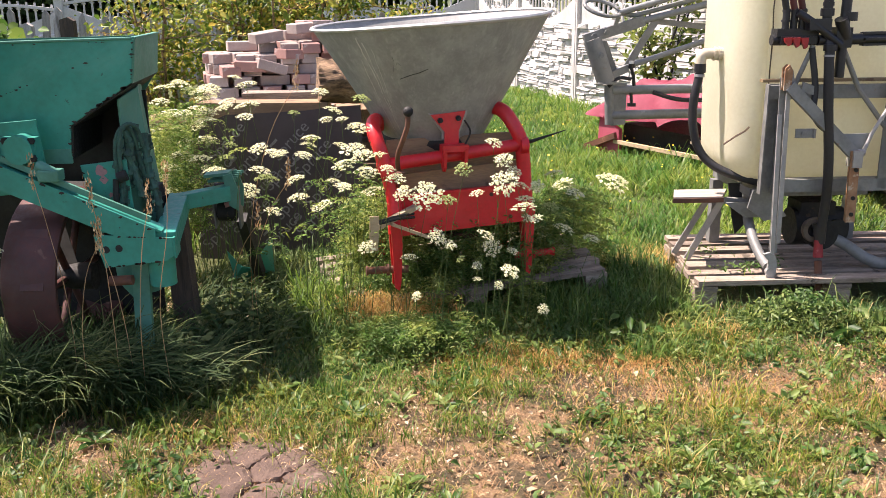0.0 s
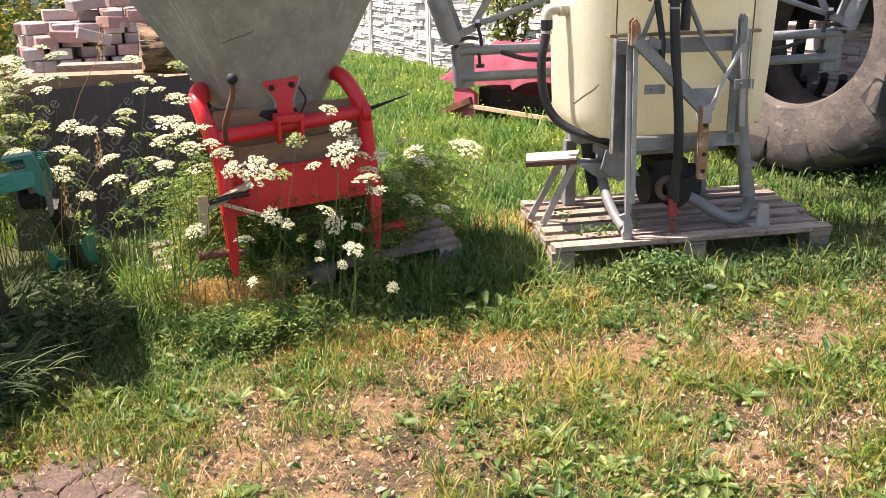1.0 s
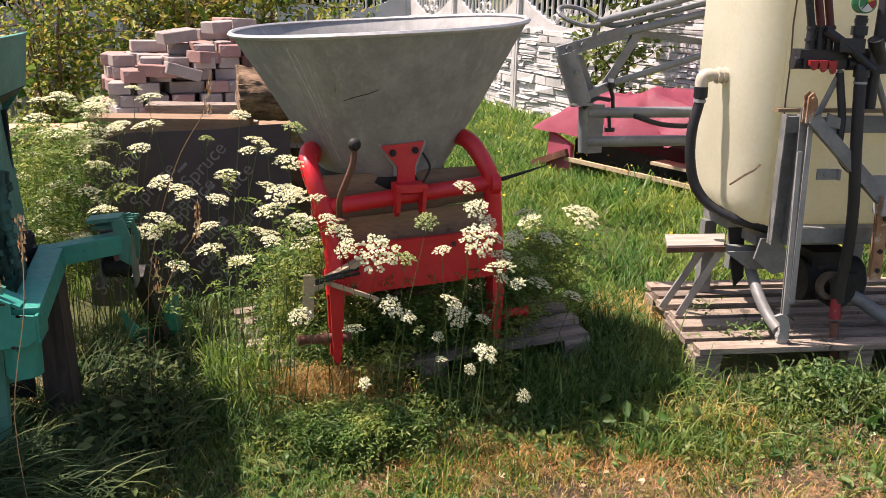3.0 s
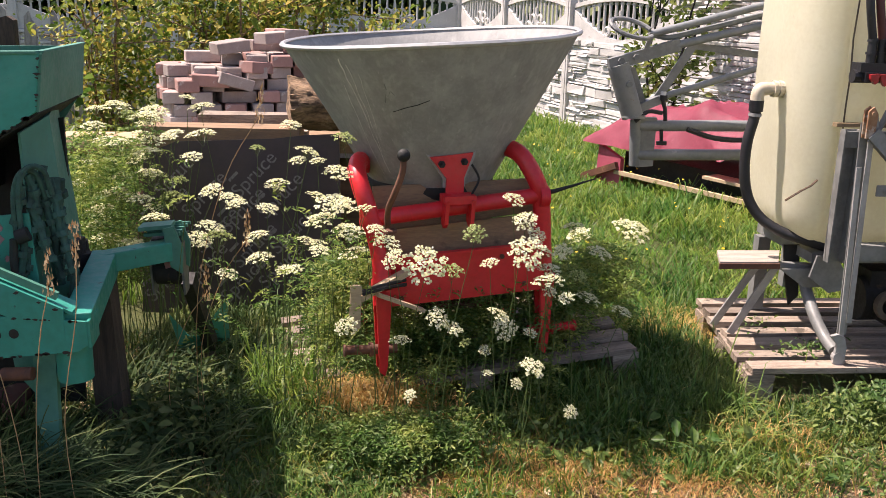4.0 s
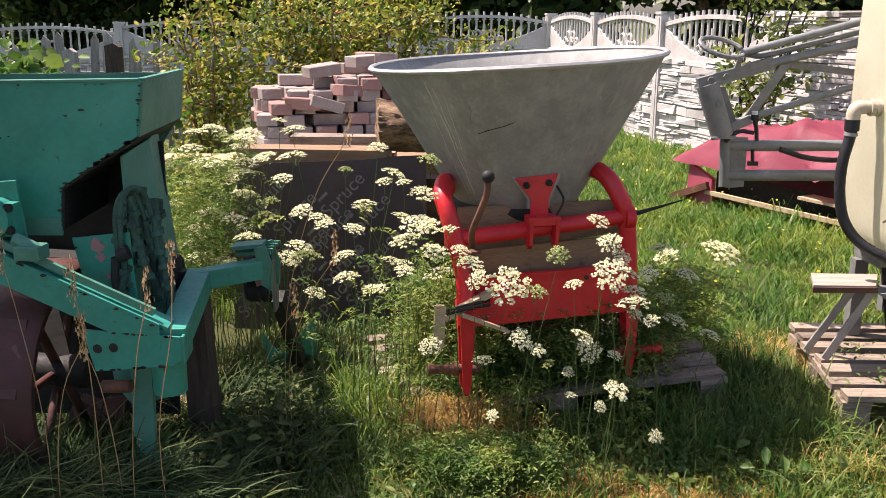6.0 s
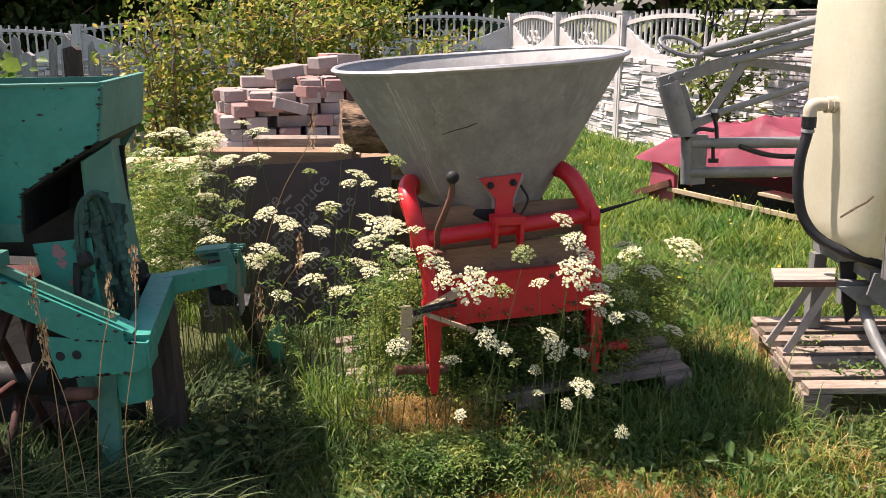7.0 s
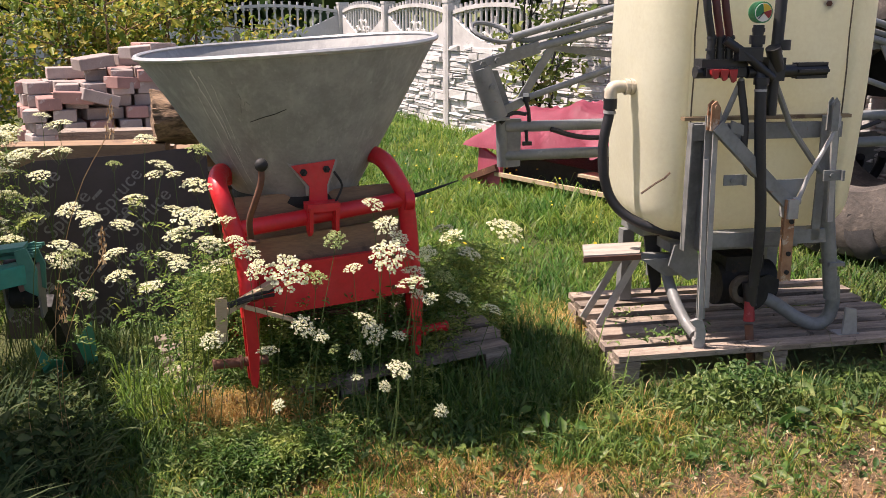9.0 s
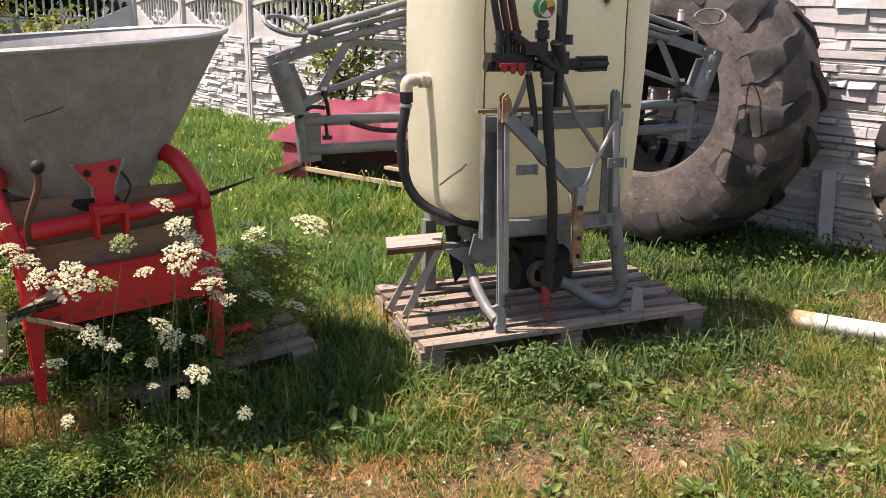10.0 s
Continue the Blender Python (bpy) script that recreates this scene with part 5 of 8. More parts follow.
# ---------------------------------------------------------------- tyres
def tyre(m, R, r, w, label, lug_n=17, worn=0.0, mats=None):
    """A tractor tyre round the local y axis, its face to -y, with slanting lugs."""
    mats = mats or (M_TYRE, M_TYRE2)
    t = empty_thing("tractor_tyre", m, label, "tyre", group="tractor tyres")
    turn = Matrix.Rotation(radians(90), 4, "X")
    h = w / 2
    prof = [(r, -h * 0.72), (r - 0.012, -h * 0.80), (r + 0.004, -h * 0.88), (r + 0.03, -h * 0.93), (r + (R - r) * 0.30, -h * 1.02), (r + (R - r) * 0.55, -h * 1.06), (R - 0.10, -h * 1.0), (R - 0.055, -h * 0.90), (R - 0.035, -h * 0.62),
            (R - 0.025, -h * 0.25), (R - 0.022, 0), (R - 0.025, h * 0.25), (R - 0.035, h * 0.62), (R - 0.055, h * 0.90), (R - 0.10, h), (r + (R - r) * 0.5, h * 1.06), (r + 0.03, h * 0.93), (r, h * 0.72), (r + 0.03, h * 0.5), (R - 0.1, h * 0.4), (R - 0.1, -h * 0.4), (r + 0.03, -h * 0.5), (r, -h * 0.72)]

    def bump(rr, zz, a):
        return rr + 0.004 * noise.noise((math.cos(a) * 3, math.sin(a) * 3, zz * 6)), zz + 0.012 * noise.noise((math.cos(a) * 1.6, math.sin(a) * 1.6, rr * 5))
    bm = bm_new()
    lathe(bm, prof, 84, turn, bump)
    body = part("carcass", bm, mats[0], t, smooth=True)
    bm = bm_new()
    lathe(bm, [(r + 0.035, -h * 0.945), (r + 0.045, -h * 0.985), (r + 0.055, -h * 0.955)], 64, turn)
    lathe(bm, [(r + (R - r) * 0.58, -h * 1.055), (r + (R - r) * 0.6, -h * 1.075), (r + (R - r) * 0.62, -h * 1.05)], 64, turn)
    part("bead_ring", bm, mats[0], body, smooth=True)
    rng = random.Random(R)
    mesh = [None, None]
    for k in range(lug_n * 2):
        s = -1 if k % 2 == 0 else 1
        i = 0 if s < 0 else 1
        a = 2 * math.pi * (k / 2) / lug_n
        if mesh[i] is None:
            bm = bm_new()
            sec = []
            for q, (y, rad, lag, wid) in enumerate(((h * 1.05, R - 0.21, -0.02, 0.085), (h * 1.09, R - 0.09, -0.01, 0.078), (h * 1.0, R - 0.015, 0.02, 0.066), (h * 0.55, R + 0.008, 0.10, 0.05), (h * 0.08, R + 0.006, 0.19, 0.04))):
                for rr, ww in ((rad - 0.06, wid * 1.35), (rad, wid)):
                    for sd in (-1, 1):
                        an = -(lag + sd * ww / R)
                        sec.append(bm.verts.new((math.sin(an) * rr, s * y, math.cos(an) * rr)))
            for q in range(4):
                o, n = q * 4, q * 4 + 4
                for x, y in ((0, 2), (2, 3), (3, 1)):
                    bm.faces.new((sec[o + x], sec[o + y], sec[n + y], sec[n + x]))
            bm.faces.new((sec[0], sec[1], sec[3], sec[2]))
            bm.faces.new((sec[16], sec[18], sec[19], sec[17]))
            bmesh.ops.subdivide_edges(bm, edges=bm.edges[:], cuts=2, use_grid_fill=True)
            bmesh.ops.smooth_vert(bm, verts=bm.verts, factor=0.45, use_axis_x=True, use_axis_y=True, use_axis_z=True)
            for q in bm.verts:
                q.co += Vector([noise.noise(q.co * 9 + Vector((7 * e, i, 0))) + 0.5 * noise.noise(q.co * 24 + Vector((0, 7 * e, 0))) for e in range(3)]) * 0.014
            lug = part("lug", bm, mats[1], t, smooth=True)
            mesh[i] = lug.data
        else:
            lug = new("lug", mesh[i])
            lug.parent = t
        lug.matrix_basis = Matrix.Rotation(a + rng.uniform(-0.02, 0.02), 4, "Y") @ Matrix.Scale(1 - rng.uniform(0, 0.02) - worn, 4)
    return t


n_t = Vector((-0.87, -0.49, 0)).normalized()
TY = Matrix.Translation((3.36, 6.10, 0.83)) @ Matrix.Rotation(math.atan2(-n_t.x, n_t.y) + math.pi, 4, "Z") @ Matrix.Rotation(radians(-7), 4, "X")
tyre(TY, 0.86, 0.43, 0.60, "large worn tractor tyre leaning against the white fence", lug_n=15)
n_t2 = Vector((-0.92, -0.40, 0)).normalized()
TY2 = Matrix.Translation((4.35, 4.60, 0.61)) @ Matrix.Rotation(math.atan2(-n_t2.x, n_t2.y) + math.pi, 4, "Z") @ Matrix.Rotation(radians(-8), 4, "X")
tyre(TY2, 0.62, 0.33, 0.36, "tractor tyre with deep lugs leaning against the fence", lug_n=14)


# ---------------------------------------------------------------- covered machine by the fence
def smooth_step(a, b, x):
    t = min(max((x - a) / (b - a), 0.0), 1.0)
    return t * t * (3 - 2 * t)


def cover():
    base = Vector((2.0, 8.0, 0))
    t = empty_thing("covered_implement", (2.0, 8.0, 0), "low farm implement under a creased red tarpaulin", "farm machine")
    a, b = Vector((1.34, 8.62, 0)), Vector((2.75, 6.6, 0))
    d = (b - a).normalized()
    s = Vector((-d.y, d.x, 0))
    if s.x < 0:
        s = -s
    bm = bm_new()
    nu, nv = 90, 34
    grid = []
    for i in range(nu + 1):
        u = i / nu
        row = []
        for j in range(nv + 1):
            v = j / nv
            c = a + d * (u * (b - a).length) + s * (v * 0.95 - 0.05)
            edge = min(v * 5, 1, (1 - v) * 6) ** 0.6 if 0 < v < 1 else 0
            front = min(1, (u * 13) ** 0.6)
            ridge = 0.20 + 0.15 * math.sin(math.pi * min(1, u * 1.25)) ** 0.8 + 0.07 * math.exp(-((u - 0.42) / 0.16) ** 2) - 0.1 * max(0, u - 0.7)
            z = 0.36 + 0.05 * u + front * edge * (ridge - 0.05) * (0.53 + 0.42 * v * (1 - v) * 2)
            fold = (0.042 * (1 - abs(math.sin(11 * u - 5 * v + 1.9 * noise.noise((u * 3, v * 3, 8))))) ** 3 + 0.035 * (1 - abs(math.sin(7 * u + 4 * v + 2.6 * noise.noise((u * 4, v * 4, 0))))) ** 2 + 0.05 * noise.noise((u * 4.0, v * 3, 2.0)) + 0.010 * (1 - abs(noise.noise((u * 9, v * 6, 5.0)))) ** 3) * edge
            drop = (0.10 * (1 - smooth_step(0.25, 0.5, u)) - 0.03 * smooth_step(0.4, 0.7, u)) * (1 - min(1, v * 8)) * (0.5 + 0.6 * noise.noise((u * 5, 7, 0)))
            hang = 1 - smooth_step(0.0, 0.32, v)
            pleat = (1 - abs(math.sin(17 * u + 9 * v + 2.4 * noise.noise((u * 5, v * 4, 3))))) ** 2
            c = c - s * (0.07 * hang * pleat * smooth_step(0.12, 0.3, u))
            sink = 0.05 * hang * pleat * smooth_step(0.12, 0.3, u)
            row.append(bm.verts.new(c + Vector((0, 0, z + fold - drop - sink)) - base))
        grid.append(row)
    for i in range(nu):
        for j in range(nv):
            bm.faces.new((grid[i][j], grid[i + 1][j], grid[i + 1][j + 1], grid[i][j + 1]))
    bmesh.ops.solidify(bm, geom=bm.faces[:], thickness=0.006)
    part("tarpaulin", bm, M_COVER, t, "creased faded red tarpaulin", smooth=True)
    bm = bm_new()
    beam(bm, a + d * 0.30 + s * 0.48 + Vector((0, 0, 0.16)) - base, b + s * 0.48 + Vector((0, 0, 0.105)) - base, 0.70, 0.19)
    part("chassis", bm, M_DARK, t)
    bm = bm_new()
    beam(bm, a + d * 0.35 - s * 0.02 + Vector((0, 0, 0.115)) - base, b - s * 0.02 + Vector((0, 0, 0.10)) - base, 0.03, 0.03)
    part("edge_rail", bm, M_PALE, t)
    bm = bm_new()
    beam(bm, a + d * 1.20 + s * 0.10 + Vector((0, 0, 0.215)) - base, b + s * 0.10 + Vector((0, 0, 0.20)) - base, 0.26, 0.02)
    part("deck_board", bm, M_PALE, t)
    bm = bm_new()
    prism(bm, [(0.06, 0.0), (0.32, 0.0), (0.32, 0.22), (0.08, 0.31)], -0.02, 0.02, m=Matrix.Translation(a + d * 0.08 - base) @ Matrix.Rotation(math.atan2(d.y, d.x), 4, "Z"))
    part("end_board", bm, M_COVER, t)
    bm = bm_new()
    beam(bm, a + d * 0.03 - s * 0.06 + Vector((0, 0, 0.03)) - base, a + d * 0.38 - s * 0.03 + Vector((0, 0, 0.17)) - base, 0.05, 0.05)
    part("skid", bm, M_RUST, t)


cover()


# ---------------------------------------------------------------- machine parts seen through the tyre
def scrap_gear():
    t = empty_thing("stored_machine", (3.75, 6.75, 0), "grey and black machine parts stored behind the tyre", "farm machine")
    bm = bm_new()
    prism(bm, [(-0.45, 0.05), (0.5, 0.0), (0.5, 0.62), (0.2, 0.66), (-0.2, 0.6), (-0.45, 0.5)], -0.02, 0.02, m=Matrix.Rotation(radians(-35), 4, "Z"))
    part("side_panel", bm, M_GREY, t)
    for k, (x, y, z) in enumerate(((-0.28, -0.10, 0.42), (-0.16, -0.14, 0.44), (-0.05, -0.18, 0.43))):
        bm = bm_new()
        tube(bm, [(x, y, z - 0.14), (x + 0.05, y - 0.03, z), (x + 0.03, y - 0.08, z + 0.07)], 0.028, 10, smooth=4)
        part("rubber_bellows", bm, M_BLACK, t, smooth=True)
    bm = bm_new()
    box(bm, (-0.35, -0.02, 0.85), (0.15, 0.08, 0.95))
    part("beam", bm, M_DARK, t, bevel=0.006)
    # dark block stands in for the tyre's shaded far sidewall
    bm = bm_new()
    box(bm, (-0.36, -0.05, 0.86), (0.36, 0.05, 1.28), Matrix.Translation((-0.08, -0.36, 0)) @ Matrix.Rotation(radians(-66), 4, "Z"))
    part("housing", bm, M_DARK, t, "dark block standing for shade inside the tyre", bevel=0.02)
    bm = bm_new()
    beam(bm, (-0.3, -0.06, 0.0), (-0.22, -0.06, 0.95), 0.06, 0.06, up=(0, 1, 0))
    part("stand_leg", bm, M_DARK, t)


scrap_gear()


M_RUSTPALE = surface("orange rust on paint", (0.60, 0.40, 0.19), (0.46, 0.26, 0.11), (0.72, 0.68, 0.60), scale=14, fine=60, rough=0.8, bump=0.3, spots=0.53, stain_scale=16)


def fallen_prop():
    bm = bm_new()
    beam(bm, (4.135, 5.555, 0.0), (4.150, 5.60, 0.455), 0.085, 0.05)
    ob = part("concrete_prop", bm, M_CONC, bevel=0.006)
    tagged(ob, "short grey concrete slat leaning against the fence", "slat")


fallen_prop()


def white_pole():
    bm = bm_new()
    tube(bm, [(3.02, 4.42, 0.05), (3.35, 4.10, 0.045), (4.1, 3.40, 0.04)], 0.042, 14)
    bmesh.ops.translate(bm, verts=bm.verts, vec=(-3.02, -4.42, 0))
    t = empty_thing("pole", (3.02, 4.42, 0), "white painted pole with rusty end lying in grass", "pole")
    part("shaft", bm, M_POLE, t, smooth=True)
    rng = random.Random(4)
    bm = bm_new()
    pts = [Vector((0.075 * k / 9 - 0.004, -0.0727 * k / 9 + 0.004, 0.0501 - 0.0012 * k / 9)) for k in range(10)]
    tube(bm, pts, 0.0432, 18)
    for v in bm.verts:
        far = max(0.0, v.co.x - 0.035)
        v.co.x += far * 0.9 * noise.noise(v.co * 45)
        v.co += Vector((noise.noise(v.co * 60), noise.noise(v.co * 60 + Vector((3, 0, 0))), noise.noise(v.co * 60 + Vector((0, 3, 0))))) * 0.0035
    part("rusty_end", bm, M_RUSTPALE, t, "orange rusty flaking end", smooth=True)


white_pole()


# ---------------------------------------------------------------- green planter
M_FLAKE = surface("dark rust flakes", (0.055, 0.04, 0.03), (0.03, 0.024, 0.02), (0.13, 0.07, 0.04), scale=20, fine=90, rough=0.9, bump=0.2)


def planter():
    O = Vector((-1.1, 3.8, 0))
    t = empty_thing("potato_planter", (-1.1, 3.8, 0), "old green potato planter with hopper, steel wheel and bent frame", "farm machine")

    def P(name, fn, mat, parent=t, label="", smooth=False, bevel=0.0):
        bm = bm_new()
        fn(bm)
        bmesh.ops.translate(bm, verts=bm.verts, vec=-O)
        return part(name, bm, mat, parent, label, smooth, bevel)

    front = [(-2.3, 1.165), (-0.795, 1.205), (-0.815, 1.06), (-1.04, 0.915), (-1.05, 0.80), (-2.3, 0.765)]
    hp = P("hopper", lambda b: prism(b, front, 3.615, 3.622), M_GREEN, label="green painted sheet hopper", bevel=0.0015)

    def quad(b, pts, th=0.006):
        n = (Vector(pts[1]) - Vector(pts[0])).cross(Vector(pts[2]) - Vector(pts[0])).normalized() * th
        lo = [b.verts.new(Vector(p)) for p in pts]
        hi = [b.verts.new(Vector(p) + n) for p in pts]
        k = len(pts)
        b.faces.new(lo[::-1])
        b.faces.new(hi)
        for i in range(k):
            b.faces.new((lo[i], lo[(i + 1) % k], hi[(i + 1) % k], hi[i]))
    P("end_sheet", lambda b: quad(b, [(-0.795, 3.62, 1.205), (-0.815, 3.62, 1.06), (-0.925, 4.19, 1.05), (-0.91, 4.19, 1.20)]), M_GREEN_IN, hp, "faded green end sheet")
    # underside sheet takes near-black colour for the shade below the hopper
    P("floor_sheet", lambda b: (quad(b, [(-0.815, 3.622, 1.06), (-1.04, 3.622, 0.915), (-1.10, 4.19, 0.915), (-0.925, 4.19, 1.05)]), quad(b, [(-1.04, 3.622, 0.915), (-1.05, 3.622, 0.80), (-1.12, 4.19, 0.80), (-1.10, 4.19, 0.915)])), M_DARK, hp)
    P("back_sheet", lambda b: quad(b, [(-2.3, 4.19, 0.8), (-1.1, 4.19, 0.8), (-0.925, 4.19, 1.05), (-0.91, 4.19, 1.195), (-2.3, 4.19, 1.165)]), M_GREEN_IN, hp)
    P("rim_lip", lambda b: (beam(b, (-2.3, 3.625, 1.168), (-0.80, 3.625, 1.208), 0.03, 0.008), beam(b, (-0.80, 3.63, 1.208), (-0.91, 4.19, 1.202), 0.02, 0.008)), M_GREEN_IN, hp, bevel=0.002)
    P("fold_edge", lambda b: beam(b, (-1.045, 3.612, 0.81), (-2.3, 3.612, 0.775), 0.008, 0.05), M_GREEN_IN, hp)
    def chips(b, a, c, n, y, size, rng):
        """Ragged flakes of bare rust along an edge."""
        for q in range(n):
            k = rng.random()
            x, z = a[0] + (c[0] - a[0]) * k, a[1] + (c[1] - a[1]) * k
            r = size * 0.75 * rng.uniform(0.2, 1.3) ** 1.5
            prism(b, [(x + r * rng.uniform(0.5, 1.5) * math.cos(w) * 1.4, z + r * rng.uniform(0.4, 1.0) * math.sin(w)) for w in np.linspace(0, 2 * math.pi, 8)[:-1]], y - 0.0012, y + 0.0005)

    def edge_rust(b):
        rng = random.Random(14)
        for a, c, n, s in (((-0.82, 1.055), (-1.04, 0.917), 34, 0.007), ((-1.04, 0.917), (-1.05, 0.80), 12, 0.006), ((-0.797, 1.20), (-0.815, 1.06), 12, 0.006), ((-1.05, 0.803), (-1.6, 0.787), 24, 0.007),
                           ((-0.80, 1.198), (-1.5, 1.18), 16, 0.005), ((-0.9, 1.15), (-1.6, 0.9), 16, 0.006), ((-1.0, 1.0), (-1.5, 1.12), 10, 0.004)):
            chips(b, a, c, n, 3.614, s, rng)
    P("edge_rust", edge_rust, M_FLAKE, hp, "dark rust flakes along the sheet edges")["kind"] = "stuff"

    def plate_rust(b):
        rng = random.Random(15)
        for a, c, n, s, y in (((-0.945, 0.560), (-0.675, 0.551), 14, 0.005, 3.4775), ((-0.70, 0.472), (-0.915, 0.447), 14, 0.006, 3.4775), ((-0.74, 0.58), (-1.7, 1.0), 26, 0.006, 3.4765), ((-1.02, 0.77), (-0.98, 0.535), 8, 0.005, 3.6195)):
            chips(b, a, c, n, y, s, rng)
    P("frame_rust", plate_rust, M_FLAKE, label="dark rust flakes on the frame")["kind"] = "stuff"
    # near-black sheet added where there is only the shaded hollow
    P("shade_backing", lambda b: prism(b, [(-1.75, 0.06), (-0.9, 0.10), (-0.9, 1.0), (-1.75, 0.9)], 3.98, 3.99), M_DARK)
    P("side_frame", lambda b: (quad(b, [(-0.880, 3.66, 1.00), (-0.862, 3.80, 1.03), (-0.822, 3.80, 0.50), (-0.870, 3.66, 0.50)], 0.008), quad(b, [(-0.862, 3.80, 1.03), (-0.930, 4.02, 1.04), (-0.875, 4.02, 0.50), (-0.822, 3.80, 0.50)], 0.008)), M_GREEN_IN, label="faded green upright frame plate")
    P("front_plate", lambda b: prism(b, [(-1.025, 0.776), (-0.86, 0.797), (-0.845, 0.55), (-0.98, 0.53)], 3.62, 3.627), M_GREEN, label="green cover plate with scraped red primer", bevel=0.002)
    for x, z, r in ((-0.955, 0.755, 0.022), (-0.945, 0.725, 0.014), (-0.90, 0.665, 0.016), (-0.925, 0.672, 0.011)):
        def scab(b):
            rng = random.Random(x * 100)
            poly = [(x + r * rng.uniform(0.6, 1.5) * math.cos(a), z + r * rng.uniform(0.5, 1.2) * math.sin(a)) for a in np.linspace(0, 2 * math.pi, 11)[:-1]]
            prism(b, poly, 3.6185, 3.6205)
        P("scraped_patch", scab, M_SCRAPE, t, "scraped patch of pink primer")
    P("bearing_plate", lambda b: prism(b, [(-1.30, 0.93), (-1.13, 0.945), (-1.115, 0.80), (-1.12, 0.70), (-1.30, 0.68)], 3.55, 3.56), M_GREEN, bevel=0.002)
    bh = P("bearing", lambda b: (tube(b, [(-1.175, 3.55, 0.85), (-1.175, 3.49, 0.85)], 0.05, 18), box(b, (-1.24, 3.51, 0.80), (-1.12, 3.55, 0.89))), M_GREEN, label="round green bearing housing", smooth=True)
    for dx, dz in ((-0.045, 0.03), (0.045, 0.03), (-0.045, -0.03), (0.045, -0.03)):
        P("bolt", lambda b: disc(b, (-1.175 + dx, 3.51, 0.85 + dz), (0, -1, 0), 0.012, 0.014, 6), M_DARK, bh)
    # arms
    arm = P("arm", lambda b: quad(b, [(-0.73, 3.485, 0.585), (-0.73, 3.485, 0.50), (-1.75, 3.485, 0.93), (-1.75, 3.485, 1.02)], -0.008), M_GREEN, label="slanting green angle-iron arm")
    P("flange", lambda b: quad(b, [(-0.71, 3.485, 0.575), (-1.75, 3.485, 1.018), (-1.75, 3.56, 1.018), (-0.72, 3.56, 0.575)], 0.008), M_GREEN, arm)
    P("rib", lambda b: beam(b, (-0.75, 3.50, 0.612), (-1.4, 3.50, 0.89), 0.012, 0.02), M_GREEN_IN, arm)
    P("corner_plate", lambda b: (prism(b, [(-0.945, 0.562), (-0.675, 0.553), (-0.672, 0.49), (-0.70, 0.47), (-0.915, 0.445)], 3.478, 3.486), quad(b, [(-0.675, 3.48, 0.553), (-0.672, 3.48, 0.48), (-0.69, 3.58, 0.48), (-0.69, 3.58, 0.553)], 0.008)), M_GREEN, bevel=0.0015)
    for x, z in ((-0.905, 0.51), (-0.86, 0.515)):
        P("plate_hole", lambda b: disc(b, (x, 3.4785, z), (0, -1, 0), 0.013, 0.001, 12), M_DARK)
    P("second_arm", lambda b: (beam(b, (-0.705, 3.50, 0.530), (-0.805, 3.98, 0.565), 0.072, 0.075), beam(b, (-0.815, 3.95, 0.568), (-0.60, 4.06, 0.592), 0.06, 0.06)), M_GREEN, label="bent green box arm", bevel=0.004)
    P("end_bracket", lambda b: (prism(b, [(-0.640, 0.66), (-0.605, 0.67), (-0.580, 0.60), (-0.585, 0.52), (-0.620, 0.54)], 4.02, 4.03), prism(b, [(-0.640, 0.66), (-0.605, 0.67), (-0.580, 0.60), (-0.585, 0.52), (-0.620, 0.54)], 4.10, 4.11),
                                beam(b, (-0.720, 4.06, 0.655), (-0.620, 4.07, 0.665), 0.07, 0.012)), M_GREEN_IN)
    hb = P("hitch_block", lambda b: (tube(b, [(-0.695, 4.1, 0.585), (-0.605, 4.1, 0.59)], 0.030, 14), tube(b, [(-0.685, 4.1, 0.50), (-0.615, 4.1, 0.50)], 0.040, 14)), M_DARK, smooth=True)
    for x in (-0.702, -0.602):
        P("cheek_plate", lambda b: prism(b, [(4.055, 0.60), (4.135, 0.61), (4.125, 0.44), (4.085, 0.43)], x, x + 0.007, axis="x"), M_GREYDARK, hb)
    for q in range(5):
        P("comb_bar", lambda b: beam(b, (-0.708 + 0.006 * q, 4.052 + 0.016 * q, 0.632 + 0.005 * q), (-0.596 + 0.004 * q, 4.052 + 0.016 * q, 0.640 + 0.005 * q), 0.008, 0.010), M_GREEN_IN, hb)
    P("pink_tag", lambda b: prism(b, [(-0.650, 0.545), (-0.620, 0.55), (-0.615, 0.535), (-0.645, 0.525)], 4.05, 4.053), M_SCRAPE, hb)
    P("cylinder", lambda b: tube(b, [(-0.745, 3.56, 0.53), (-0.745, 3.56, 0.365)], 0.046, 18), M_GREEN, smooth=True)
    P("stand", lambda b: (beam(b, (-0.82, 3.56, 0.46), (-0.845, 3.58, 0.0), 0.06, 0.02, up=(0, 1, 0)), prism(b, [(-0.93, 0.46), (-0.75, 0.46), (-0.77, 0.33), (-0.87, 0.30), (-0.92, 0.36)], 3.59, 3.60)), M_GREEN_IN)
    P("pin", lambda b: tube(b, [(-0.92, 3.52, 0.385), (-0.84, 3.52, 0.39)], 0.018, 12), M_RUST, smooth=True)
    P("white_bolt", lambda b: (box(b, (-1.11, 3.47, 0.745), (-1.04, 3.53, 0.785)), tube(b, [(-1.12, 3.5, 0.80), (-1.05, 3.5, 0.765)], 0.02, 8)), M_GREEN_IN, bevel=0.006)
    # bundle of loose hoses and chain on the upright
    rng = random.Random(4)
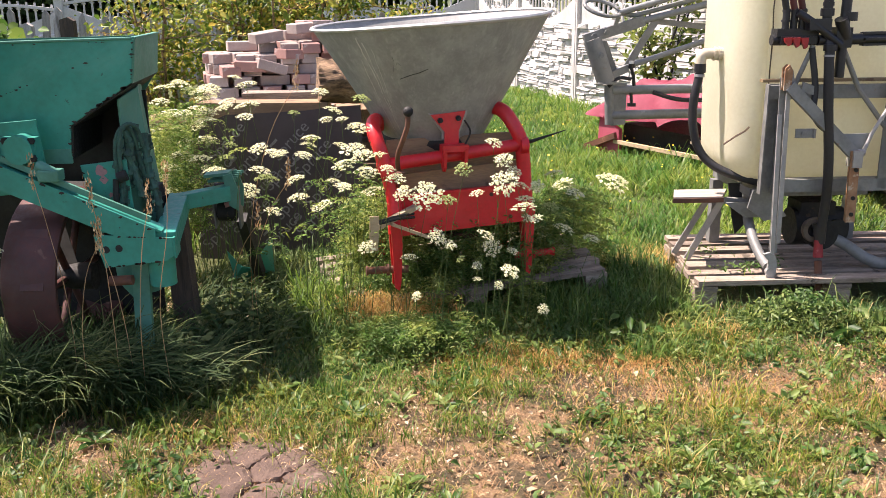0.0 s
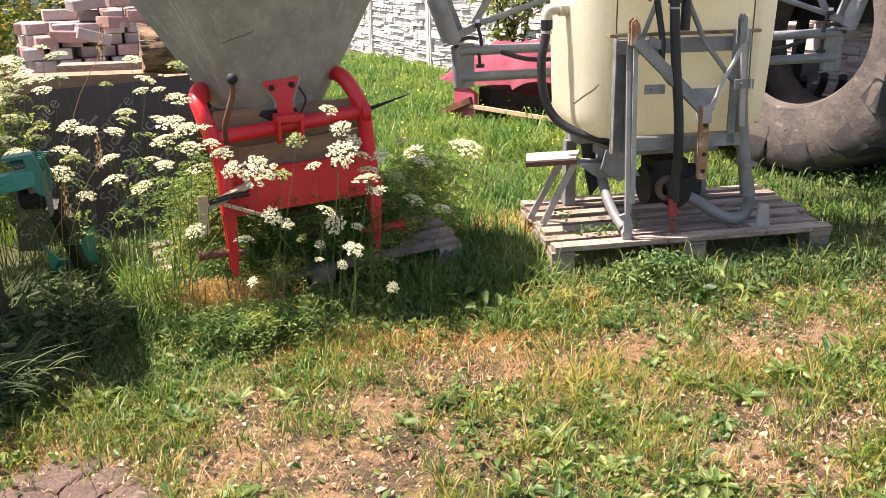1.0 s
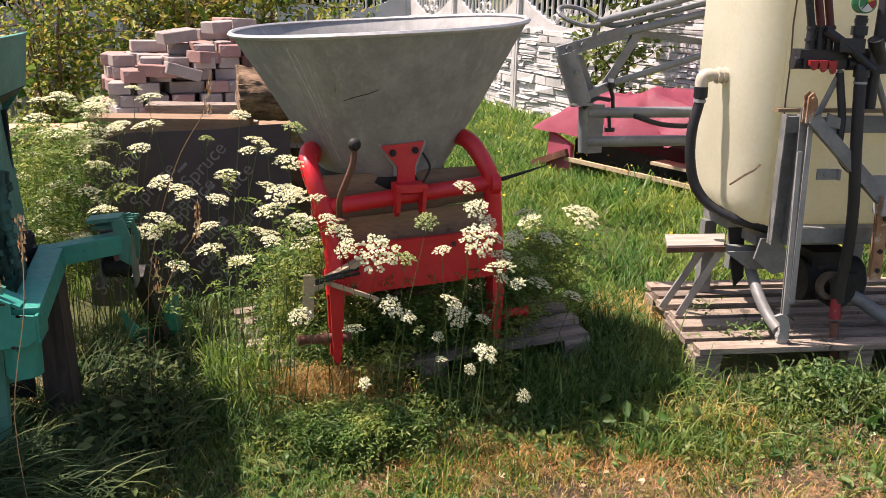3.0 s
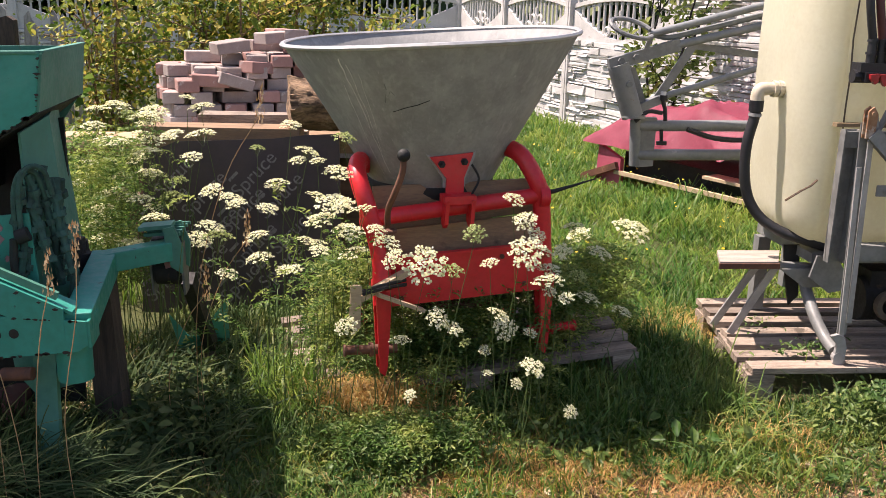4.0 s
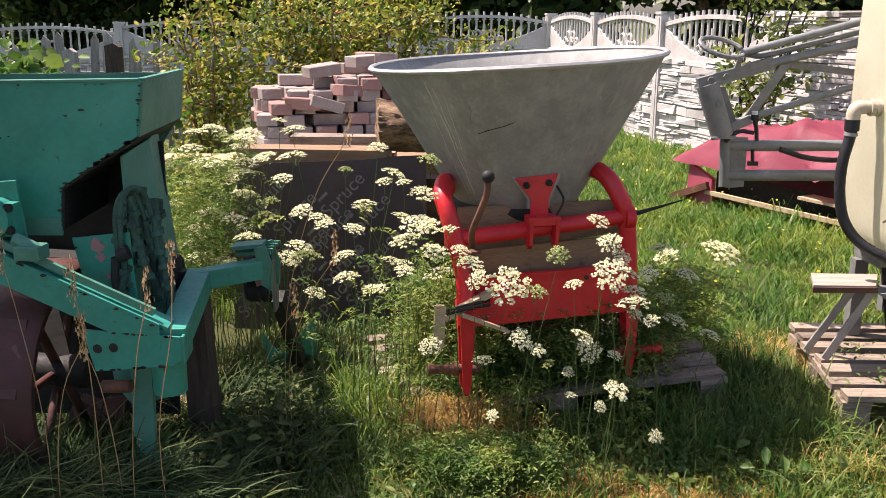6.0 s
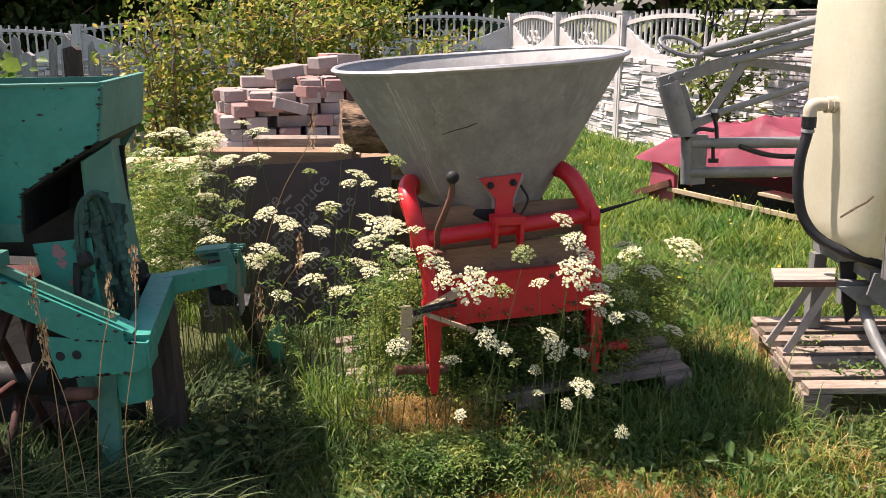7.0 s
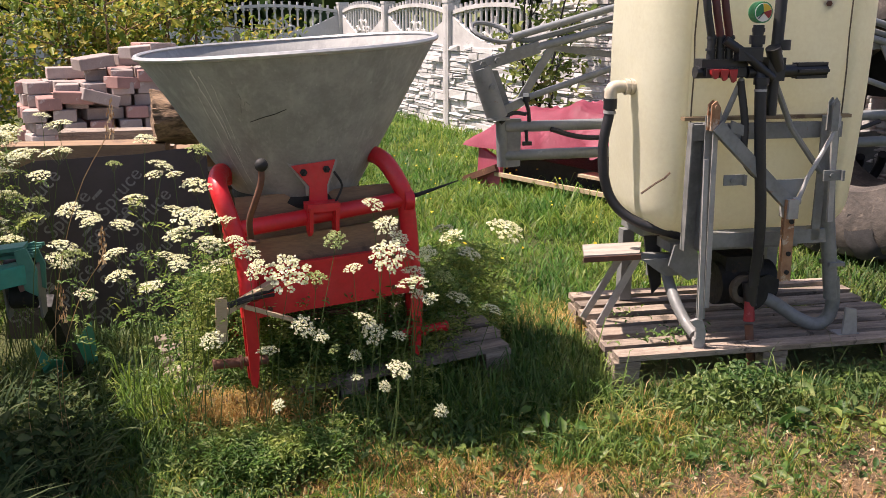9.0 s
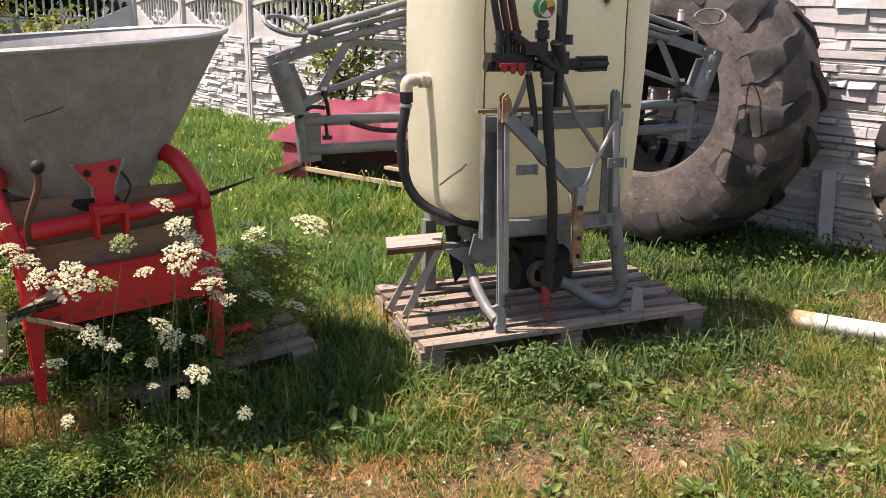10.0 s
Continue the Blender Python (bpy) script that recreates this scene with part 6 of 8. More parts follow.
    for k in range(8):
        e = k / 7
        top = Vector((-0.872 + 0.062 * e, 3.625 + 0.10 * e, 0.865 + 0.04 * math.sin(3.0 * e + 0.3) + rng.uniform(-0.015, 0.015)))
        n = 7 - (k % 3)
        pts = [top]
        for q in range(n):
            pts.append(pts[-1] + Vector((rng.uniform(-0.012, 0.016), rng.uniform(-0.012, 0.008), -rng.uniform(0.040, 0.056))))
        strand = P("hose_strand", lambda b: tube(b, pts, rng.uniform(0.0085, 0.0115), 8, smooth=3), M_ROPE, smooth=True)
        for q in range(1, n + 1):
            d = (pts[q] - pts[q - 1]).normalized()
            P("ferrule", lambda b: disc(b, pts[q] - d * 0.009, d + Vector((rng.uniform(-0.3, 0.3), rng.uniform(-0.3, 0.3), 0)), 0.0165, 0.016, 8), M_ROPE, strand)
    for q, (x0, x1, z0) in enumerate(((-0.880, -0.835, 0.875), (-0.866, -0.815, 0.885))):
        P("hose_loop", lambda b: tube(b, [(x0 - 0.012, 3.61, z0 - 0.16), (x0 - 0.010, 3.61, z0 - 0.03), (x0 + 0.012, 3.62, z0 + 0.03), (x1 - 0.01, 3.65, z0 + 0.02), (x1, 3.67, z0 - 0.05)], 0.0075, 8, smooth=4), M_ROPE, smooth=True)
    P("snagged_link", lambda b: (disc(b, (-0.885, 3.60, 0.735), (1, 0.2, 0.4), 0.02, 0.03, 10), tube(b, [(-0.895, 3.60, 0.73), (-0.90, 3.60, 0.65), (-0.88, 3.61, 0.59)], 0.011, 8, smooth=3)), M_DARK, smooth=True)
    # dark tubes stand for clutter lost in the shade behind the frame
    P("dark_clutter", lambda b: (tube(b, [(-0.93, 3.88, 0.55), (-0.855, 3.88, 0.55)], 0.09, 20), tube(b, [(-0.89, 3.92, 0.32), (-0.885, 3.95, 0.60)], 0.05, 14), tube(b, [(-0.87, 4.02, 0.30), (-0.90, 4.0, 0.62)], 0.035, 12)), M_DARK, smooth=True)
    # steel wheel
    wc = Vector((-1.165, 3.74, 0.335))
    w = P("wheel", lambda b: (lathe(b, [(0.30, -0.09), (0.325, -0.095), (0.335, -0.085), (0.338, 0.0), (0.335, 0.085), (0.325, 0.095), (0.30, 0.09), (0.30, 0.05), (0.31, 0.0), (0.30, -0.05), (0.30, -0.09)], 56, Matrix.Translation(wc) @ Matrix.Rotation(radians(90), 4, "Y"))), M_WHEEL, label="rusty dark red steel wheel", smooth=True)
    for k in range(6):
        a = k * math.pi / 3
        P("spoke", lambda b: tube(b, [wc, wc + Vector((0, math.cos(a) * 0.31, math.sin(a) * 0.31))], 0.014, 8), M_WHEEL, w, smooth=True)
    P("hub", lambda b: tube(b, [wc - Vector((0.1, 0, 0)), wc + Vector((0.1, 0, 0))], 0.05, 14), M_DARK, w, smooth=True)
    P("tread_plate", lambda b: beam(b, wc + Vector((0.02, -0.335, 0.05)), wc + Vector((0.02, -0.24, 0.24)), 0.08, 0.01, up=(0, -1, 0.5)), M_WHEEL, w)
    P("chassis", lambda b: (beam(b, (-2.2, 3.9, 0.62), (-0.85, 3.9, 0.60), 0.1, 0.1), beam(b, (-1.3, 3.9, 0.6), (-1.16, 3.74, 0.335), 0.05, 0.08), beam(b, (-1.9, 3.9, 0.6), (-1.9, 3.9, 0.0), 0.08, 0.08, up=(0, 1, 0))), M_DARK)
    P("wood_leg", lambda b: beam(b, (-0.82, 3.95, 0.52), (-0.785, 3.92, 0.02), 0.085, 0.07, up=(0, 1, 0)), M_DARKWOOD, label="short brown wooden prop")
    # unseen block on a leg, added only to throw shade over the grass
    P("shade_hopper", lambda b: prism(b, [(-2.3, 0.75), (-1.75, 0.62), (-1.40, 0.95), (-1.34, 1.70), (-2.3, 1.70)], 3.33, 3.57), M_GREEN, label="unseen green block added to shade the grass before the planter")
    P("shade_hopper_leg", lambda b: beam(b, (-1.95, 3.3, 0.7), (-1.95, 3.3, 0.0), 0.12, 0.12, up=(0, 1, 0)), M_DARK)
    # ridging share
    P("share", lambda b: (quad(b, [(-0.76, 4.42, 0.24), (-0.69, 4.40, 0.17), (-0.64, 4.42, 0.16), (-0.60, 4.44, 0.24), (-0.57, 4.50, 0.28), (-0.58, 4.56, 0.10), (-0.68, 4.50, 0.06), (-0.74, 4.46, 0.10)], 0.012)), M_GREEN, label="curved green ridging share", bevel=0.002)
    P("share_stem", lambda b: beam(b, (-0.62, 4.2, 0.45), (-0.62, 4.45, 0.12), 0.04, 0.05), M_DARK)
    P("share_tip", lambda b: beam(b, (-0.62, 4.42, 0.10), (-0.60, 4.40, 0.0), 0.04, 0.025), M_DARKWOOD)


M_SCRAPE = surface("pink primer", (0.42, 0.20, 0.20), (0.30, 0.16, 0.16), (0.10, 0.16, 0.12), scale=20, fine=80, rough=0.7, bump=0.1, spots=0.58, stain_scale=40)
planter()


# ---------------------------------------------------------------- timber stack with bricks
def timber_stack():
    t = empty_thing("timber_stack", (-0.6, 5.9, 0), "low stack of old beams and pallets carrying bricks", "wood pile")
    O = Vector((-0.6, 5.9, 0))

    def P(name, lo, hi, mat, rz=0.0, label="", jit=0.004):
        bm = bm_new()
        c = (Vector(lo) + Vector(hi)) / 2
        box(bm, Vector(lo) - c, Vector(hi) - c, Matrix.Translation(c - O) @ Matrix.Rotation(radians(rz), 4, "Z"), jit, random.Random(lo[0] * 10 + lo[2]))
        return part(name, bm, mat, t, label, bevel=0.005)

    for y in (5.55, 6.3, 7.05):
        P("bearer", (-1.35, y, 0.0), (0.2, y + 0.12, 0.12), M_PLANK)
    for k in range(4):
        z = 0.12 + k * 0.11
        for y in ((5.5, 6.1, 6.8) if k % 2 else (5.45, 6.4, 7.0)):
            P("beam", (-1.30 + 0.03 * k, y, z), (0.2, y + 0.22, z + 0.108), M_PLANK, rz=random.Random(k * 7 + y).uniform(-1, 1))
    P("top_beam", (-1.10, 5.28, 0.735), (-0.42, 5.42, 0.80), M_STAINED, 2.0, "split brown beam lying on top")
    P("top_beam", (-1.20, 5.5, 0.665), (0.15, 5.80, 0.735), M_STAINED, 1.0)
    P("top_beam", (-1.35, 5.95, 0.57), (0.15, 6.35, 0.65), M_OLDWOOD, -1.0)
    P("top_beam", (-1.45, 6.45, 0.56), (0.2, 7.3, 0.64), M_OLDWOOD, 0.0)
    P("split_wood", (-0.95, 5.62, 0.738), (-0.50, 5.76, 0.815), M_PALLET, 3.0)
    P("split_wood", (-0.80, 5.52, 0.738), (-0.42, 5.58, 0.765), M_PALLET, -4.0)
    return t


timber_stack()


def film_board():
    """The dark film-faced sheet that leans on the stack, with its faint repeated print."""
    t = empty_thing("film_faced_board", (-0.45, 5.22, 0.0), "dark film-faced plywood sheet leaning on the timber", "plywood sheet")
    t.matrix_basis = Matrix.Translation((-0.42, 5.16, 0.0)) @ Matrix.Rotation(radians(2.5), 4, "Z") @ Matrix.Rotation(radians(-7), 4, "X")
    bm = bm_new()
    rng = random.Random(6)
    top = [(-0.66 + 0.14 * k, 0.735 + 0.010 * k - (0.05 if k == 0 else 0) + rng.uniform(-0.006, 0.006)) for k in range(11)]
    prism(bm, [(-0.68, -0.01)] + top[:7] + [(0.20, -0.01)], 0.0, 0.016)
    board = part("sheet", bm, M_PLY, t, bevel=0.002)
    words = [(-0.63 + 0.165 * i + 0.05 * (j % 2), 0.04 + 0.155 * j + 0.065 * (i % 2), 0.088, 47) for j in range(5) for i in range(4)]
    for x, z, s, a in words:
        if x > -0.02 or z > 0.57:
            continue
        cu = bpy.data.curves.new("print", "FONT")
        cu.body, cu.size, cu.extrude = "Spruce", s, 0.0006
        tmp = bpy.data.objects.new("print", cu)
        scene.collection.objects.link(tmp)
        bpy.context.view_layer.update()
        me = bpy.data.meshes.new_from_object(tmp.evaluated_get(bpy.context.evaluated_depsgraph_get()))
        bpy.data.objects.remove(tmp)
        ob = link_mesh("printed_word", me, M_PRINT, board)
        ob.matrix_basis = Matrix.Translation((x, -0.0022, z)) @ Matrix.Rotation(radians(90), 4, "X") @ Matrix.Rotation(radians(a), 4, "Z")
        bm = bm_new()
        m = Matrix.Translation((x, -0.0018, z)) @ Matrix.Rotation(radians(-a), 4, "Y")
        box(bm, (s * 0.3, -0.0005, s * 0.90), (s * 0.9, 0.0005, s * 1.05), m)
        part("printed_bar", bm, M_PRINT, board)
    return t


film_board()


def log_thing(name, a, b, r, mat, label, cap, seg=22, rough=0.0):
    bm = bm_new()
    n = 44 if rough else 8
    pts = [Vector(a).lerp(Vector(b), k / (n - 1)) for k in range(n)]
    tube(bm, pts, r, 64 if rough else seg)
    if rough:
        for v in bm.verts:
            q = Vector((v.co.x * 0.35, v.co.y, v.co.z))
            v.co += Vector((noise.noise(v.co * 20), noise.noise(q * 14), noise.noise(q * 14 + Vector((0, 5, 0))))) * rough + Vector((-0.2, -0.6, 0.6)) * (abs(noise.noise(q * 46)) - 0.3) * rough * 1.6
    t = empty_thing(name, (a[0], a[1], a[2] - r), label, "log")
    bmesh.ops.translate(bm, verts=bm.verts, vec=-Vector((a[0], a[1], a[2] - r)))
    body = part("trunk", bm, mat, t, smooth=True)
    if rough:
        return
    bm = bm_new()
    d = (Vector(a) - Vector(b)).normalized()
    tube(bm, [Vector(a) + d * 0.001, Vector(a) + d * 0.006], r * 0.9, seg)
    bmesh.ops.translate(bm, verts=bm.verts, vec=-Vector((a[0], a[1], a[2] - r)))
    part("cut_end", bm, cap, body)


log_thing("log", (-0.475, 5.36, 0.905), (0.15, 5.52, 0.895), 0.112, M_LOGBARK, "thick log with rough brown bark on the stack", M_LOGBARK, rough=0.016)
log_thing("log", (-1.12, 5.72, 0.655), (-2.0, 5.85, 0.62), 0.055, M_PEELED, "pale peeled log lying behind the flowers", M_PALE)


def brick_pile():
    t = empty_thing("brick_pile", pose(-1.30, 6.36, 0.74, 0, 0, 24), "loose pile of grey and reddish paving bricks", "brick pile")
    base = bm_new()
    box(base, (-0.10, -0.058, -0.032), (0.10, 0.058, 0.032))
    es = base.edges[:]
    bmesh.ops.bevel(base, geom=es, offset=0.004, segments=1, affect="EDGES")
    meshes = []
    for mat in (M_BRICK, M_BRICKRED):
        me = bpy.data.meshes.new("brick")
        base.to_mesh(me)
        me.materials.append(mat)
        meshes.append(me)
    base.free()
    rng = random.Random(21)

    def put(x, y, z, rz, ry=0.0, rx=0.0):
        b = new("brick", meshes[1] if rng.random() < 0.4 else meshes[0])
        b.parent = t
        b.matrix_basis = Matrix.Translation((x, y, z)) @ Matrix.Rotation(radians(rz), 4, "Z") @ Matrix.Rotation(radians(ry), 4, "Y") @ Matrix.Rotation(radians(rx), 4, "X")

    hz = 0.0655
    for lay in range(9):
        z = -0.068 + lay * hz
        for row in range(3):
            y = 0.05 + row * 0.17 + 0.030 * max(0, lay - 3)
            x = rng.uniform(-0.03, 0.03) + 0.02 * (lay % 2)
            while x < 0.86:
                header = rng.random() < 0.82
                w = 0.120 if header else 0.205
                if lay < 4.3 + 3.3 * (x - 0.10) + rng.uniform(-0.5, 0.3) + 0.3 * row:
                    put(x + w / 2, y + rng.uniform(-0.05, 0.03) * (1 if lay else 0.3), z + rng.uniform(0, 0.003), (90 if header else 0) + rng.uniform(-16, 10), rng.uniform(-1.5, 1.5))
                x += w + rng.uniform(0.008, 0.034)
    for x, y, z, rz, ry, rx in ((0.36, 0.13, 0.335, 14, -7, 3), (0.50, 0.02, 0.225, 30, 4, 0), (0.62, 0.16, 0.385, 24, -3, 0), (0.76, 0.17, 0.398, 68, 3, 0), (0.22, -0.03, 0.165, -12, 3, 6), (0.34, -0.05, 0.155, 10, 16, 0)):
        put(x, y, z, rz, ry, rx)


brick_pile()

# ---------------------------------------------------------------- plants
RNG = np.random.default_rng(11)


def patchy(x, y, s, seed):
    """A soft, cloudy value from 0 to 1 over the plan."""
    v = np.zeros_like(x)
    r = np.random.default_rng(seed)
    for k in range(7):
        a, f, p = r.uniform(0, 2 * np.pi), s * 1.6 ** (k * 0.6), r.uniform(0, 6.28)
        v += np.sin((x * np.cos(a) + y * np.sin(a)) * f + p + 1.3 * np.sin((y * np.cos(a) - x * np.sin(a)) * f * 0.7 + p)) / 7
    return 0.5 + v


def inside(x, y, m, lo, hi):
    """Which points lie inside a rectangle of a turned frame."""
    inv = m.inverted()
    u = inv[0][0] * x + inv[0][1] * y + inv[0][3]
    v = inv[1][0] * x + inv[1][1] * y + inv[1][3]
    return (u > lo[0]) & (u < hi[0]) & (v > lo[1]) & (v < hi[1])


def scatter(n, x0, x1, y0, y1, keep=None):
    x, y = RNG.uniform(x0, x1, n), RNG.uniform(y0, y1, n)
    ok = ~inside(x, y, SY, (0.02, 0.0), (1.26, 0.80)) | (RNG.random(n) < 0.04)
    ok &= ~inside(x, y, Matrix.Translation((-0.5, 5.6, 0)), (-0.85, -0.32), (0.8, 1.7))
    if keep is not None:
        ok &= RNG.random(n) < keep(x, y)
    return x[ok], y[ok]


def blades(name, x, y, h, w, lean, mat, label, category, z=None, bend=0.35, flat=0.0):
    """Very many grass blades as one mesh: a bent, tapering strip each."""
    n = len(x)
    z = np.full(n, -0.006) if z is None else z
    phi = RNG.uniform(0, 2 * np.pi, n)
    d = np.stack([np.cos(phi), np.sin(phi)], 1)
    f = phi + RNG.uniform(0.9, 2.2, n)
    s = np.stack([np.cos(f), np.sin(f)], 1) * (w / 2)[:, None]
    L = (h * lean)
    hz = h * np.sqrt(np.clip(1 - lean ** 2 * 0.75, 0.08, 1))
    v = np.zeros((n, 7, 3))
    for i, (k, up, out, wd) in enumerate(((0, 0, 0, 1), (2, 0.42, 0.22, 0.95), (4, 0.78, 0.58, 0.7))):
        c = np.stack([x + d[:, 0] * L * out, y + d[:, 1] * L * out], 1)
        v[:, k, :2], v[:, k + 1, :2] = c - s * wd, c + s * wd
        v[:, k, 2] = v[:, k + 1, 2] = z + hz * up
    v[:, 6, 0], v[:, 6, 1] = x + d[:, 0] * L, y + d[:, 1] * L
    v[:, 6, 2] = z + hz * (1 - bend * lean)
    o = (np.arange(n) * 7)[:, None]
    loops = np.concatenate([o + np.array([[0, 1, 3, 2]]), o + np.array([[2, 3, 5, 4]]), o + np.array([[4, 5, 6]])], 1)
    me = raw_mesh(name, v.reshape(-1, 3), loops, np.tile([4, 4, 3], n))
    ob = link_mesh(name, me, mat, smooth=True)
    return tagged(ob, label, category, kind="stuff")


def leaves_at(name, centres, normals, size, mat, label, category, aspect=0.55, kind="stuff", parent=None, curl=0.15, along=None):
    """Very many small leaves: each a folded, pointed blade of six corners."""
    n = len(centres)
    nrm = normals / np.linalg.norm(normals, axis=1, keepdims=True)
    a = RNG.normal(size=(n, 3)) if along is None else along
    t = a - nrm * (a * nrm).sum(1, keepdims=True)
    t /= np.linalg.norm(t, axis=1, keepdims=True)
    b = np.cross(nrm, t)
    sz = size[:, None]
    v = np.zeros((n, 6, 3))
    for i, (u, w, q) in enumerate(((-0.5, 0, 0), (-0.12, -0.5, 1), (0.22, -0.38, 1), (0.5, 0, -0.4), (0.22, 0.38, 1), (-0.12, 0.5, 1))):
        v[:, i] = centres + t * sz * u + b * sz * w * aspect + nrm * sz * q * curl
    o = (np.arange(n) * 6)[:, None]
    loops = np.concatenate([o + np.array([[0, 1, 2, 3]]), o + np.array([[0, 3, 4, 5]])], 1)
    me = raw_mesh(name, v.reshape(-1, 3), loops, np.tile([4, 4], n))
    ob = link_mesh(name, me, mat, parent, smooth=False)
    return tagged(ob, label, category, kind=kind) if not parent else ob


def smooth(v, a, b):
    t = np.clip((v - a) / (b - a), 0, 1)
    return t * t * (3 - 2 * t)


def bare(x, y):
    """How bare the lawn is: broad worn places with finer ones inside, and the earth mound."""
    v = 0.45 * patchy(x, y, 2.2, 5) + 0.30 * patchy(x, y, 7.0, 6) + 0.25 * patchy(x, y, 15.0, 7)
    worn = np.exp(-(((x - 1.42) / 0.26) ** 2 + ((y - 3.55) / 0.13) ** 2)) + np.exp(-(((x + 0.28) / 0.22) ** 2 + ((y - 2.86) / 0.16) ** 2)) * 1.8 + 0.8 * np.exp(-(((x - 0.42) / 0.26) ** 2 + ((y - 2.84) / 0.11) ** 2)) + 0.6 * np.exp(-(((x - 0.11) / 0.12) ** 2 + ((y - 3.27) / 0.08) ** 2))
    return np.clip(smooth(v, 0.505, 0.62) * (1 - 0.8 * np.exp(-(((x - 1.2) / 0.4) ** 2 + ((y - 4.0) / 0.25) ** 2))) + worn, 0, 1)


def tufts(count, per, spread, x0, x1, y0, y1, keep):
    """Blades gathered in tufts: places, and a number for each tuft that sets its height."""
    cx, cy = scatter(count, x0, x1, y0, y1, keep)
    size = RNG.gamma(4, 0.25, len(cx))
    k = np.maximum((per * size).astype(int), 3)
    i = np.repeat(np.arange(len(cx)), k)
    n = len(i)
    return cx[i] + RNG.normal(0, spread, n) * np.sqrt(size[i]), cy[i] + RNG.normal(0, spread, n) * np.sqrt(size[i]), size[i]


def rosettes(n, x0, x1, y0, y1, mat, label, keep):
    """Flat plantain and dandelion rosettes: long leaves spread round a crown."""
    cx, cy = scatter(n, x0, x1, y0, y1, keep)
    c, nr, tx, sz = [], [], [], []
    for x, y in zip(cx, cy):
        m = int(RNG.integers(5, 10))
        size = RNG.uniform(0.035, 0.085)
        for k in range(m):
            a = 2 * np.pi * k / m + RNG.uniform(-0.4, 0.4)
            up = RNG.uniform(0.05, 0.6)
            t = np.array([np.cos(a), np.sin(a), up])
            t /= np.linalg.norm(t)
            c.append(np.array([x, y, 0.008]) + t * size * 0.5)
            tx.append(t)
            nr.append([-np.cos(a) * up, -np.sin(a) * up, 1.0])
            sz.append(size * RNG.uniform(0.75, 1.2))
    leaves_at("rosettes", np.array(c), np.array(nr), np.array(sz), mat, label, "weeds", 0.34, along=np.array(tx), curl=0.10)


def lawn():
    green = lambda x, y: 1.0 - 0.92 * bare(x, y)
    box_near = (-2.0, 5.0, 2.45, 4.75)
    x, y, s = tufts(12500, 15, 0.020, *box_near, green)
    n = len(x)
    h = (0.014 + RNG.gamma(2.6, 0.0115, n)) * (0.35 + 0.70 * s)
    blades("lawn_grass", x, y, h, RNG.uniform(0.0018, 0.0044, n), 1 - 0.62 * RNG.random(n) ** 1.5, G_LAWN, "mown lawn grass in loose green tufts", "grass")
    x, y = scatter(42000, *box_near, lambda x, y: 0.75 - 0.62 * bare(x, y))
    n = len(x)
    blades("short_grass", x, y, RNG.uniform(0.012, 0.045, n), RNG.uniform(0.0015, 0.0036, n), RNG.uniform(0.4, 1.0, n), G_LAWN, "short thin grass between the tufts", "grass")
    # taller lush tufts
    x, y, s = tufts(340, 42, 0.036, *box_near, lambda x, y: smooth(patchy(x, y, 2.7, 41), 0.45, 0.62) * (1 - 0.9 * bare(x, y)))
    n = len(x)
    blades("lawn_tufts", x, y, RNG.gamma(6, 0.0095, n) + 0.015, RNG.uniform(0.0022, 0.0046, n), RNG.uniform(0.2, 0.95, n), G_MEADOW, "taller fresh grass tufts standing in the lawn", "grass")
    # thinner turf round about
    x, y = scatter(45000, -5.5, 7.0, -2.5, 5.0, lambda x, y: np.where((x > -2.0) & (x < 5.0) & (y > 2.45), 0.0, 1.0) * (1 - 0.6 * bare(x, y)))
    n = len(x)
    blades("lawn_grass", x, y, RNG.gamma(3, 0.016, n) + 0.02, RNG.uniform(0.004, 0.009, n), RNG.uniform(0.35, 1.0, n), G_LAWN, "mown lawn grass of the wider yard", "grass")
    # flat dry straw and crumbs of dead leaf
    x, y = scatter(64000, *box_near, lambda x, y: np.clip(0.26 + 0.74 * bare(x, y), 0, 1))
    n = len(x)
    blades("dry_straw", x, y, RNG.uniform(0.010, 0.050, n), RNG.uniform(0.0010, 0.0024, n), RNG.uniform(0.85, 1.0, n), G_DRY, "dry mown straw lying on the lawn", "straw", z=RNG.uniform(-0.006, 0.008, n), bend=0.8)
    x, y = scatter(40000, *box_near, lambda x, y: np.clip(0.35 + 0.5 * bare(x, y), 0, 1))
    n = len(x)
    c = np.stack([x, y, RNG.uniform(0.0, 0.014, n)], 1)
    nr = np.stack([RNG.normal(0, 0.6, n), RNG.normal(0, 0.6, n), np.ones(n)], 1)
    leaves_at("leaf_crumbs", c, nr, RNG.gamma(3, 0.0032, n) + 0.003, G_CRUMB, "brown and bleached crumbs of dead leaf on the lawn", "leaf litter", 0.6)
    # low broad leaves
    x, y = scatter(42000, *box_near, lambda x, y: (0.12 + 0.88 * smooth(patchy(x, y, 3.4, 21), 0.46, 0.68)) * (1 - 0.85 * bare(x, y)))
    n = len(x)
    c = np.stack([x, y, RNG.uniform(0.006, 0.045, n)], 1)
    nr = np.stack([RNG.normal(0, 0.6, n), RNG.normal(0, 0.6, n), np.ones(n)], 1)
    leaves_at("lawn_weeds", c, nr, np.clip(RNG.gamma(2.6, 0.0065, n) + 0.005, 0, 0.05), G_WEED, "low clover and plantain leaves in the lawn", "weeds", 0.6)
    rosettes(420, *box_near, G_WEED, "flat plantain and dandelion rosettes in the lawn", lambda x, y: 1 - 0.75 * bare(x, y))


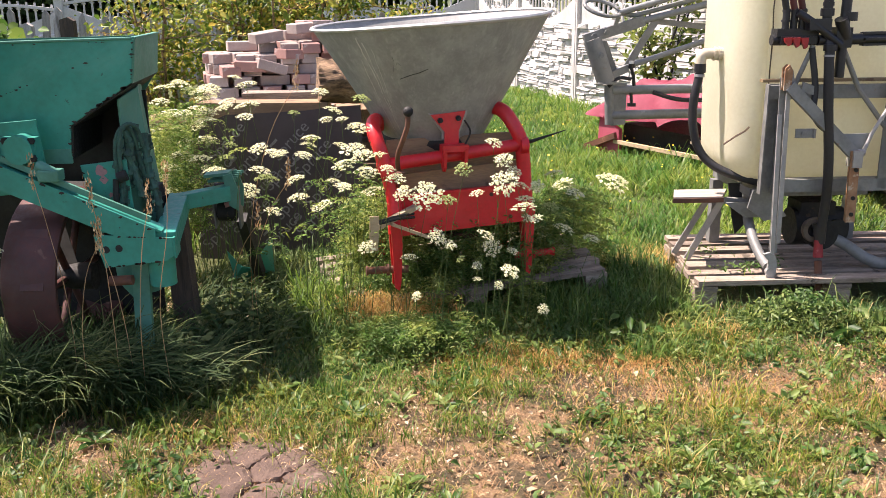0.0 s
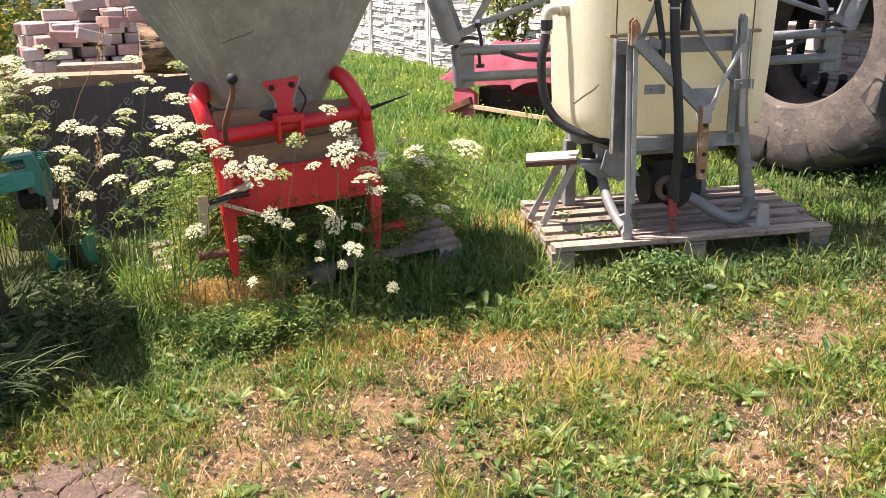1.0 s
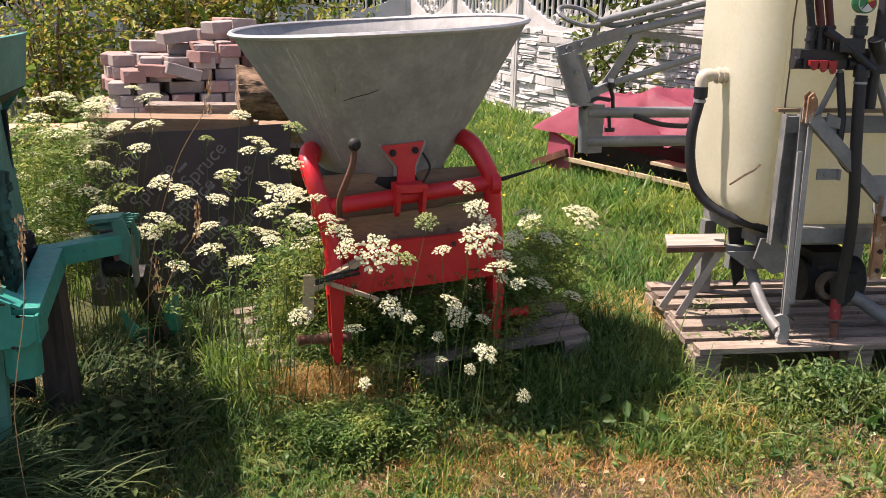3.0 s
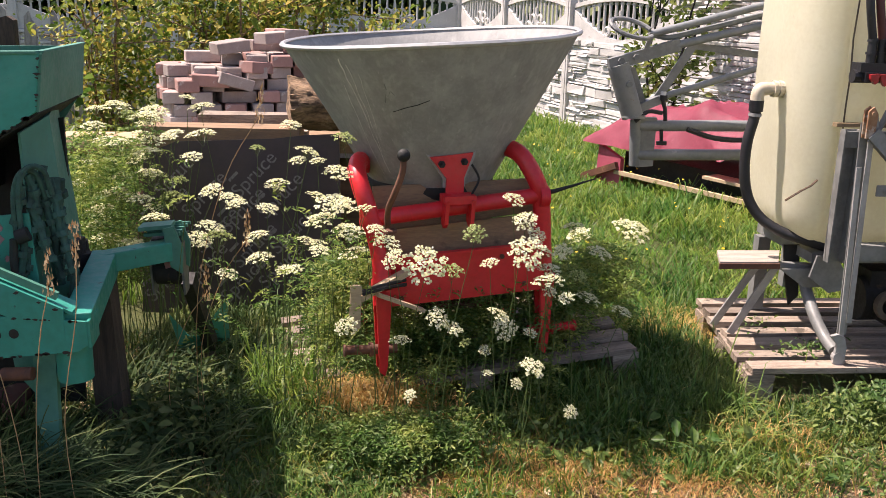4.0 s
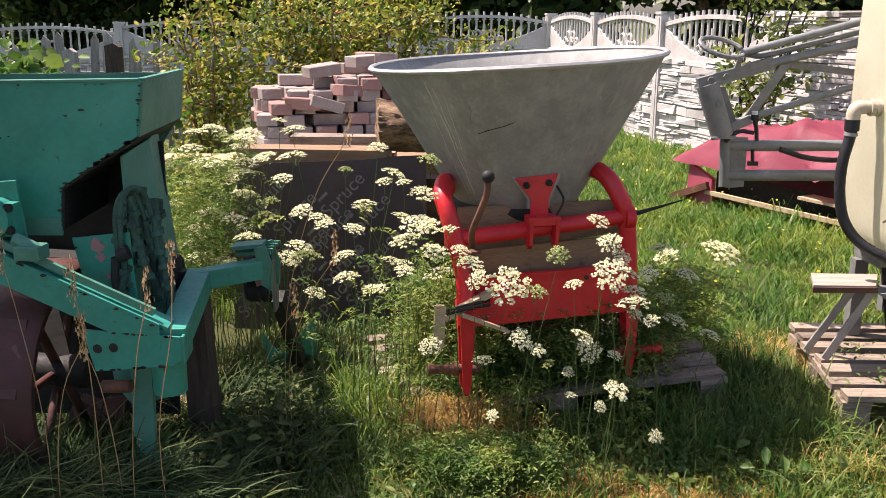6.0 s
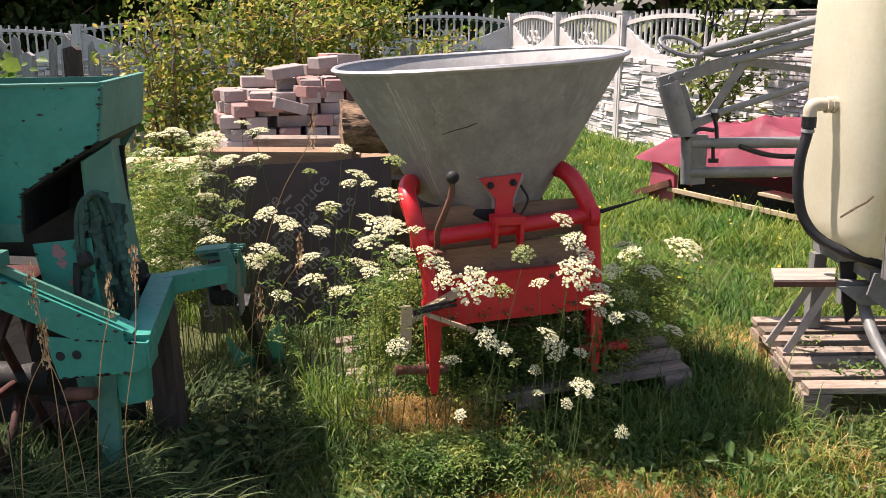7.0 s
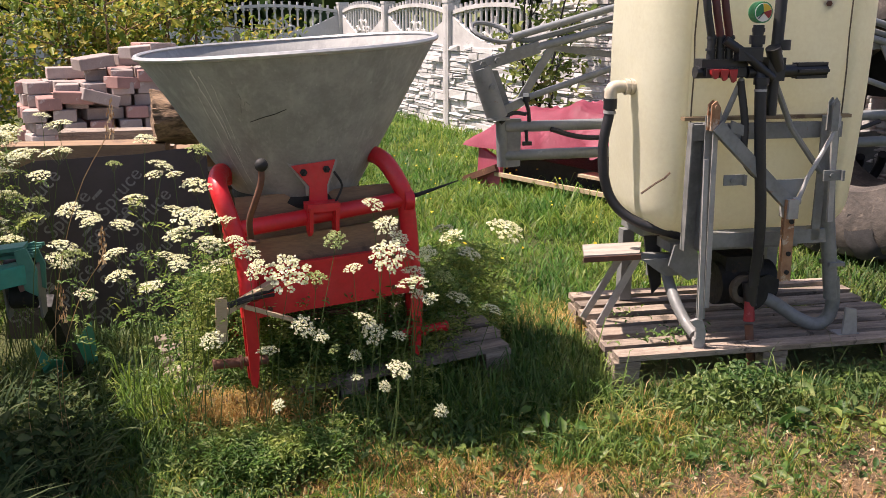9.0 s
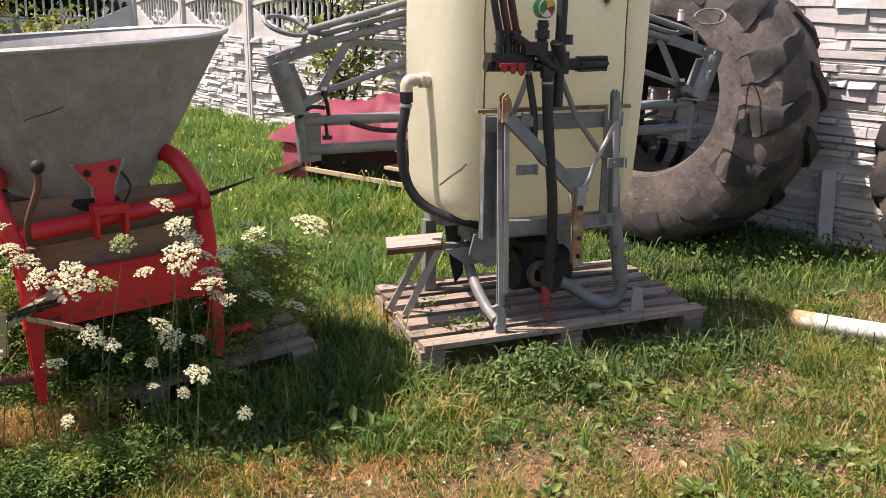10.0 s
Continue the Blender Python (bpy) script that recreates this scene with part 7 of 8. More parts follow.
def arching(name, x, y, length, mat, label, width=0.006, z=0.0):
    """Long blades that rise and bow over, a strip of six pieces each."""
    n, k = len(x), 6
    phi = RNG.uniform(0, 2 * np.pi, n)
    d = np.stack([np.cos(phi), np.sin(phi)], 1)
    e = np.stack([-np.sin(phi), np.cos(phi)], 1)
    out, up = length * RNG.uniform(0.45, 0.95, n), length * RNG.uniform(0.55, 0.9, n)
    drop = RNG.uniform(0.5, 1.0, n)
    v = np.zeros((n, 2 * k + 1, 3))
    for i in range(k + 1):
        s = i / k
        c = np.stack([x, y], 1) + d * (out * s ** 1.5)[:, None]
        h = z + up * (1.75 * s - 0.55 * s - drop * 0.75 * s ** 2.6)
        w = (width / 2) * (1 - 0.85 * s ** 1.5) * RNG.uniform(0.8, 1.1, n)
        if i == k:
            v[:, 2 * k, :2], v[:, 2 * k, 2] = c, h
        else:
            v[:, 2 * i, :2], v[:, 2 * i + 1, :2] = c - e * w[:, None], c + e * w[:, None]
            v[:, 2 * i, 2], v[:, 2 * i + 1, 2] = h, h + 0.0015
    o = (np.arange(n) * (2 * k + 1))[:, None]
    loops = np.concatenate([o + np.array([[2 * i, 2 * i + 1, 2 * i + 3, 2 * i + 2]]) for i in range(k - 1)] + [o + np.array([[2 * k - 2, 2 * k - 1, 2 * k]])], 1)
    ob = link_mesh(name, raw_mesh(name, v.reshape(-1, 3), loops, np.tile([4] * (k - 1) + [3], n)), mat, smooth=True)
    return tagged(ob, label, "grass", kind="stuff")


def long_grass():
    def near(x, y, cx, cy, rx, ry):
        return np.exp(-(((x - cx) / rx) ** 2 + ((y - cy) / ry) ** 2))
    # dark lush grass between and beside the pallets
    x, y = scatter(30000, 0.50, 1.75, 3.72, 5.3, lambda x, y: np.clip(near(x, y, 1.10, 4.40, 0.36, 0.66) * 1.3, 0, 1))
    n = len(x)
    blades("long_grass", x, y, (RNG.gamma(7, 0.013, n) + 0.025) * np.where(x < 0.95, 0.6, 1.0) * np.where(y < 4.1, 0.7, 1.0) * np.where(inside(x, y, SY, (-0.10, -0.5), (0.5, 0.05)), 0.4, 1.0), RNG.uniform(0.004, 0.008, n), RNG.uniform(0.2, 0.95, n), G_LUSH, "lush long grass between the two pallets", "grass")
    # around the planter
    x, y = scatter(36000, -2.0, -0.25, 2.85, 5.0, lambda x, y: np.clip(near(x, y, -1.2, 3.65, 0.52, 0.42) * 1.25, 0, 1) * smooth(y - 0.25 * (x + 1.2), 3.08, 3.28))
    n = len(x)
    blades("long_grass", x, y, RNG.gamma(6, 0.026, n) * np.clip(near(x, y, -1.05, 3.5, 0.6, 0.4) + 0.2, 0, 1.1) + 0.04, RNG.uniform(0.003, 0.007, n), RNG.uniform(0.55, 1.0, n), G_SHADE, "tall drooping grass round the green planter", "grass", bend=0.7)
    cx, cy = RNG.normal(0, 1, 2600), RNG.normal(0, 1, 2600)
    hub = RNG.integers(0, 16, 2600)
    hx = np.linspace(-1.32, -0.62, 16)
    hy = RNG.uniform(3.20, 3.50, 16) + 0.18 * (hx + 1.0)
    arching("arching_grass", hx[hub] + cx * 0.05, hy[hub] + cy * 0.04, RNG.uniform(0.18, 0.48, 2600) * np.where(hx[hub] > -0.85, 0.72, 1.0), G_SHADE, "long arching grass clumps before the green planter")
    # deep green here takes the place of shade cast by the planter
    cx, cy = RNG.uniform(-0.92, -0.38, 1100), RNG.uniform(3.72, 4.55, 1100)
    arching("arching_grass", cx, cy, RNG.uniform(0.12, 0.30, 1100), G_SHADE, "long grass coloured as in shade beside the planter", 0.007)
    cx, cy = RNG.normal(1.10, 0.20, 700), RNG.normal(4.18, 0.16, 700)
    ok = ~inside(cx, cy, SY, (-0.02, 0.0), (1.3, 0.8))
    ok &= ~inside(cx, cy, SY, (-0.06, -0.25), (0.3, 0.1))
    cx, cy = cx[ok], cy[ok]
    arching("arching_grass", cx, cy, RNG.uniform(0.10, 0.24, len(cx)), G_LUSH, "bowed long grass between the two pallets", 0.005)
    # between planter and spreader
    x, y = scatter(26000, -0.95, 0.05, 3.25, 5.3, lambda x, y: np.clip(0.25 + near(x, y, -0.5, 4.5, 0.5, 0.9), 0, 1) * np.where(inside(x, y, SP, (-0.30, -0.14), (0.6, 0.8)), 0.12, 1.0))
    n = len(x)
    blades("long_grass", x, y, (RNG.gamma(6, 0.012, n) * (0.5 + near(x, y, -0.3, 4.8, 0.4, 0.4)) + 0.018) * np.where(y < 4.6, 0.6, 0.9), RNG.uniform(0.003, 0.007, n), RNG.uniform(0.2, 0.95, n), G_TALL, "long grass between the machines", "grass")
    # meadow towards the fence
    x, y = scatter(72000, -0.3, 5.0, 4.9, 13.5, lambda x, y: np.clip(1.25 - (y - 4.9) * 0.075, 0.3, 1))
    n = len(x)
    blades("meadow_grass", x, y, (RNG.gamma(7, 0.018, n) + 0.02) * (0.55 + 0.7 * patchy(x, y, 2.0, 31)) * np.where(x > 2.3, 0.55, 1.0), RNG.uniform(0.004, 0.010, n) * (1 + 0.07 * (y - 5)), RNG.uniform(0.45, 1.0, n), G_MEADOW, "uncut bright meadow grass towards the fence", "grass", bend=0.65)
    x, y = scatter(22000, -4.5, -0.3, 5.2, 9.2)
    n = len(x)
    blades("meadow_grass", x, y, RNG.gamma(7, 0.03, n) + 0.05, RNG.uniform(0.006, 0.012, n), RNG.uniform(0.2, 0.9, n), G_MEADOW, "tall rough grass below the shrubs", "grass")
    x, y = scatter(6500, 2.3, 4.9, 4.7, 6.6)
    n = len(x)
    blades("long_grass", x, y, RNG.gamma(6, 0.011, n) + 0.02, RNG.uniform(0.004, 0.008, n), RNG.uniform(0.3, 1.0, n), G_TALL, "grass round the tractor tyres", "grass")
    # dry tufts by the pallets
    cx = np.concatenate([RNG.normal(0.01, 0.10, 2800), RNG.normal(1.17, 0.13, 2000), RNG.normal(1.20, 0.08, 350), RNG.normal(1.25, 0.12, 300)])
    cy = np.concatenate([RNG.normal(4.08, 0.07, 2800), RNG.normal(4.98, 0.12, 2000), RNG.normal(4.95, 0.08, 350), RNG.normal(3.98, 0.06, 300)])
    n = len(cx)
    blades("dry_tufts", cx, cy, RNG.uniform(0.02, 0.07, n), RNG.uniform(0.002, 0.004, n), RNG.uniform(0.6, 1.0, n), G_STRAW, "yellow dry grass tufts beside the pallets", "straw", z=np.where(cx < 0.5, RNG.uniform(0.02, 0.12, n), RNG.uniform(0, 0.06, n)))
    # orange withered grass at the pallet's corner
    cx, cy = RNG.normal(0.03, 0.11, 900), RNG.normal(4.06, 0.06, 900)
    blades("dry_tufts", cx, cy, RNG.uniform(0.02, 0.07, 900), RNG.uniform(0.0015, 0.0035, 900), RNG.uniform(0.6, 1.0, 900), G_RUSTY, "orange withered grass at the pallet corner", "straw", z=RNG.uniform(0.02, 0.11, 900))
    # russet grass in front of the spreader's pallet
    cx = np.concatenate([RNG.normal(0.22, 0.12, 1200), RNG.normal(0.55, 0.18, 2000), RNG.normal(0.98, 0.16, 1500), RNG.normal(1.2, 0.35, 1600)])
    cy = np.concatenate([RNG.normal(3.80, 0.07, 1200), RNG.normal(3.76, 0.07, 2000), RNG.normal(3.74, 0.07, 1500), RNG.normal(3.45, 0.16, 1600)])
    n = len(cx)
    blades("dry_tufts", cx, cy, RNG.uniform(0.015, 0.055, n), RNG.uniform(0.0015, 0.0032, n), RNG.uniform(0.6, 1.0, n), G_RUSTY, "russet withered grass in front of the spreader", "straw", z=RNG.uniform(-0.004, 0.008, n))
    # yellow flower specks in the meadow
    x, y = scatter(70, 0.4, 2.6, 5.6, 9.5)
    n = len(x)
    c = np.stack([x, y, RNG.uniform(0.10, 0.2, n)], 1)
    leaves_at("meadow_flowers", c, np.stack([RNG.normal(0, 0.3, n), RNG.normal(-0.6, 0.3, n), np.ones(n)], 1), RNG.uniform(0.012, 0.024, n), G_YELLOW, "tiny yellow flowers scattered in the meadow", "flowers", 0.9)


def weeds():
    """Broad-leaved clumps in front of the sprayer's pallet, and low leaves beside the planter."""
    def clump(n, cx, sx, cy, sy, zmax, size, label, mat=G_WEED):
        x = RNG.normal(cx, sx, n)
        y = RNG.normal(cy, sy, n)
        ok = ~inside(x, y, SY, (0.0, 0.0), (1.3, 0.8))
        x, y = x[ok], y[ok]
        k = len(x)
        z = RNG.uniform(0.01, 1, k) ** 1.3 * zmax * np.exp(-((x - cx) / (2 * sx)) ** 2)
        nr = np.stack([RNG.normal(0, 0.6, k), RNG.normal(-0.35, 0.6, k), np.ones(k) * 0.9], 1)
        leaves_at("broad_leaved_weeds", np.stack([x, y, z + 0.01], 1), nr, np.clip(RNG.gamma(7, size / 7, k), 0.01, size * 1.5), mat, label, "weeds", 0.5)
    clump(2200, 1.72, 0.13, 4.15, 0.06, 0.13, 0.022, "bushy green weeds in front of the pallet")
    clump(1800, 2.35, 0.26, 4.22, 0.07, 0.085, 0.023, "leafy weeds along the pallet edge")
    clump(1100, 1.90, 0.42, 3.88, 0.17, 0.03, 0.019, "low broad-leaved weeds in the lawn")
    clump(90, 1.9, 0.35, 4.08, 0.10, 0.07, 0.055, "scattered dock leaves before the pallet")
    clump(420, 1.14, 0.12, 4.00, 0.10, 0.05, 0.022, "dark leafy weeds at the pallet corner")
    clump(170, 0.95, 0.22, 4.08, 0.13, 0.10, 0.042, "dark dock leaves in the long grass")
    clump(1000, -0.62, 0.15, 3.85, 0.24, 0.18, 0.032, "nettle-like weeds beside the planter, coloured as in shade", G_SHADE)
    clump(800, 0.08, 0.12, 3.80, 0.07, 0.09, 0.016, "leafy weeds in front of the pallet")
    clump(700, 0.55, 0.25, 3.96, 0.09, 0.06, 0.022, "low weeds before the overgrown pallet")
    clump(1300, 3.75, 0.5, 5.45, 0.25, 0.13, 0.022, "weeds at the foot of the tyres")
    # sunlit grass beside the spreader's pallet
    x, y = RNG.uniform(-0.38, 0.12, 12500), RNG.uniform(3.25, 4.75, 12500)
    ok = ~inside(x, y, SP, (-0.28, -0.10), (1.0, 0.8)) & (RNG.random(12500) < np.where(y < 3.6, 0.5 * (x > -0.5), 1.0))
    ok &= np.exp(-(((x + 0.02) / 0.17) ** 2 + ((y - 4.06) / 0.11) ** 2)) < 0.4
    x, y = x[ok], y[ok]
    n = len(x)
    blades("long_grass", x, y, (RNG.gamma(6, 0.016, n) + 0.03) * np.where(y < 3.9, 0.4, 0.85), RNG.uniform(0.002, 0.0045, n), RNG.uniform(0.4, 1.0, n), G_LUSH, "fresh grass beside the overgrown pallet", "grass", bend=0.6)
    # grass and leaves growing over the ends of the spreader's pallet
    def over(n, u0, u1, v0, v1, h, mat, label):
        u, v = RNG.uniform(u0, u1, n), RNG.uniform(v0, v1, n)
        x = SP[0][0] * u + SP[0][1] * v + SP[0][3]
        y = SP[1][0] * u + SP[1][1] * v + SP[1][3]
        ok = ~inside(x, y, SY, (-0.04, -0.30), (1.3, 0.8))
        x, y = x[ok], y[ok]
        n = len(x)
        blades("long_grass", x, y, RNG.gamma(6, h / 6, n) + 0.03, RNG.uniform(0.003, 0.007, n), RNG.uniform(0.25, 1.0, n), mat, label, "grass", z=np.full(n, 0.02), bend=0.6)
    over(900, -0.40, -0.20, -0.14, 0.22, 0.13, G_MEADOW, "grass growing over the rotten pallet end")
    over(2300, 0.58, 1.36, -0.42, 0.02, 0.10, G_LUSH, "dark grass before the pallet corner")
    over(500, 0.06, 0.60, -0.26, -0.12, 0.03, G_MEADOW, "grass before the sunken pallet board")
    # blades among the weeds
    x = np.concatenate([RNG.normal(1.75, 0.2, 900), RNG.normal(2.4, 0.35, 900), RNG.normal(-0.05, 0.16, 700)])
    y = np.concatenate([RNG.normal(4.12, 0.08, 900), RNG.normal(4.18, 0.10, 900), RNG.normal(3.90, 0.10, 700)])
    ok = ~inside(x, y, SY, (0.0, 0.0), (1.3, 0.8))
    x, y = x[ok], y[ok]
    n = len(x)
    blades("long_grass", x, y, RNG.gamma(6, 0.017, n) + 0.02, RNG.uniform(0.003, 0.006, n), RNG.uniform(0.3, 1.0, n), G_TALL, "grass blades among the weeds by the pallets", "grass")
    x = np.concatenate([RNG.normal(0.22, 0.06, 60), RNG.normal(0.36, 0.05, 50), RNG.normal(0.20, 0.04, 30)])
    y = np.concatenate([RNG.normal(0.12, 0.03, 60), RNG.normal(0.18, 0.03, 50), RNG.normal(0.42, 0.04, 30)])
    p = [SY @ Vector((a, b, 0.16 + 0.03 * random.Random(i).random())) for i, (a, b) in enumerate(zip(x, y))]
    leaves_at("pallet_weeds", np.array([list(q) for q in p]), np.stack([RNG.normal(0, 0.5, 140), RNG.normal(0, 0.5, 140), np.ones(140)], 1), RNG.uniform(0.012, 0.030, 140), G_WEED, "small weeds growing through the pallet boards", "weeds", 0.45)


def feathery():
    """The carrot-leaf undergrowth round the spreader: fine, divided leaves on thin stalks."""
    c, nr, sz = [], [], []
    r = np.random.default_rng(4)
    for k in range(5600):
        zone = r.random()
        if zone < 0.07:        # before the pallet, low
            x = r.uniform(0.15, 0.95)
            y, top = 4.145 + 0.27 * x - r.uniform(0.05, 0.24), r.uniform(0.02, 0.07)
        elif zone < 0.14:      # thick growth before the machine's feet
            x = r.uniform(-0.12, 0.62)
            y = 4.13 + 0.27 * x - r.uniform(0.0, 0.14)
            top = 0.02 + (0.20 if 0.13 < x < 0.26 or x > 0.52 else 0.06) * r.random() ** 1.2
        elif zone < 0.26:      # a lit bush at the pallet's corner
            x, y, top = r.normal(0.10, 0.10), r.normal(3.83, 0.05), r.uniform(0.02, 0.13)
        elif zone < 0.32:      # over the pallet end
            x, y, top = r.uniform(-0.10, 0.06), r.uniform(4.24, 4.42), r.uniform(0.06, 0.20)
        elif zone < 0.36:      # among the flowers beside the spreader
            x, y, top = r.uniform(-0.22, 0.02), r.normal(4.55, 0.10), 0.10 + 0.42 * r.random() ** 1.3
        elif zone < 0.46:      # behind the planter
            x, y, top = r.normal(-1.08, 0.10), r.uniform(4.45, 5.0), r.uniform(0.25, 0.85)
        elif zone < 0.52:      # beside the right leg
            x, y, top = r.normal(0.82, 0.08), r.normal(4.80, 0.10), r.uniform(0.1, 0.45)
        elif zone < 0.985:     # growing through the pallet
            x = r.uniform(-0.22, 0.72)
            y, top = 4.20 + 0.27 * x + r.uniform(0.0, 0.2) + (r.uniform(0.15, 0.4) if x < 0 else 0), 0.10 + 0.34 * r.random() ** 1.5
        else:                  # on the flower stems
            px_, py_, pz_ = LEFT[int(r.integers(0, len(LEFT)))]
            x, y, top = px_ + r.normal(0, 0.03), py_ + r.normal(0, 0.03), pz_ * r.uniform(0.35, 0.92)
        phi, ln = r.uniform(0, 6.28), r.uniform(0.05, 0.13)
        m = int(r.integers(14, 24))
        s = np.linspace(0, 1, m)
        px = x + np.cos(phi) * ln * s
        py = y + np.sin(phi) * ln * s
        pz = top + 0.04 * s - 0.07 * s ** 2
        side = (np.arange(m) % 2 * 2 - 1) * (0.020 * (1 - 0.6 * s)) * r.uniform(0.6, 1.1, m)
        c.append(np.stack([px - np.sin(phi) * side, py + np.cos(phi) * side, np.maximum(pz, 0.01)], 1))
        nr.append(np.stack([r.normal(0, 0.5, m), r.normal(0, 0.5, m), np.ones(m)], 1))
        sz.append(r.uniform(0.009, 0.024, m))
    leaves_at("carrot_foliage", np.concatenate(c), np.concatenate(nr), np.concatenate(sz), G_FERN, "feathery wild carrot foliage round the spreader", "foliage", 0.34)


# ---- wild carrot in flower
def umbel_mesh(seed, mat):
    r = np.random.default_rng(seed)
    cs, ns, sz = [], [], []
    m = 26
    for k in range(m):
        rad = math.sqrt((k + 0.5) / m) * 0.9
        a = k * 2.39996 + r.uniform(-0.2, 0.2)
        ox, oy = rad * math.cos(a), rad * math.sin(a)
        oz = 0.42 * (1 - rad * rad) + r.uniform(-0.04, 0.04)
        q = int(r.integers(11, 17))
        for j in range(q):
            rr = math.sqrt(r.random()) * 0.17
            b = r.uniform(0, 6.28)
            cs.append((ox + rr * math.cos(b), oy + rr * math.sin(b), oz + 0.06 * (1 - (rr / 0.17) ** 2) + r.uniform(-0.02, 0.02)))
            ns.append((r.normal(0, 0.35) + ox * 0.4, r.normal(0, 0.35) + oy * 0.4, 1))
            sz.append(r.uniform(0.09, 0.15))
    c, nn, s = np.array(cs), np.array(ns), np.array(sz)
    n = len(c)
    nn /= np.linalg.norm(nn, axis=1, keepdims=True)
    a = r.normal(size=(n, 3))
    t = a - nn * (a * nn).sum(1, keepdims=True)
    t /= np.linalg.norm(t, axis=1, keepdims=True)
    b = np.cross(nn, t)
    v = np.zeros((n, 5, 3))
    for i in range(5):
        ang = i * 2 * math.pi / 5
        v[:, i] = c + (t * math.cos(ang) + b * math.sin(ang)) * (s / 2)[:, None]
    me = raw_mesh("umbel", v.reshape(-1, 3), np.arange(n * 5), np.full(n, 5))
    me.materials.append(mat)
    return me, [(k_rad * math.cos(k_a), k_rad * math.sin(k_a)) for k_rad, k_a in ((math.sqrt((k + 0.5) / m) * 0.9, k * 2.39996) for k in range(m))]


UMBELS = [umbel_mesh(s, G_UMBEL) for s in range(6)] + [umbel_mesh(9, G_UMBELG)]


def ray_mesh(rays):
    bm = bm_new()
    for x, y in rays:
        a, b, w = Vector((0, 0, -0.55)), Vector((x, y, 0.42 * (1 - x * x - y * y))), Vector((-y, x, 0)).normalized() * 0.018
        vs = [bm.verts.new(a), bm.verts.new(b + w), bm.verts.new(b - w)]
        bm.faces.new(vs)
    me = bpy.data.meshes.new("rays")
    bm.to_mesh(me)
    bm.free()
    me.materials.append(G_STEM)
    return me


RAYS = ray_mesh(UMBELS[0][1])


def carrot(x, y, z, r, k, rng, root=None, nod=(-8, 30), sway=22):
    """One flowering stalk: stem, head of florets and its rays."""
    rx, ry = root or (x + rng.uniform(-0.10, 0.10), y + rng.uniform(-0.02, 0.14))
    t = empty_thing("wild_carrot", (rx, ry, 0.0), "wild carrot with flat white flower head on thin stem" if k < 6 else "wild carrot with young greenish flower head", "flower", group="wild carrots")
    bm = bm_new()
    top = Vector((x - rx, y - ry, z - r * 0.5))
    mid = Vector(((x - rx) * 0.25 + rng.uniform(-0.05, 0.05), (y - ry) * 0.25, z * 0.55))
    tube(bm, [(0, 0, -0.01), mid, top], 0.0018, 5, smooth=4, r_end=0.0009)
    part("stem", bm, G_STEM, t)
    tilt = Matrix.Rotation(radians(rng.uniform(*nod)), 4, "X") @ Matrix.Rotation(radians(rng.uniform(-sway, sway)), 4, "Y") @ Matrix.Rotation(rng.uniform(0, 6.28), 4, "Z")
    m = Matrix.Translation((x - rx, y - ry, z)) @ tilt @ Matrix.Diagonal((r, r, r * (1.0 if k < 6 else 1.5), 1))
    u = new("flower_head", UMBELS[k][0])
    u.parent = t
    u.matrix_basis = m
    s = new("flower_stalk", RAYS)
    s.parent = t
    s.matrix_basis = m
    return t


FRONT = [(0.17, 3.86, 0.61), (-0.06, 3.9, 0.4), (0.26, 3.8, 0.44), (0.39, 3.9, 0.45), (0.36, 3.87, 0.62), (0.46, 3.81, 0.67), (0.54, 3.92, 0.55), (0.06, 3.84, 0.68),
         (0.03, 3.83, 0.72), (0.08, 3.92, 0.61), (0.31, 3.81, 0.72), (0.42, 3.87, 0.81), (0.46, 3.9, 0.74), (0.21, 3.8, 0.47), (0.1, 3.9, 0.36), (0.25, 3.86, 0.59),
         (0.53, 4.0, 0.62), (0.55, 4.02, 0.56), (0.50, 3.98, 0.68), (0.56, 4.05, 0.48), (0.60, 4.1, 0.60), (0.66, 4.15, 0.5), (0.5, 4.0, 0.36), (0.3, 3.95, 0.34), (0.42, 3.98, 0.38), (0.36, 4.0, 0.30), (0.48, 3.69, 0.37), (0.61, 3.8, 0.19), (0.14, 3.71, 0.27), (0.44, 3.72, 0.31), (0.36, 3.79, 0.31), (0.58, 3.81, 0.54)]
LEFT = [(-0.35, 4.02, 0.64), (-0.31, 4.16, 0.78), (-0.4, 3.98, 0.75), (-0.29, 3.89, 0.76), (-0.36, 4.09, 0.55), (-0.26, 4.13, 0.97), (-0.07, 3.92, 0.96), (-0.18, 3.93, 0.92),
        (-0.24, 4.14, 0.86), (-0.17, 4.08, 0.87), (-0.1, 3.88, 0.78), (-0.15, 4.0, 0.7), (-0.1, 4.16, 0.71), (-0.2, 4.0, 0.64), (-0.14, 3.88, 0.64), (-0.06, 4.07, 0.58),
        (-0.29, 4.14, 0.5), (-0.45, 3.94, 0.65), (-0.51, 3.92, 0.9), (-0.63, 4.13, 0.93), (-0.11, 4.09, 0.83), (-0.46, 3.89, 0.7), (-0.16, 3.98, 0.78), (-0.22, 3.92, 0.57), (-0.06, 3.95, 0.68), (-0.18, 4.1, 0.60), (-0.02, 4.0, 0.74)]


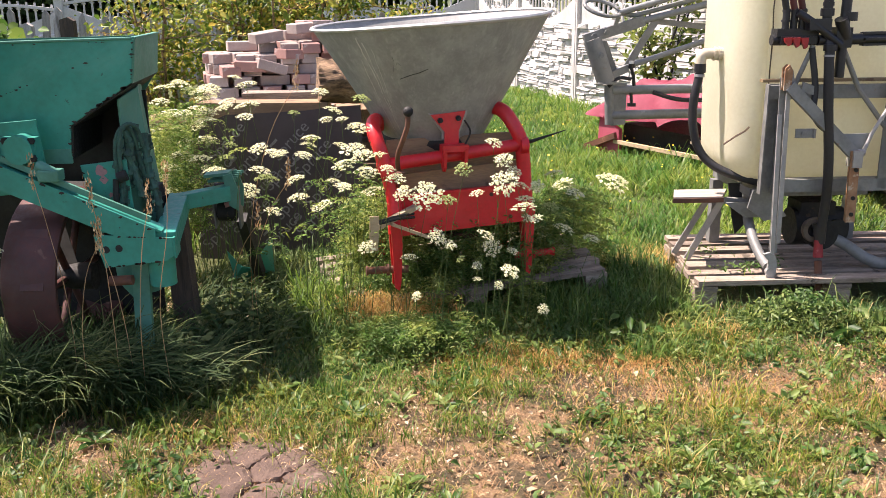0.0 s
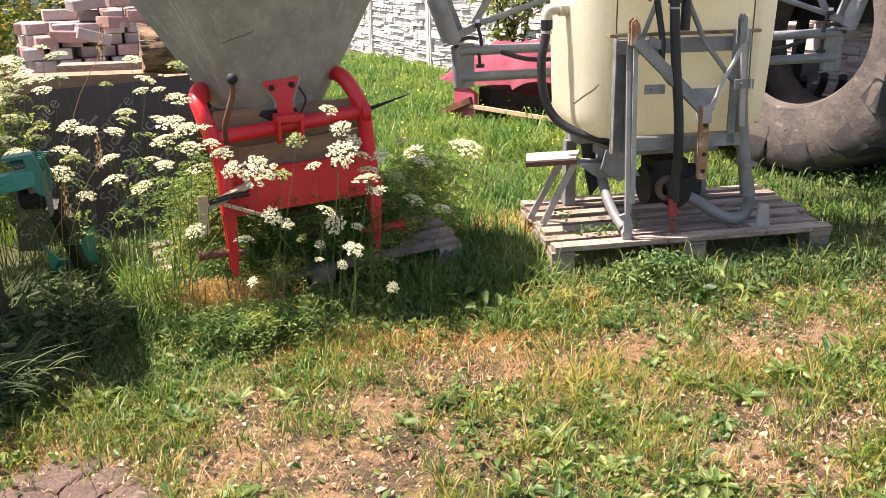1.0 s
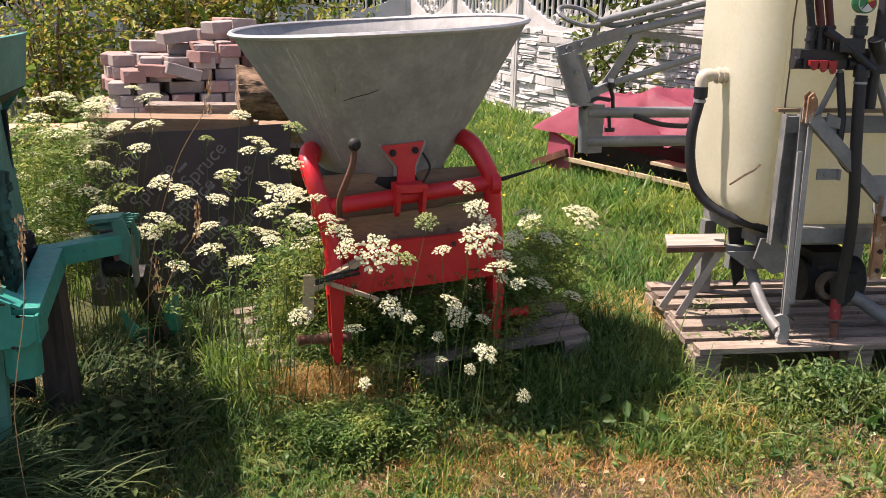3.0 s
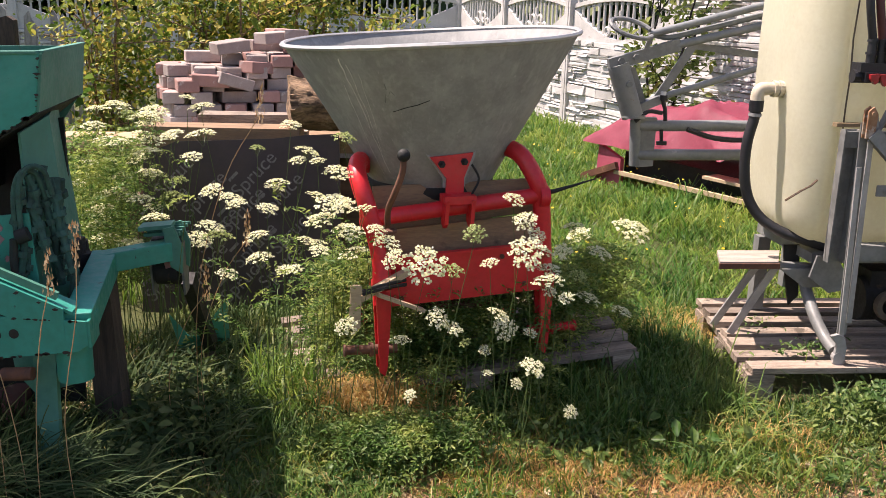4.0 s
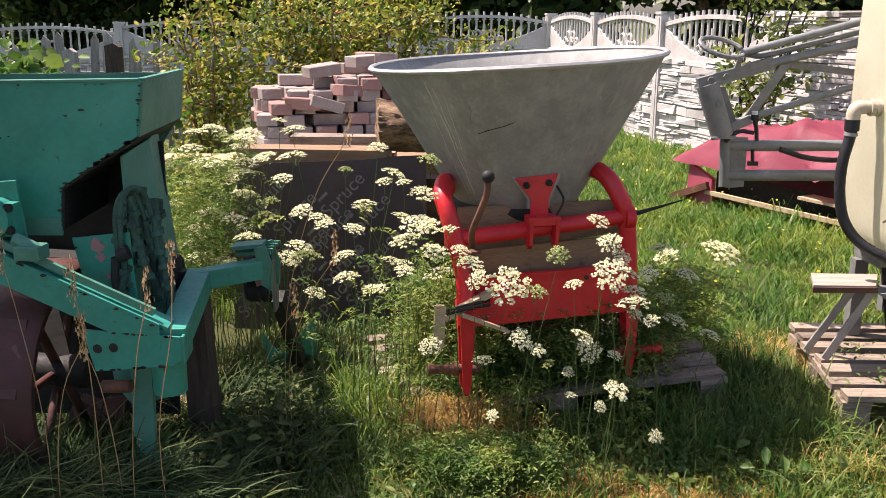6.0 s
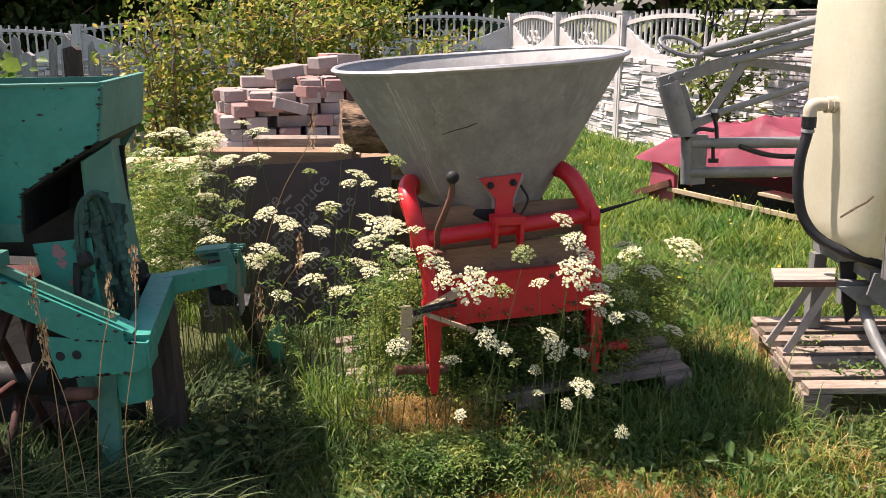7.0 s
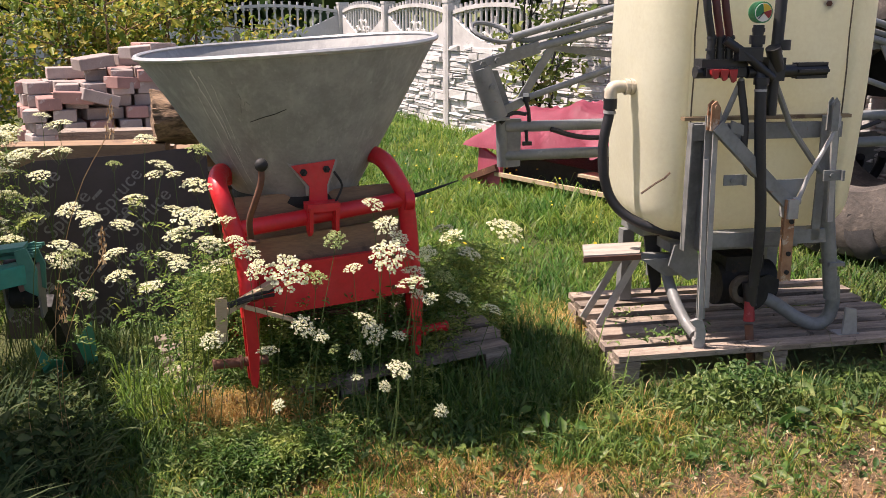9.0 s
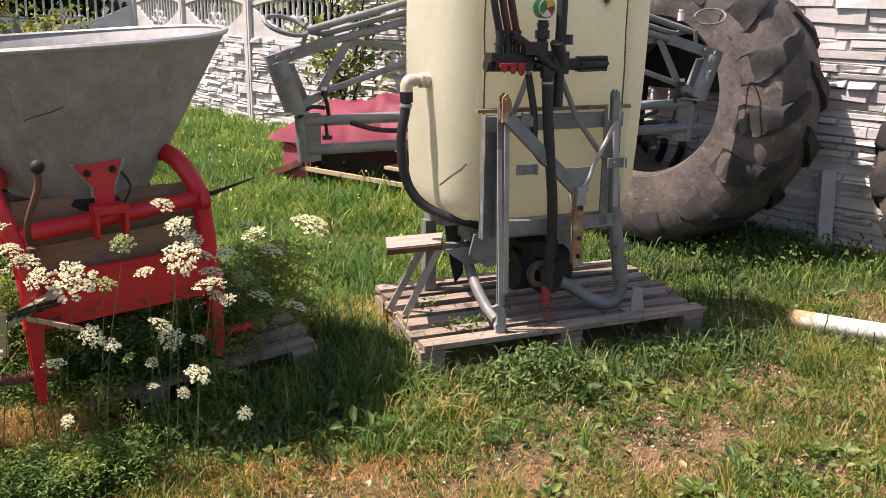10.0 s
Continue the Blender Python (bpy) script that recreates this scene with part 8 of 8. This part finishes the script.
def carrots():
    rng = random.Random(33)
    big = {0: 0.068, 5: 0.058, 6: 0.052}
    for i, (x, y, z) in enumerate(FRONT):
        carrot(x, y, z, big.get(i, rng.uniform(0.026, 0.042) if z > 0.34 else rng.uniform(0.018, 0.027)), 6 if i in (10, 15, 21, 23) else rng.randrange(6), rng, nod=(2, 50), sway=26)
    for i, (x, y, z) in enumerate(LEFT):
        carrot(x, y, z, rng.uniform(0.028, 0.057), 6 if i in (6, 17) else rng.randrange(6), rng, nod=(-8, 22), sway=18)
    for i in range(4):
        x, y = rng.gauss(-0.40, 0.12), rng.uniform(4.05, 4.45)
        carrot(x, y, rng.uniform(0.40, 0.88), rng.uniform(0.024, 0.044), 6 if i % 7 == 0 else rng.randrange(6), rng, nod=(-8, 16), sway=14)
    for i in range(50):
        x, y = rng.gauss(-0.99, 0.13), rng.uniform(4.5, 5.05)
        carrot(x, y, rng.uniform(0.42, 0.96), rng.uniform(0.036, 0.066), 6 if i % 9 == 0 else rng.randrange(6), rng, nod=(-8, 14), sway=12)
    for x, y, z, r in ((1.12, 5.6, 0.30, 0.10), (0.80, 5.1, 0.40, 0.06), (0.72, 4.75, 0.52, 0.05), (0.80, 4.6, 0.46, 0.05), (0.74, 4.42, 0.34, 0.05), (0.86, 4.4, 0.30, 0.045), (-0.75, 4.3, 0.62, 0.05), (-0.66, 4.5, 0.5, 0.05), (-0.58, 4.4, 0.7, 0.045), (-1.28, 3.38, 0.52, 0.06), (-1.33, 3.2, 0.36, 0.055)):
        carrot(x, y, z, r, rng.randrange(6), rng)


def seed_stalk(x, y, h, rng, lean):
    """A dry grass stalk with its seed head."""
    t = empty_thing("seed_grass", (x, y, 0), "dry tan grass stalk with seed head", "grass stalk", group="seed grasses")
    bm = bm_new()
    top = Vector((lean[0], lean[1], h))
    tube(bm, [(0, 0, -0.01), Vector((top.x * 0.1 + rng.uniform(-0.03, 0.03), top.y * 0.2, top.z * 0.45)), Vector((top.x * 0.45 + rng.uniform(-0.01, 0.01), top.y * 0.5, top.z * 0.8)), top], 0.0012, 5, smooth=4)
    part("stalk", bm, G_DRY, t)
    bm = bm_new()
    d = Vector((lean[0] * 0.3, lean[1] * 0.3, 1)).normalized()
    for k in range(46):
        p = top + d * (k / 46 * 0.11 - 0.03) + Vector([rng.gauss(0, 0.006) for _ in range(3)])
        q = Vector([rng.gauss(0, 1) for _ in range(3)]).normalized() * 0.004
        vs = [bm.verts.new(p + q), bm.verts.new(p - q), bm.verts.new(p + d * 0.014)]
        bm.faces.new(vs)
    part("seed_head", bm, G_DRY, t)


def stalks():
    rng = random.Random(12)
    for x, y, h, lx, ly in ((-0.74, 3.28, 0.70, 0.06, 0.02), (-0.83, 3.30, 0.72, -0.03, 0.0), (-0.92, 3.26, 0.60, 0.09, 0.0), (-0.66, 3.32, 0.76, 0.02, 0.05), (-0.99, 3.34, 0.78, -0.07, 0.0), (-0.80, 3.36, 0.56, -0.08, 0.0), (-0.55, 4.0, 1.02, 0.22, 0.02), (-0.52, 3.98, 0.66, 0.16, -0.05), (-0.6, 3.9, 0.5, 0.12, 0.0)):
        seed_stalk(x, y, h, rng, (lx, ly))
    t = empty_thing("clover_flower", (-1.2, 3.22, 0), "single pink clover flower on a stem", "flower")
    bm = bm_new()
    tube(bm, [(0, 0, 0), (0.03, 0, 0.2), (0.035, -0.02, 0.47)], 0.003, 5, smooth=3)
    part("stem", bm, G_STEM, t)
    bm = bm_new()
    for k in range(120):
        d = Vector([rng.gauss(0, 1) for _ in range(3)]).normalized()
        p = Vector((0.035, -0.02, 0.48)) + d * 0.014
        s = d.orthogonal().normalized() * 0.004
        bm.faces.new([bm.verts.new(p + s), bm.verts.new(p - s), bm.verts.new(p + d * 0.009)])
    part("blossom", bm, G_PINK, t)


# ---- shrubs, sapling and trees
def limb(bm, a, b, r0, r1, rng, n=5, wob=0.05):
    a, b = Vector(a), Vector(b)
    pts = [a.lerp(b, k / n) + Vector([rng.uniform(-wob, wob) for _ in range(3)]) * (1 if 0 < k < n else 0) for k in range(n + 1)]
    tube(bm, pts, r0, 7, smooth=2, r_end=r1)
    return pts


def leafy_plant(name, base, height, spread, leaves, size, mat, label, category, seed, bark, stems=5, low=0.15, trunk_r=0.03, jitter=0.10, aspect=0.55, lift=0.0):
    """A shrub or small tree: stems that fork into twigs, with leaves along the twigs."""
    rng = random.Random(seed)
    t = empty_thing(name, base, label, category)
    bm = bm_new()
    tips = []
    for s in range(stems):
        a = 2 * math.pi * s / stems + rng.uniform(-0.5, 0.5)
        out = rng.uniform(0.2, 0.9) * spread * 0.5
        top = Vector((math.cos(a) * out + lift, math.sin(a) * out, height * rng.uniform(0.7, 1.0)))
        pts = limb(bm, (rng.uniform(-0.05, 0.05), rng.uniform(-0.05, 0.05), -0.02), top, trunk_r, trunk_r * 0.25, rng, 6, height * 0.03)
        for q in range(9):
            k = rng.uniform(low, 1.0)
            p = pts[min(int(k * (len(pts) - 1)), len(pts) - 1)]
            e = p + Vector((rng.gauss(0, spread * 0.26), rng.gauss(0, spread * 0.24), rng.uniform(-0.02, 0.22) * height))
            limb(bm, p, e, trunk_r * 0.35, trunk_r * 0.1, rng, 3, 0.02)
            for w in range(14):
                tips.append(p.lerp(e, rng.uniform(0.15, 1.05)))
        tips += [top] * 4
    part("trunk", bm, bark, t)
    tips = np.array([list(p) for p in tips])
    r = np.random.default_rng(seed)
    c = tips[r.integers(0, len(tips), leaves)] + r.normal(0, jitter, (leaves, 3)) * np.array([1, 1, 0.8])
    c[:, 2] = np.maximum(c[:, 2], 0.03)
    nr = np.stack([r.normal(-0.2, 0.7, leaves), r.normal(-0.2, 0.7, leaves), np.abs(r.normal(0.7, 0.5, leaves))], 1)
    ob = leaves_at("foliage", c, nr, r.gamma(9, size / 9, leaves), mat, "", "", aspect, parent=t)
    ob["kind"] = "stuff"
    return t


def woods():
    leafy_plant("shrub", (-1.55, 8.55, 0), 1.75, 1.3, 6200, 0.046, G_SHRUB, "yellowing fruit shrub in front of the picket fence", "shrub", 3, M_BARK, stems=7, trunk_r=0.02)
    leafy_plant("shrub", (-2.35, 8.35, 0), 1.65, 1.2, 3400, 0.046, G_SHRUB, "yellow-green leafy shrub by the old fence", "shrub", 4, M_BARK, stems=6, trunk_r=0.02)
    leafy_plant("shrub", (-1.05, 9.0, 0), 1.9, 1.1, 6600, 0.046, G_SHRUB, "dense green shrub behind the brick pile", "shrub", 5, M_BARK, stems=6, trunk_r=0.02)
    leafy_plant("shrub", (-0.45, 10.3, 0), 1.3, 1.0, 2800, 0.05, G_SHRUB, "low shrub near the grey fence", "shrub", 15, M_BARK, stems=5, trunk_r=0.02)
    leafy_plant("sapling", (1.96, 9.2, 0), 2.05, 0.95, 1050, 0.062, G_SAPLING, "thin fruit sapling in front of the white fence", "tree", 6, M_DARK, stems=4, low=0.3, trunk_r=0.016, jitter=0.07, lift=0.15)
    leafy_plant("vine", (-3.35, 7.0, 0), 1.25, 1.1, 3200, 0.075, G_VINE, "broad-leaved vine at the garden's edge", "vine", 8, M_DARK, stems=5, trunk_r=0.015, aspect=0.85)
    # trees beyond the fence
    rng = random.Random(40)
    k = 0
    for x, y, h in ((-17.5, 33, 9), (-13.2, 27, 6.5), (-6.2, 30, 9), (-2.5, 26, 8), (1.0, 29, 10), (4.5, 25, 8.5), (8.5, 27, 9), (12, 24, 8), (-21, 30, 8), (15, 20, 8), (-9.6, 31, 3.4), (-10.6, 33, 3.0), (-4.2, 23, 5), (-0.5, 23, 5), (-11.6, 28, 6.0)):
        k += 1
        leafy_plant("tree", (x, y, -0.3), h, h * 0.62, 5200, 0.34, G_TREE, "dark green broadleaf tree beyond the fence", "tree", 50 + k, M_BARK, stems=6, low=0.12, trunk_r=0.14, jitter=0.5, aspect=0.7)


def clods():
    """A broken clod and bare earth in the lawn."""
    rng = random.Random(3)
    t = empty_thing("earth_mound", (-0.28, 2.87, -0.012), "cracked low mound of bare brown earth", "earth")
    cells = [Vector(q) for q in ((-0.09, -0.03, 0), (0.06, 0.03, 0), (0.15, -0.02, 0), (0.10, -0.12, 0), (-0.04, 0.10, 0))]
    for k, c in enumerate(cells):
        # one plate of crust between the cracks
        near = sorted((q for q in cells if q is not c), key=lambda q: (q - c).length)
        bm = bm_new()
        bmesh.ops.create_icosphere(bm, subdivisions=3, radius=1.0)
        for v in bm.verts:
            d = Vector((v.co.x, v.co.y, 0))
            reach = 0.135
            for q in near:
                e = q - c
                along = d.normalized().dot(e.normalized()) if d.length > 1e-4 else 0
                if along > 0.05:
                    reach = min(reach, e.length / 2 / along)
            n = 1 + (0.16 * noise.noise(v.co * 2.3 + Vector((k, 0, 0))) + 0.08 * noise.noise(v.co * 7)) * (1.0 if reach > 0.13 else 0.35)
            flat = d * (max(reach - 0.001, 0.02) * n)
            fall = max(0.0, 1 - ((c + flat).length / 0.27) ** 2)
            v.co = c + flat + Vector((0, 0, (0.010 + 0.022 * fall) * min(1, max(v.co.z, -0.2) * 2.6) + 0.010 * noise.noise(v.co * 2.5 + Vector((0, k, 0))) + 0.006 * noise.noise(v.co * 9)))
        part("clod", bm, M_SOIL, t, smooth=True)
    bm = bm_new()
    for k in range(420):
        a, q = rng.uniform(0, 6.28), rng.gauss(0, 0.13)
        bmesh.ops.create_icosphere(bm, subdivisions=1, radius=rng.uniform(0.002, 0.008), matrix=Matrix.Translation((math.cos(a) * q * 1.3, math.sin(a) * q, rng.uniform(0.004, 0.018))))
    part("soil_crumbs", bm, M_SOIL, t)["kind"] = "stuff"


M_SOIL = surface("bare dry earth", (0.155, 0.104, 0.078), (0.085, 0.056, 0.042), (0.21, 0.15, 0.115), scale=12, fine=140, rough=0.97, bump=0.8, bump_scale=90)
lawn()
long_grass()
weeds()
feathery()
carrots()
stalks()
woods()
clods()


# ---------------------------------------------------------------- single stones of the nearest fence panels
def late_stones():
    rng = random.Random(17)
    made = 0
    for panel, w, i, material, top in sorted(LATE_STONES, key=lambda q: abs(q[2] - 4)):
        rest = bm_new()
        for r in stone_rows(rng, w, 0.0, 0.485) + stone_rows(rng, w, 0.49, 0.97) + (stone_rows(rng, w, 0.975, 1.46) if top > 1 else []):
            if made < 290:
                bm = bm_new()
                stone_box(bm, *r, rng)
                part("stone", bm, material, panel)
                made += 1
            else:
                stone_box(rest, *r, rng)
        if rest.faces:
            st = part("stonework", rest, material, panel)
            st["kind"] = "stuff"
        else:
            rest.free()


late_stones()
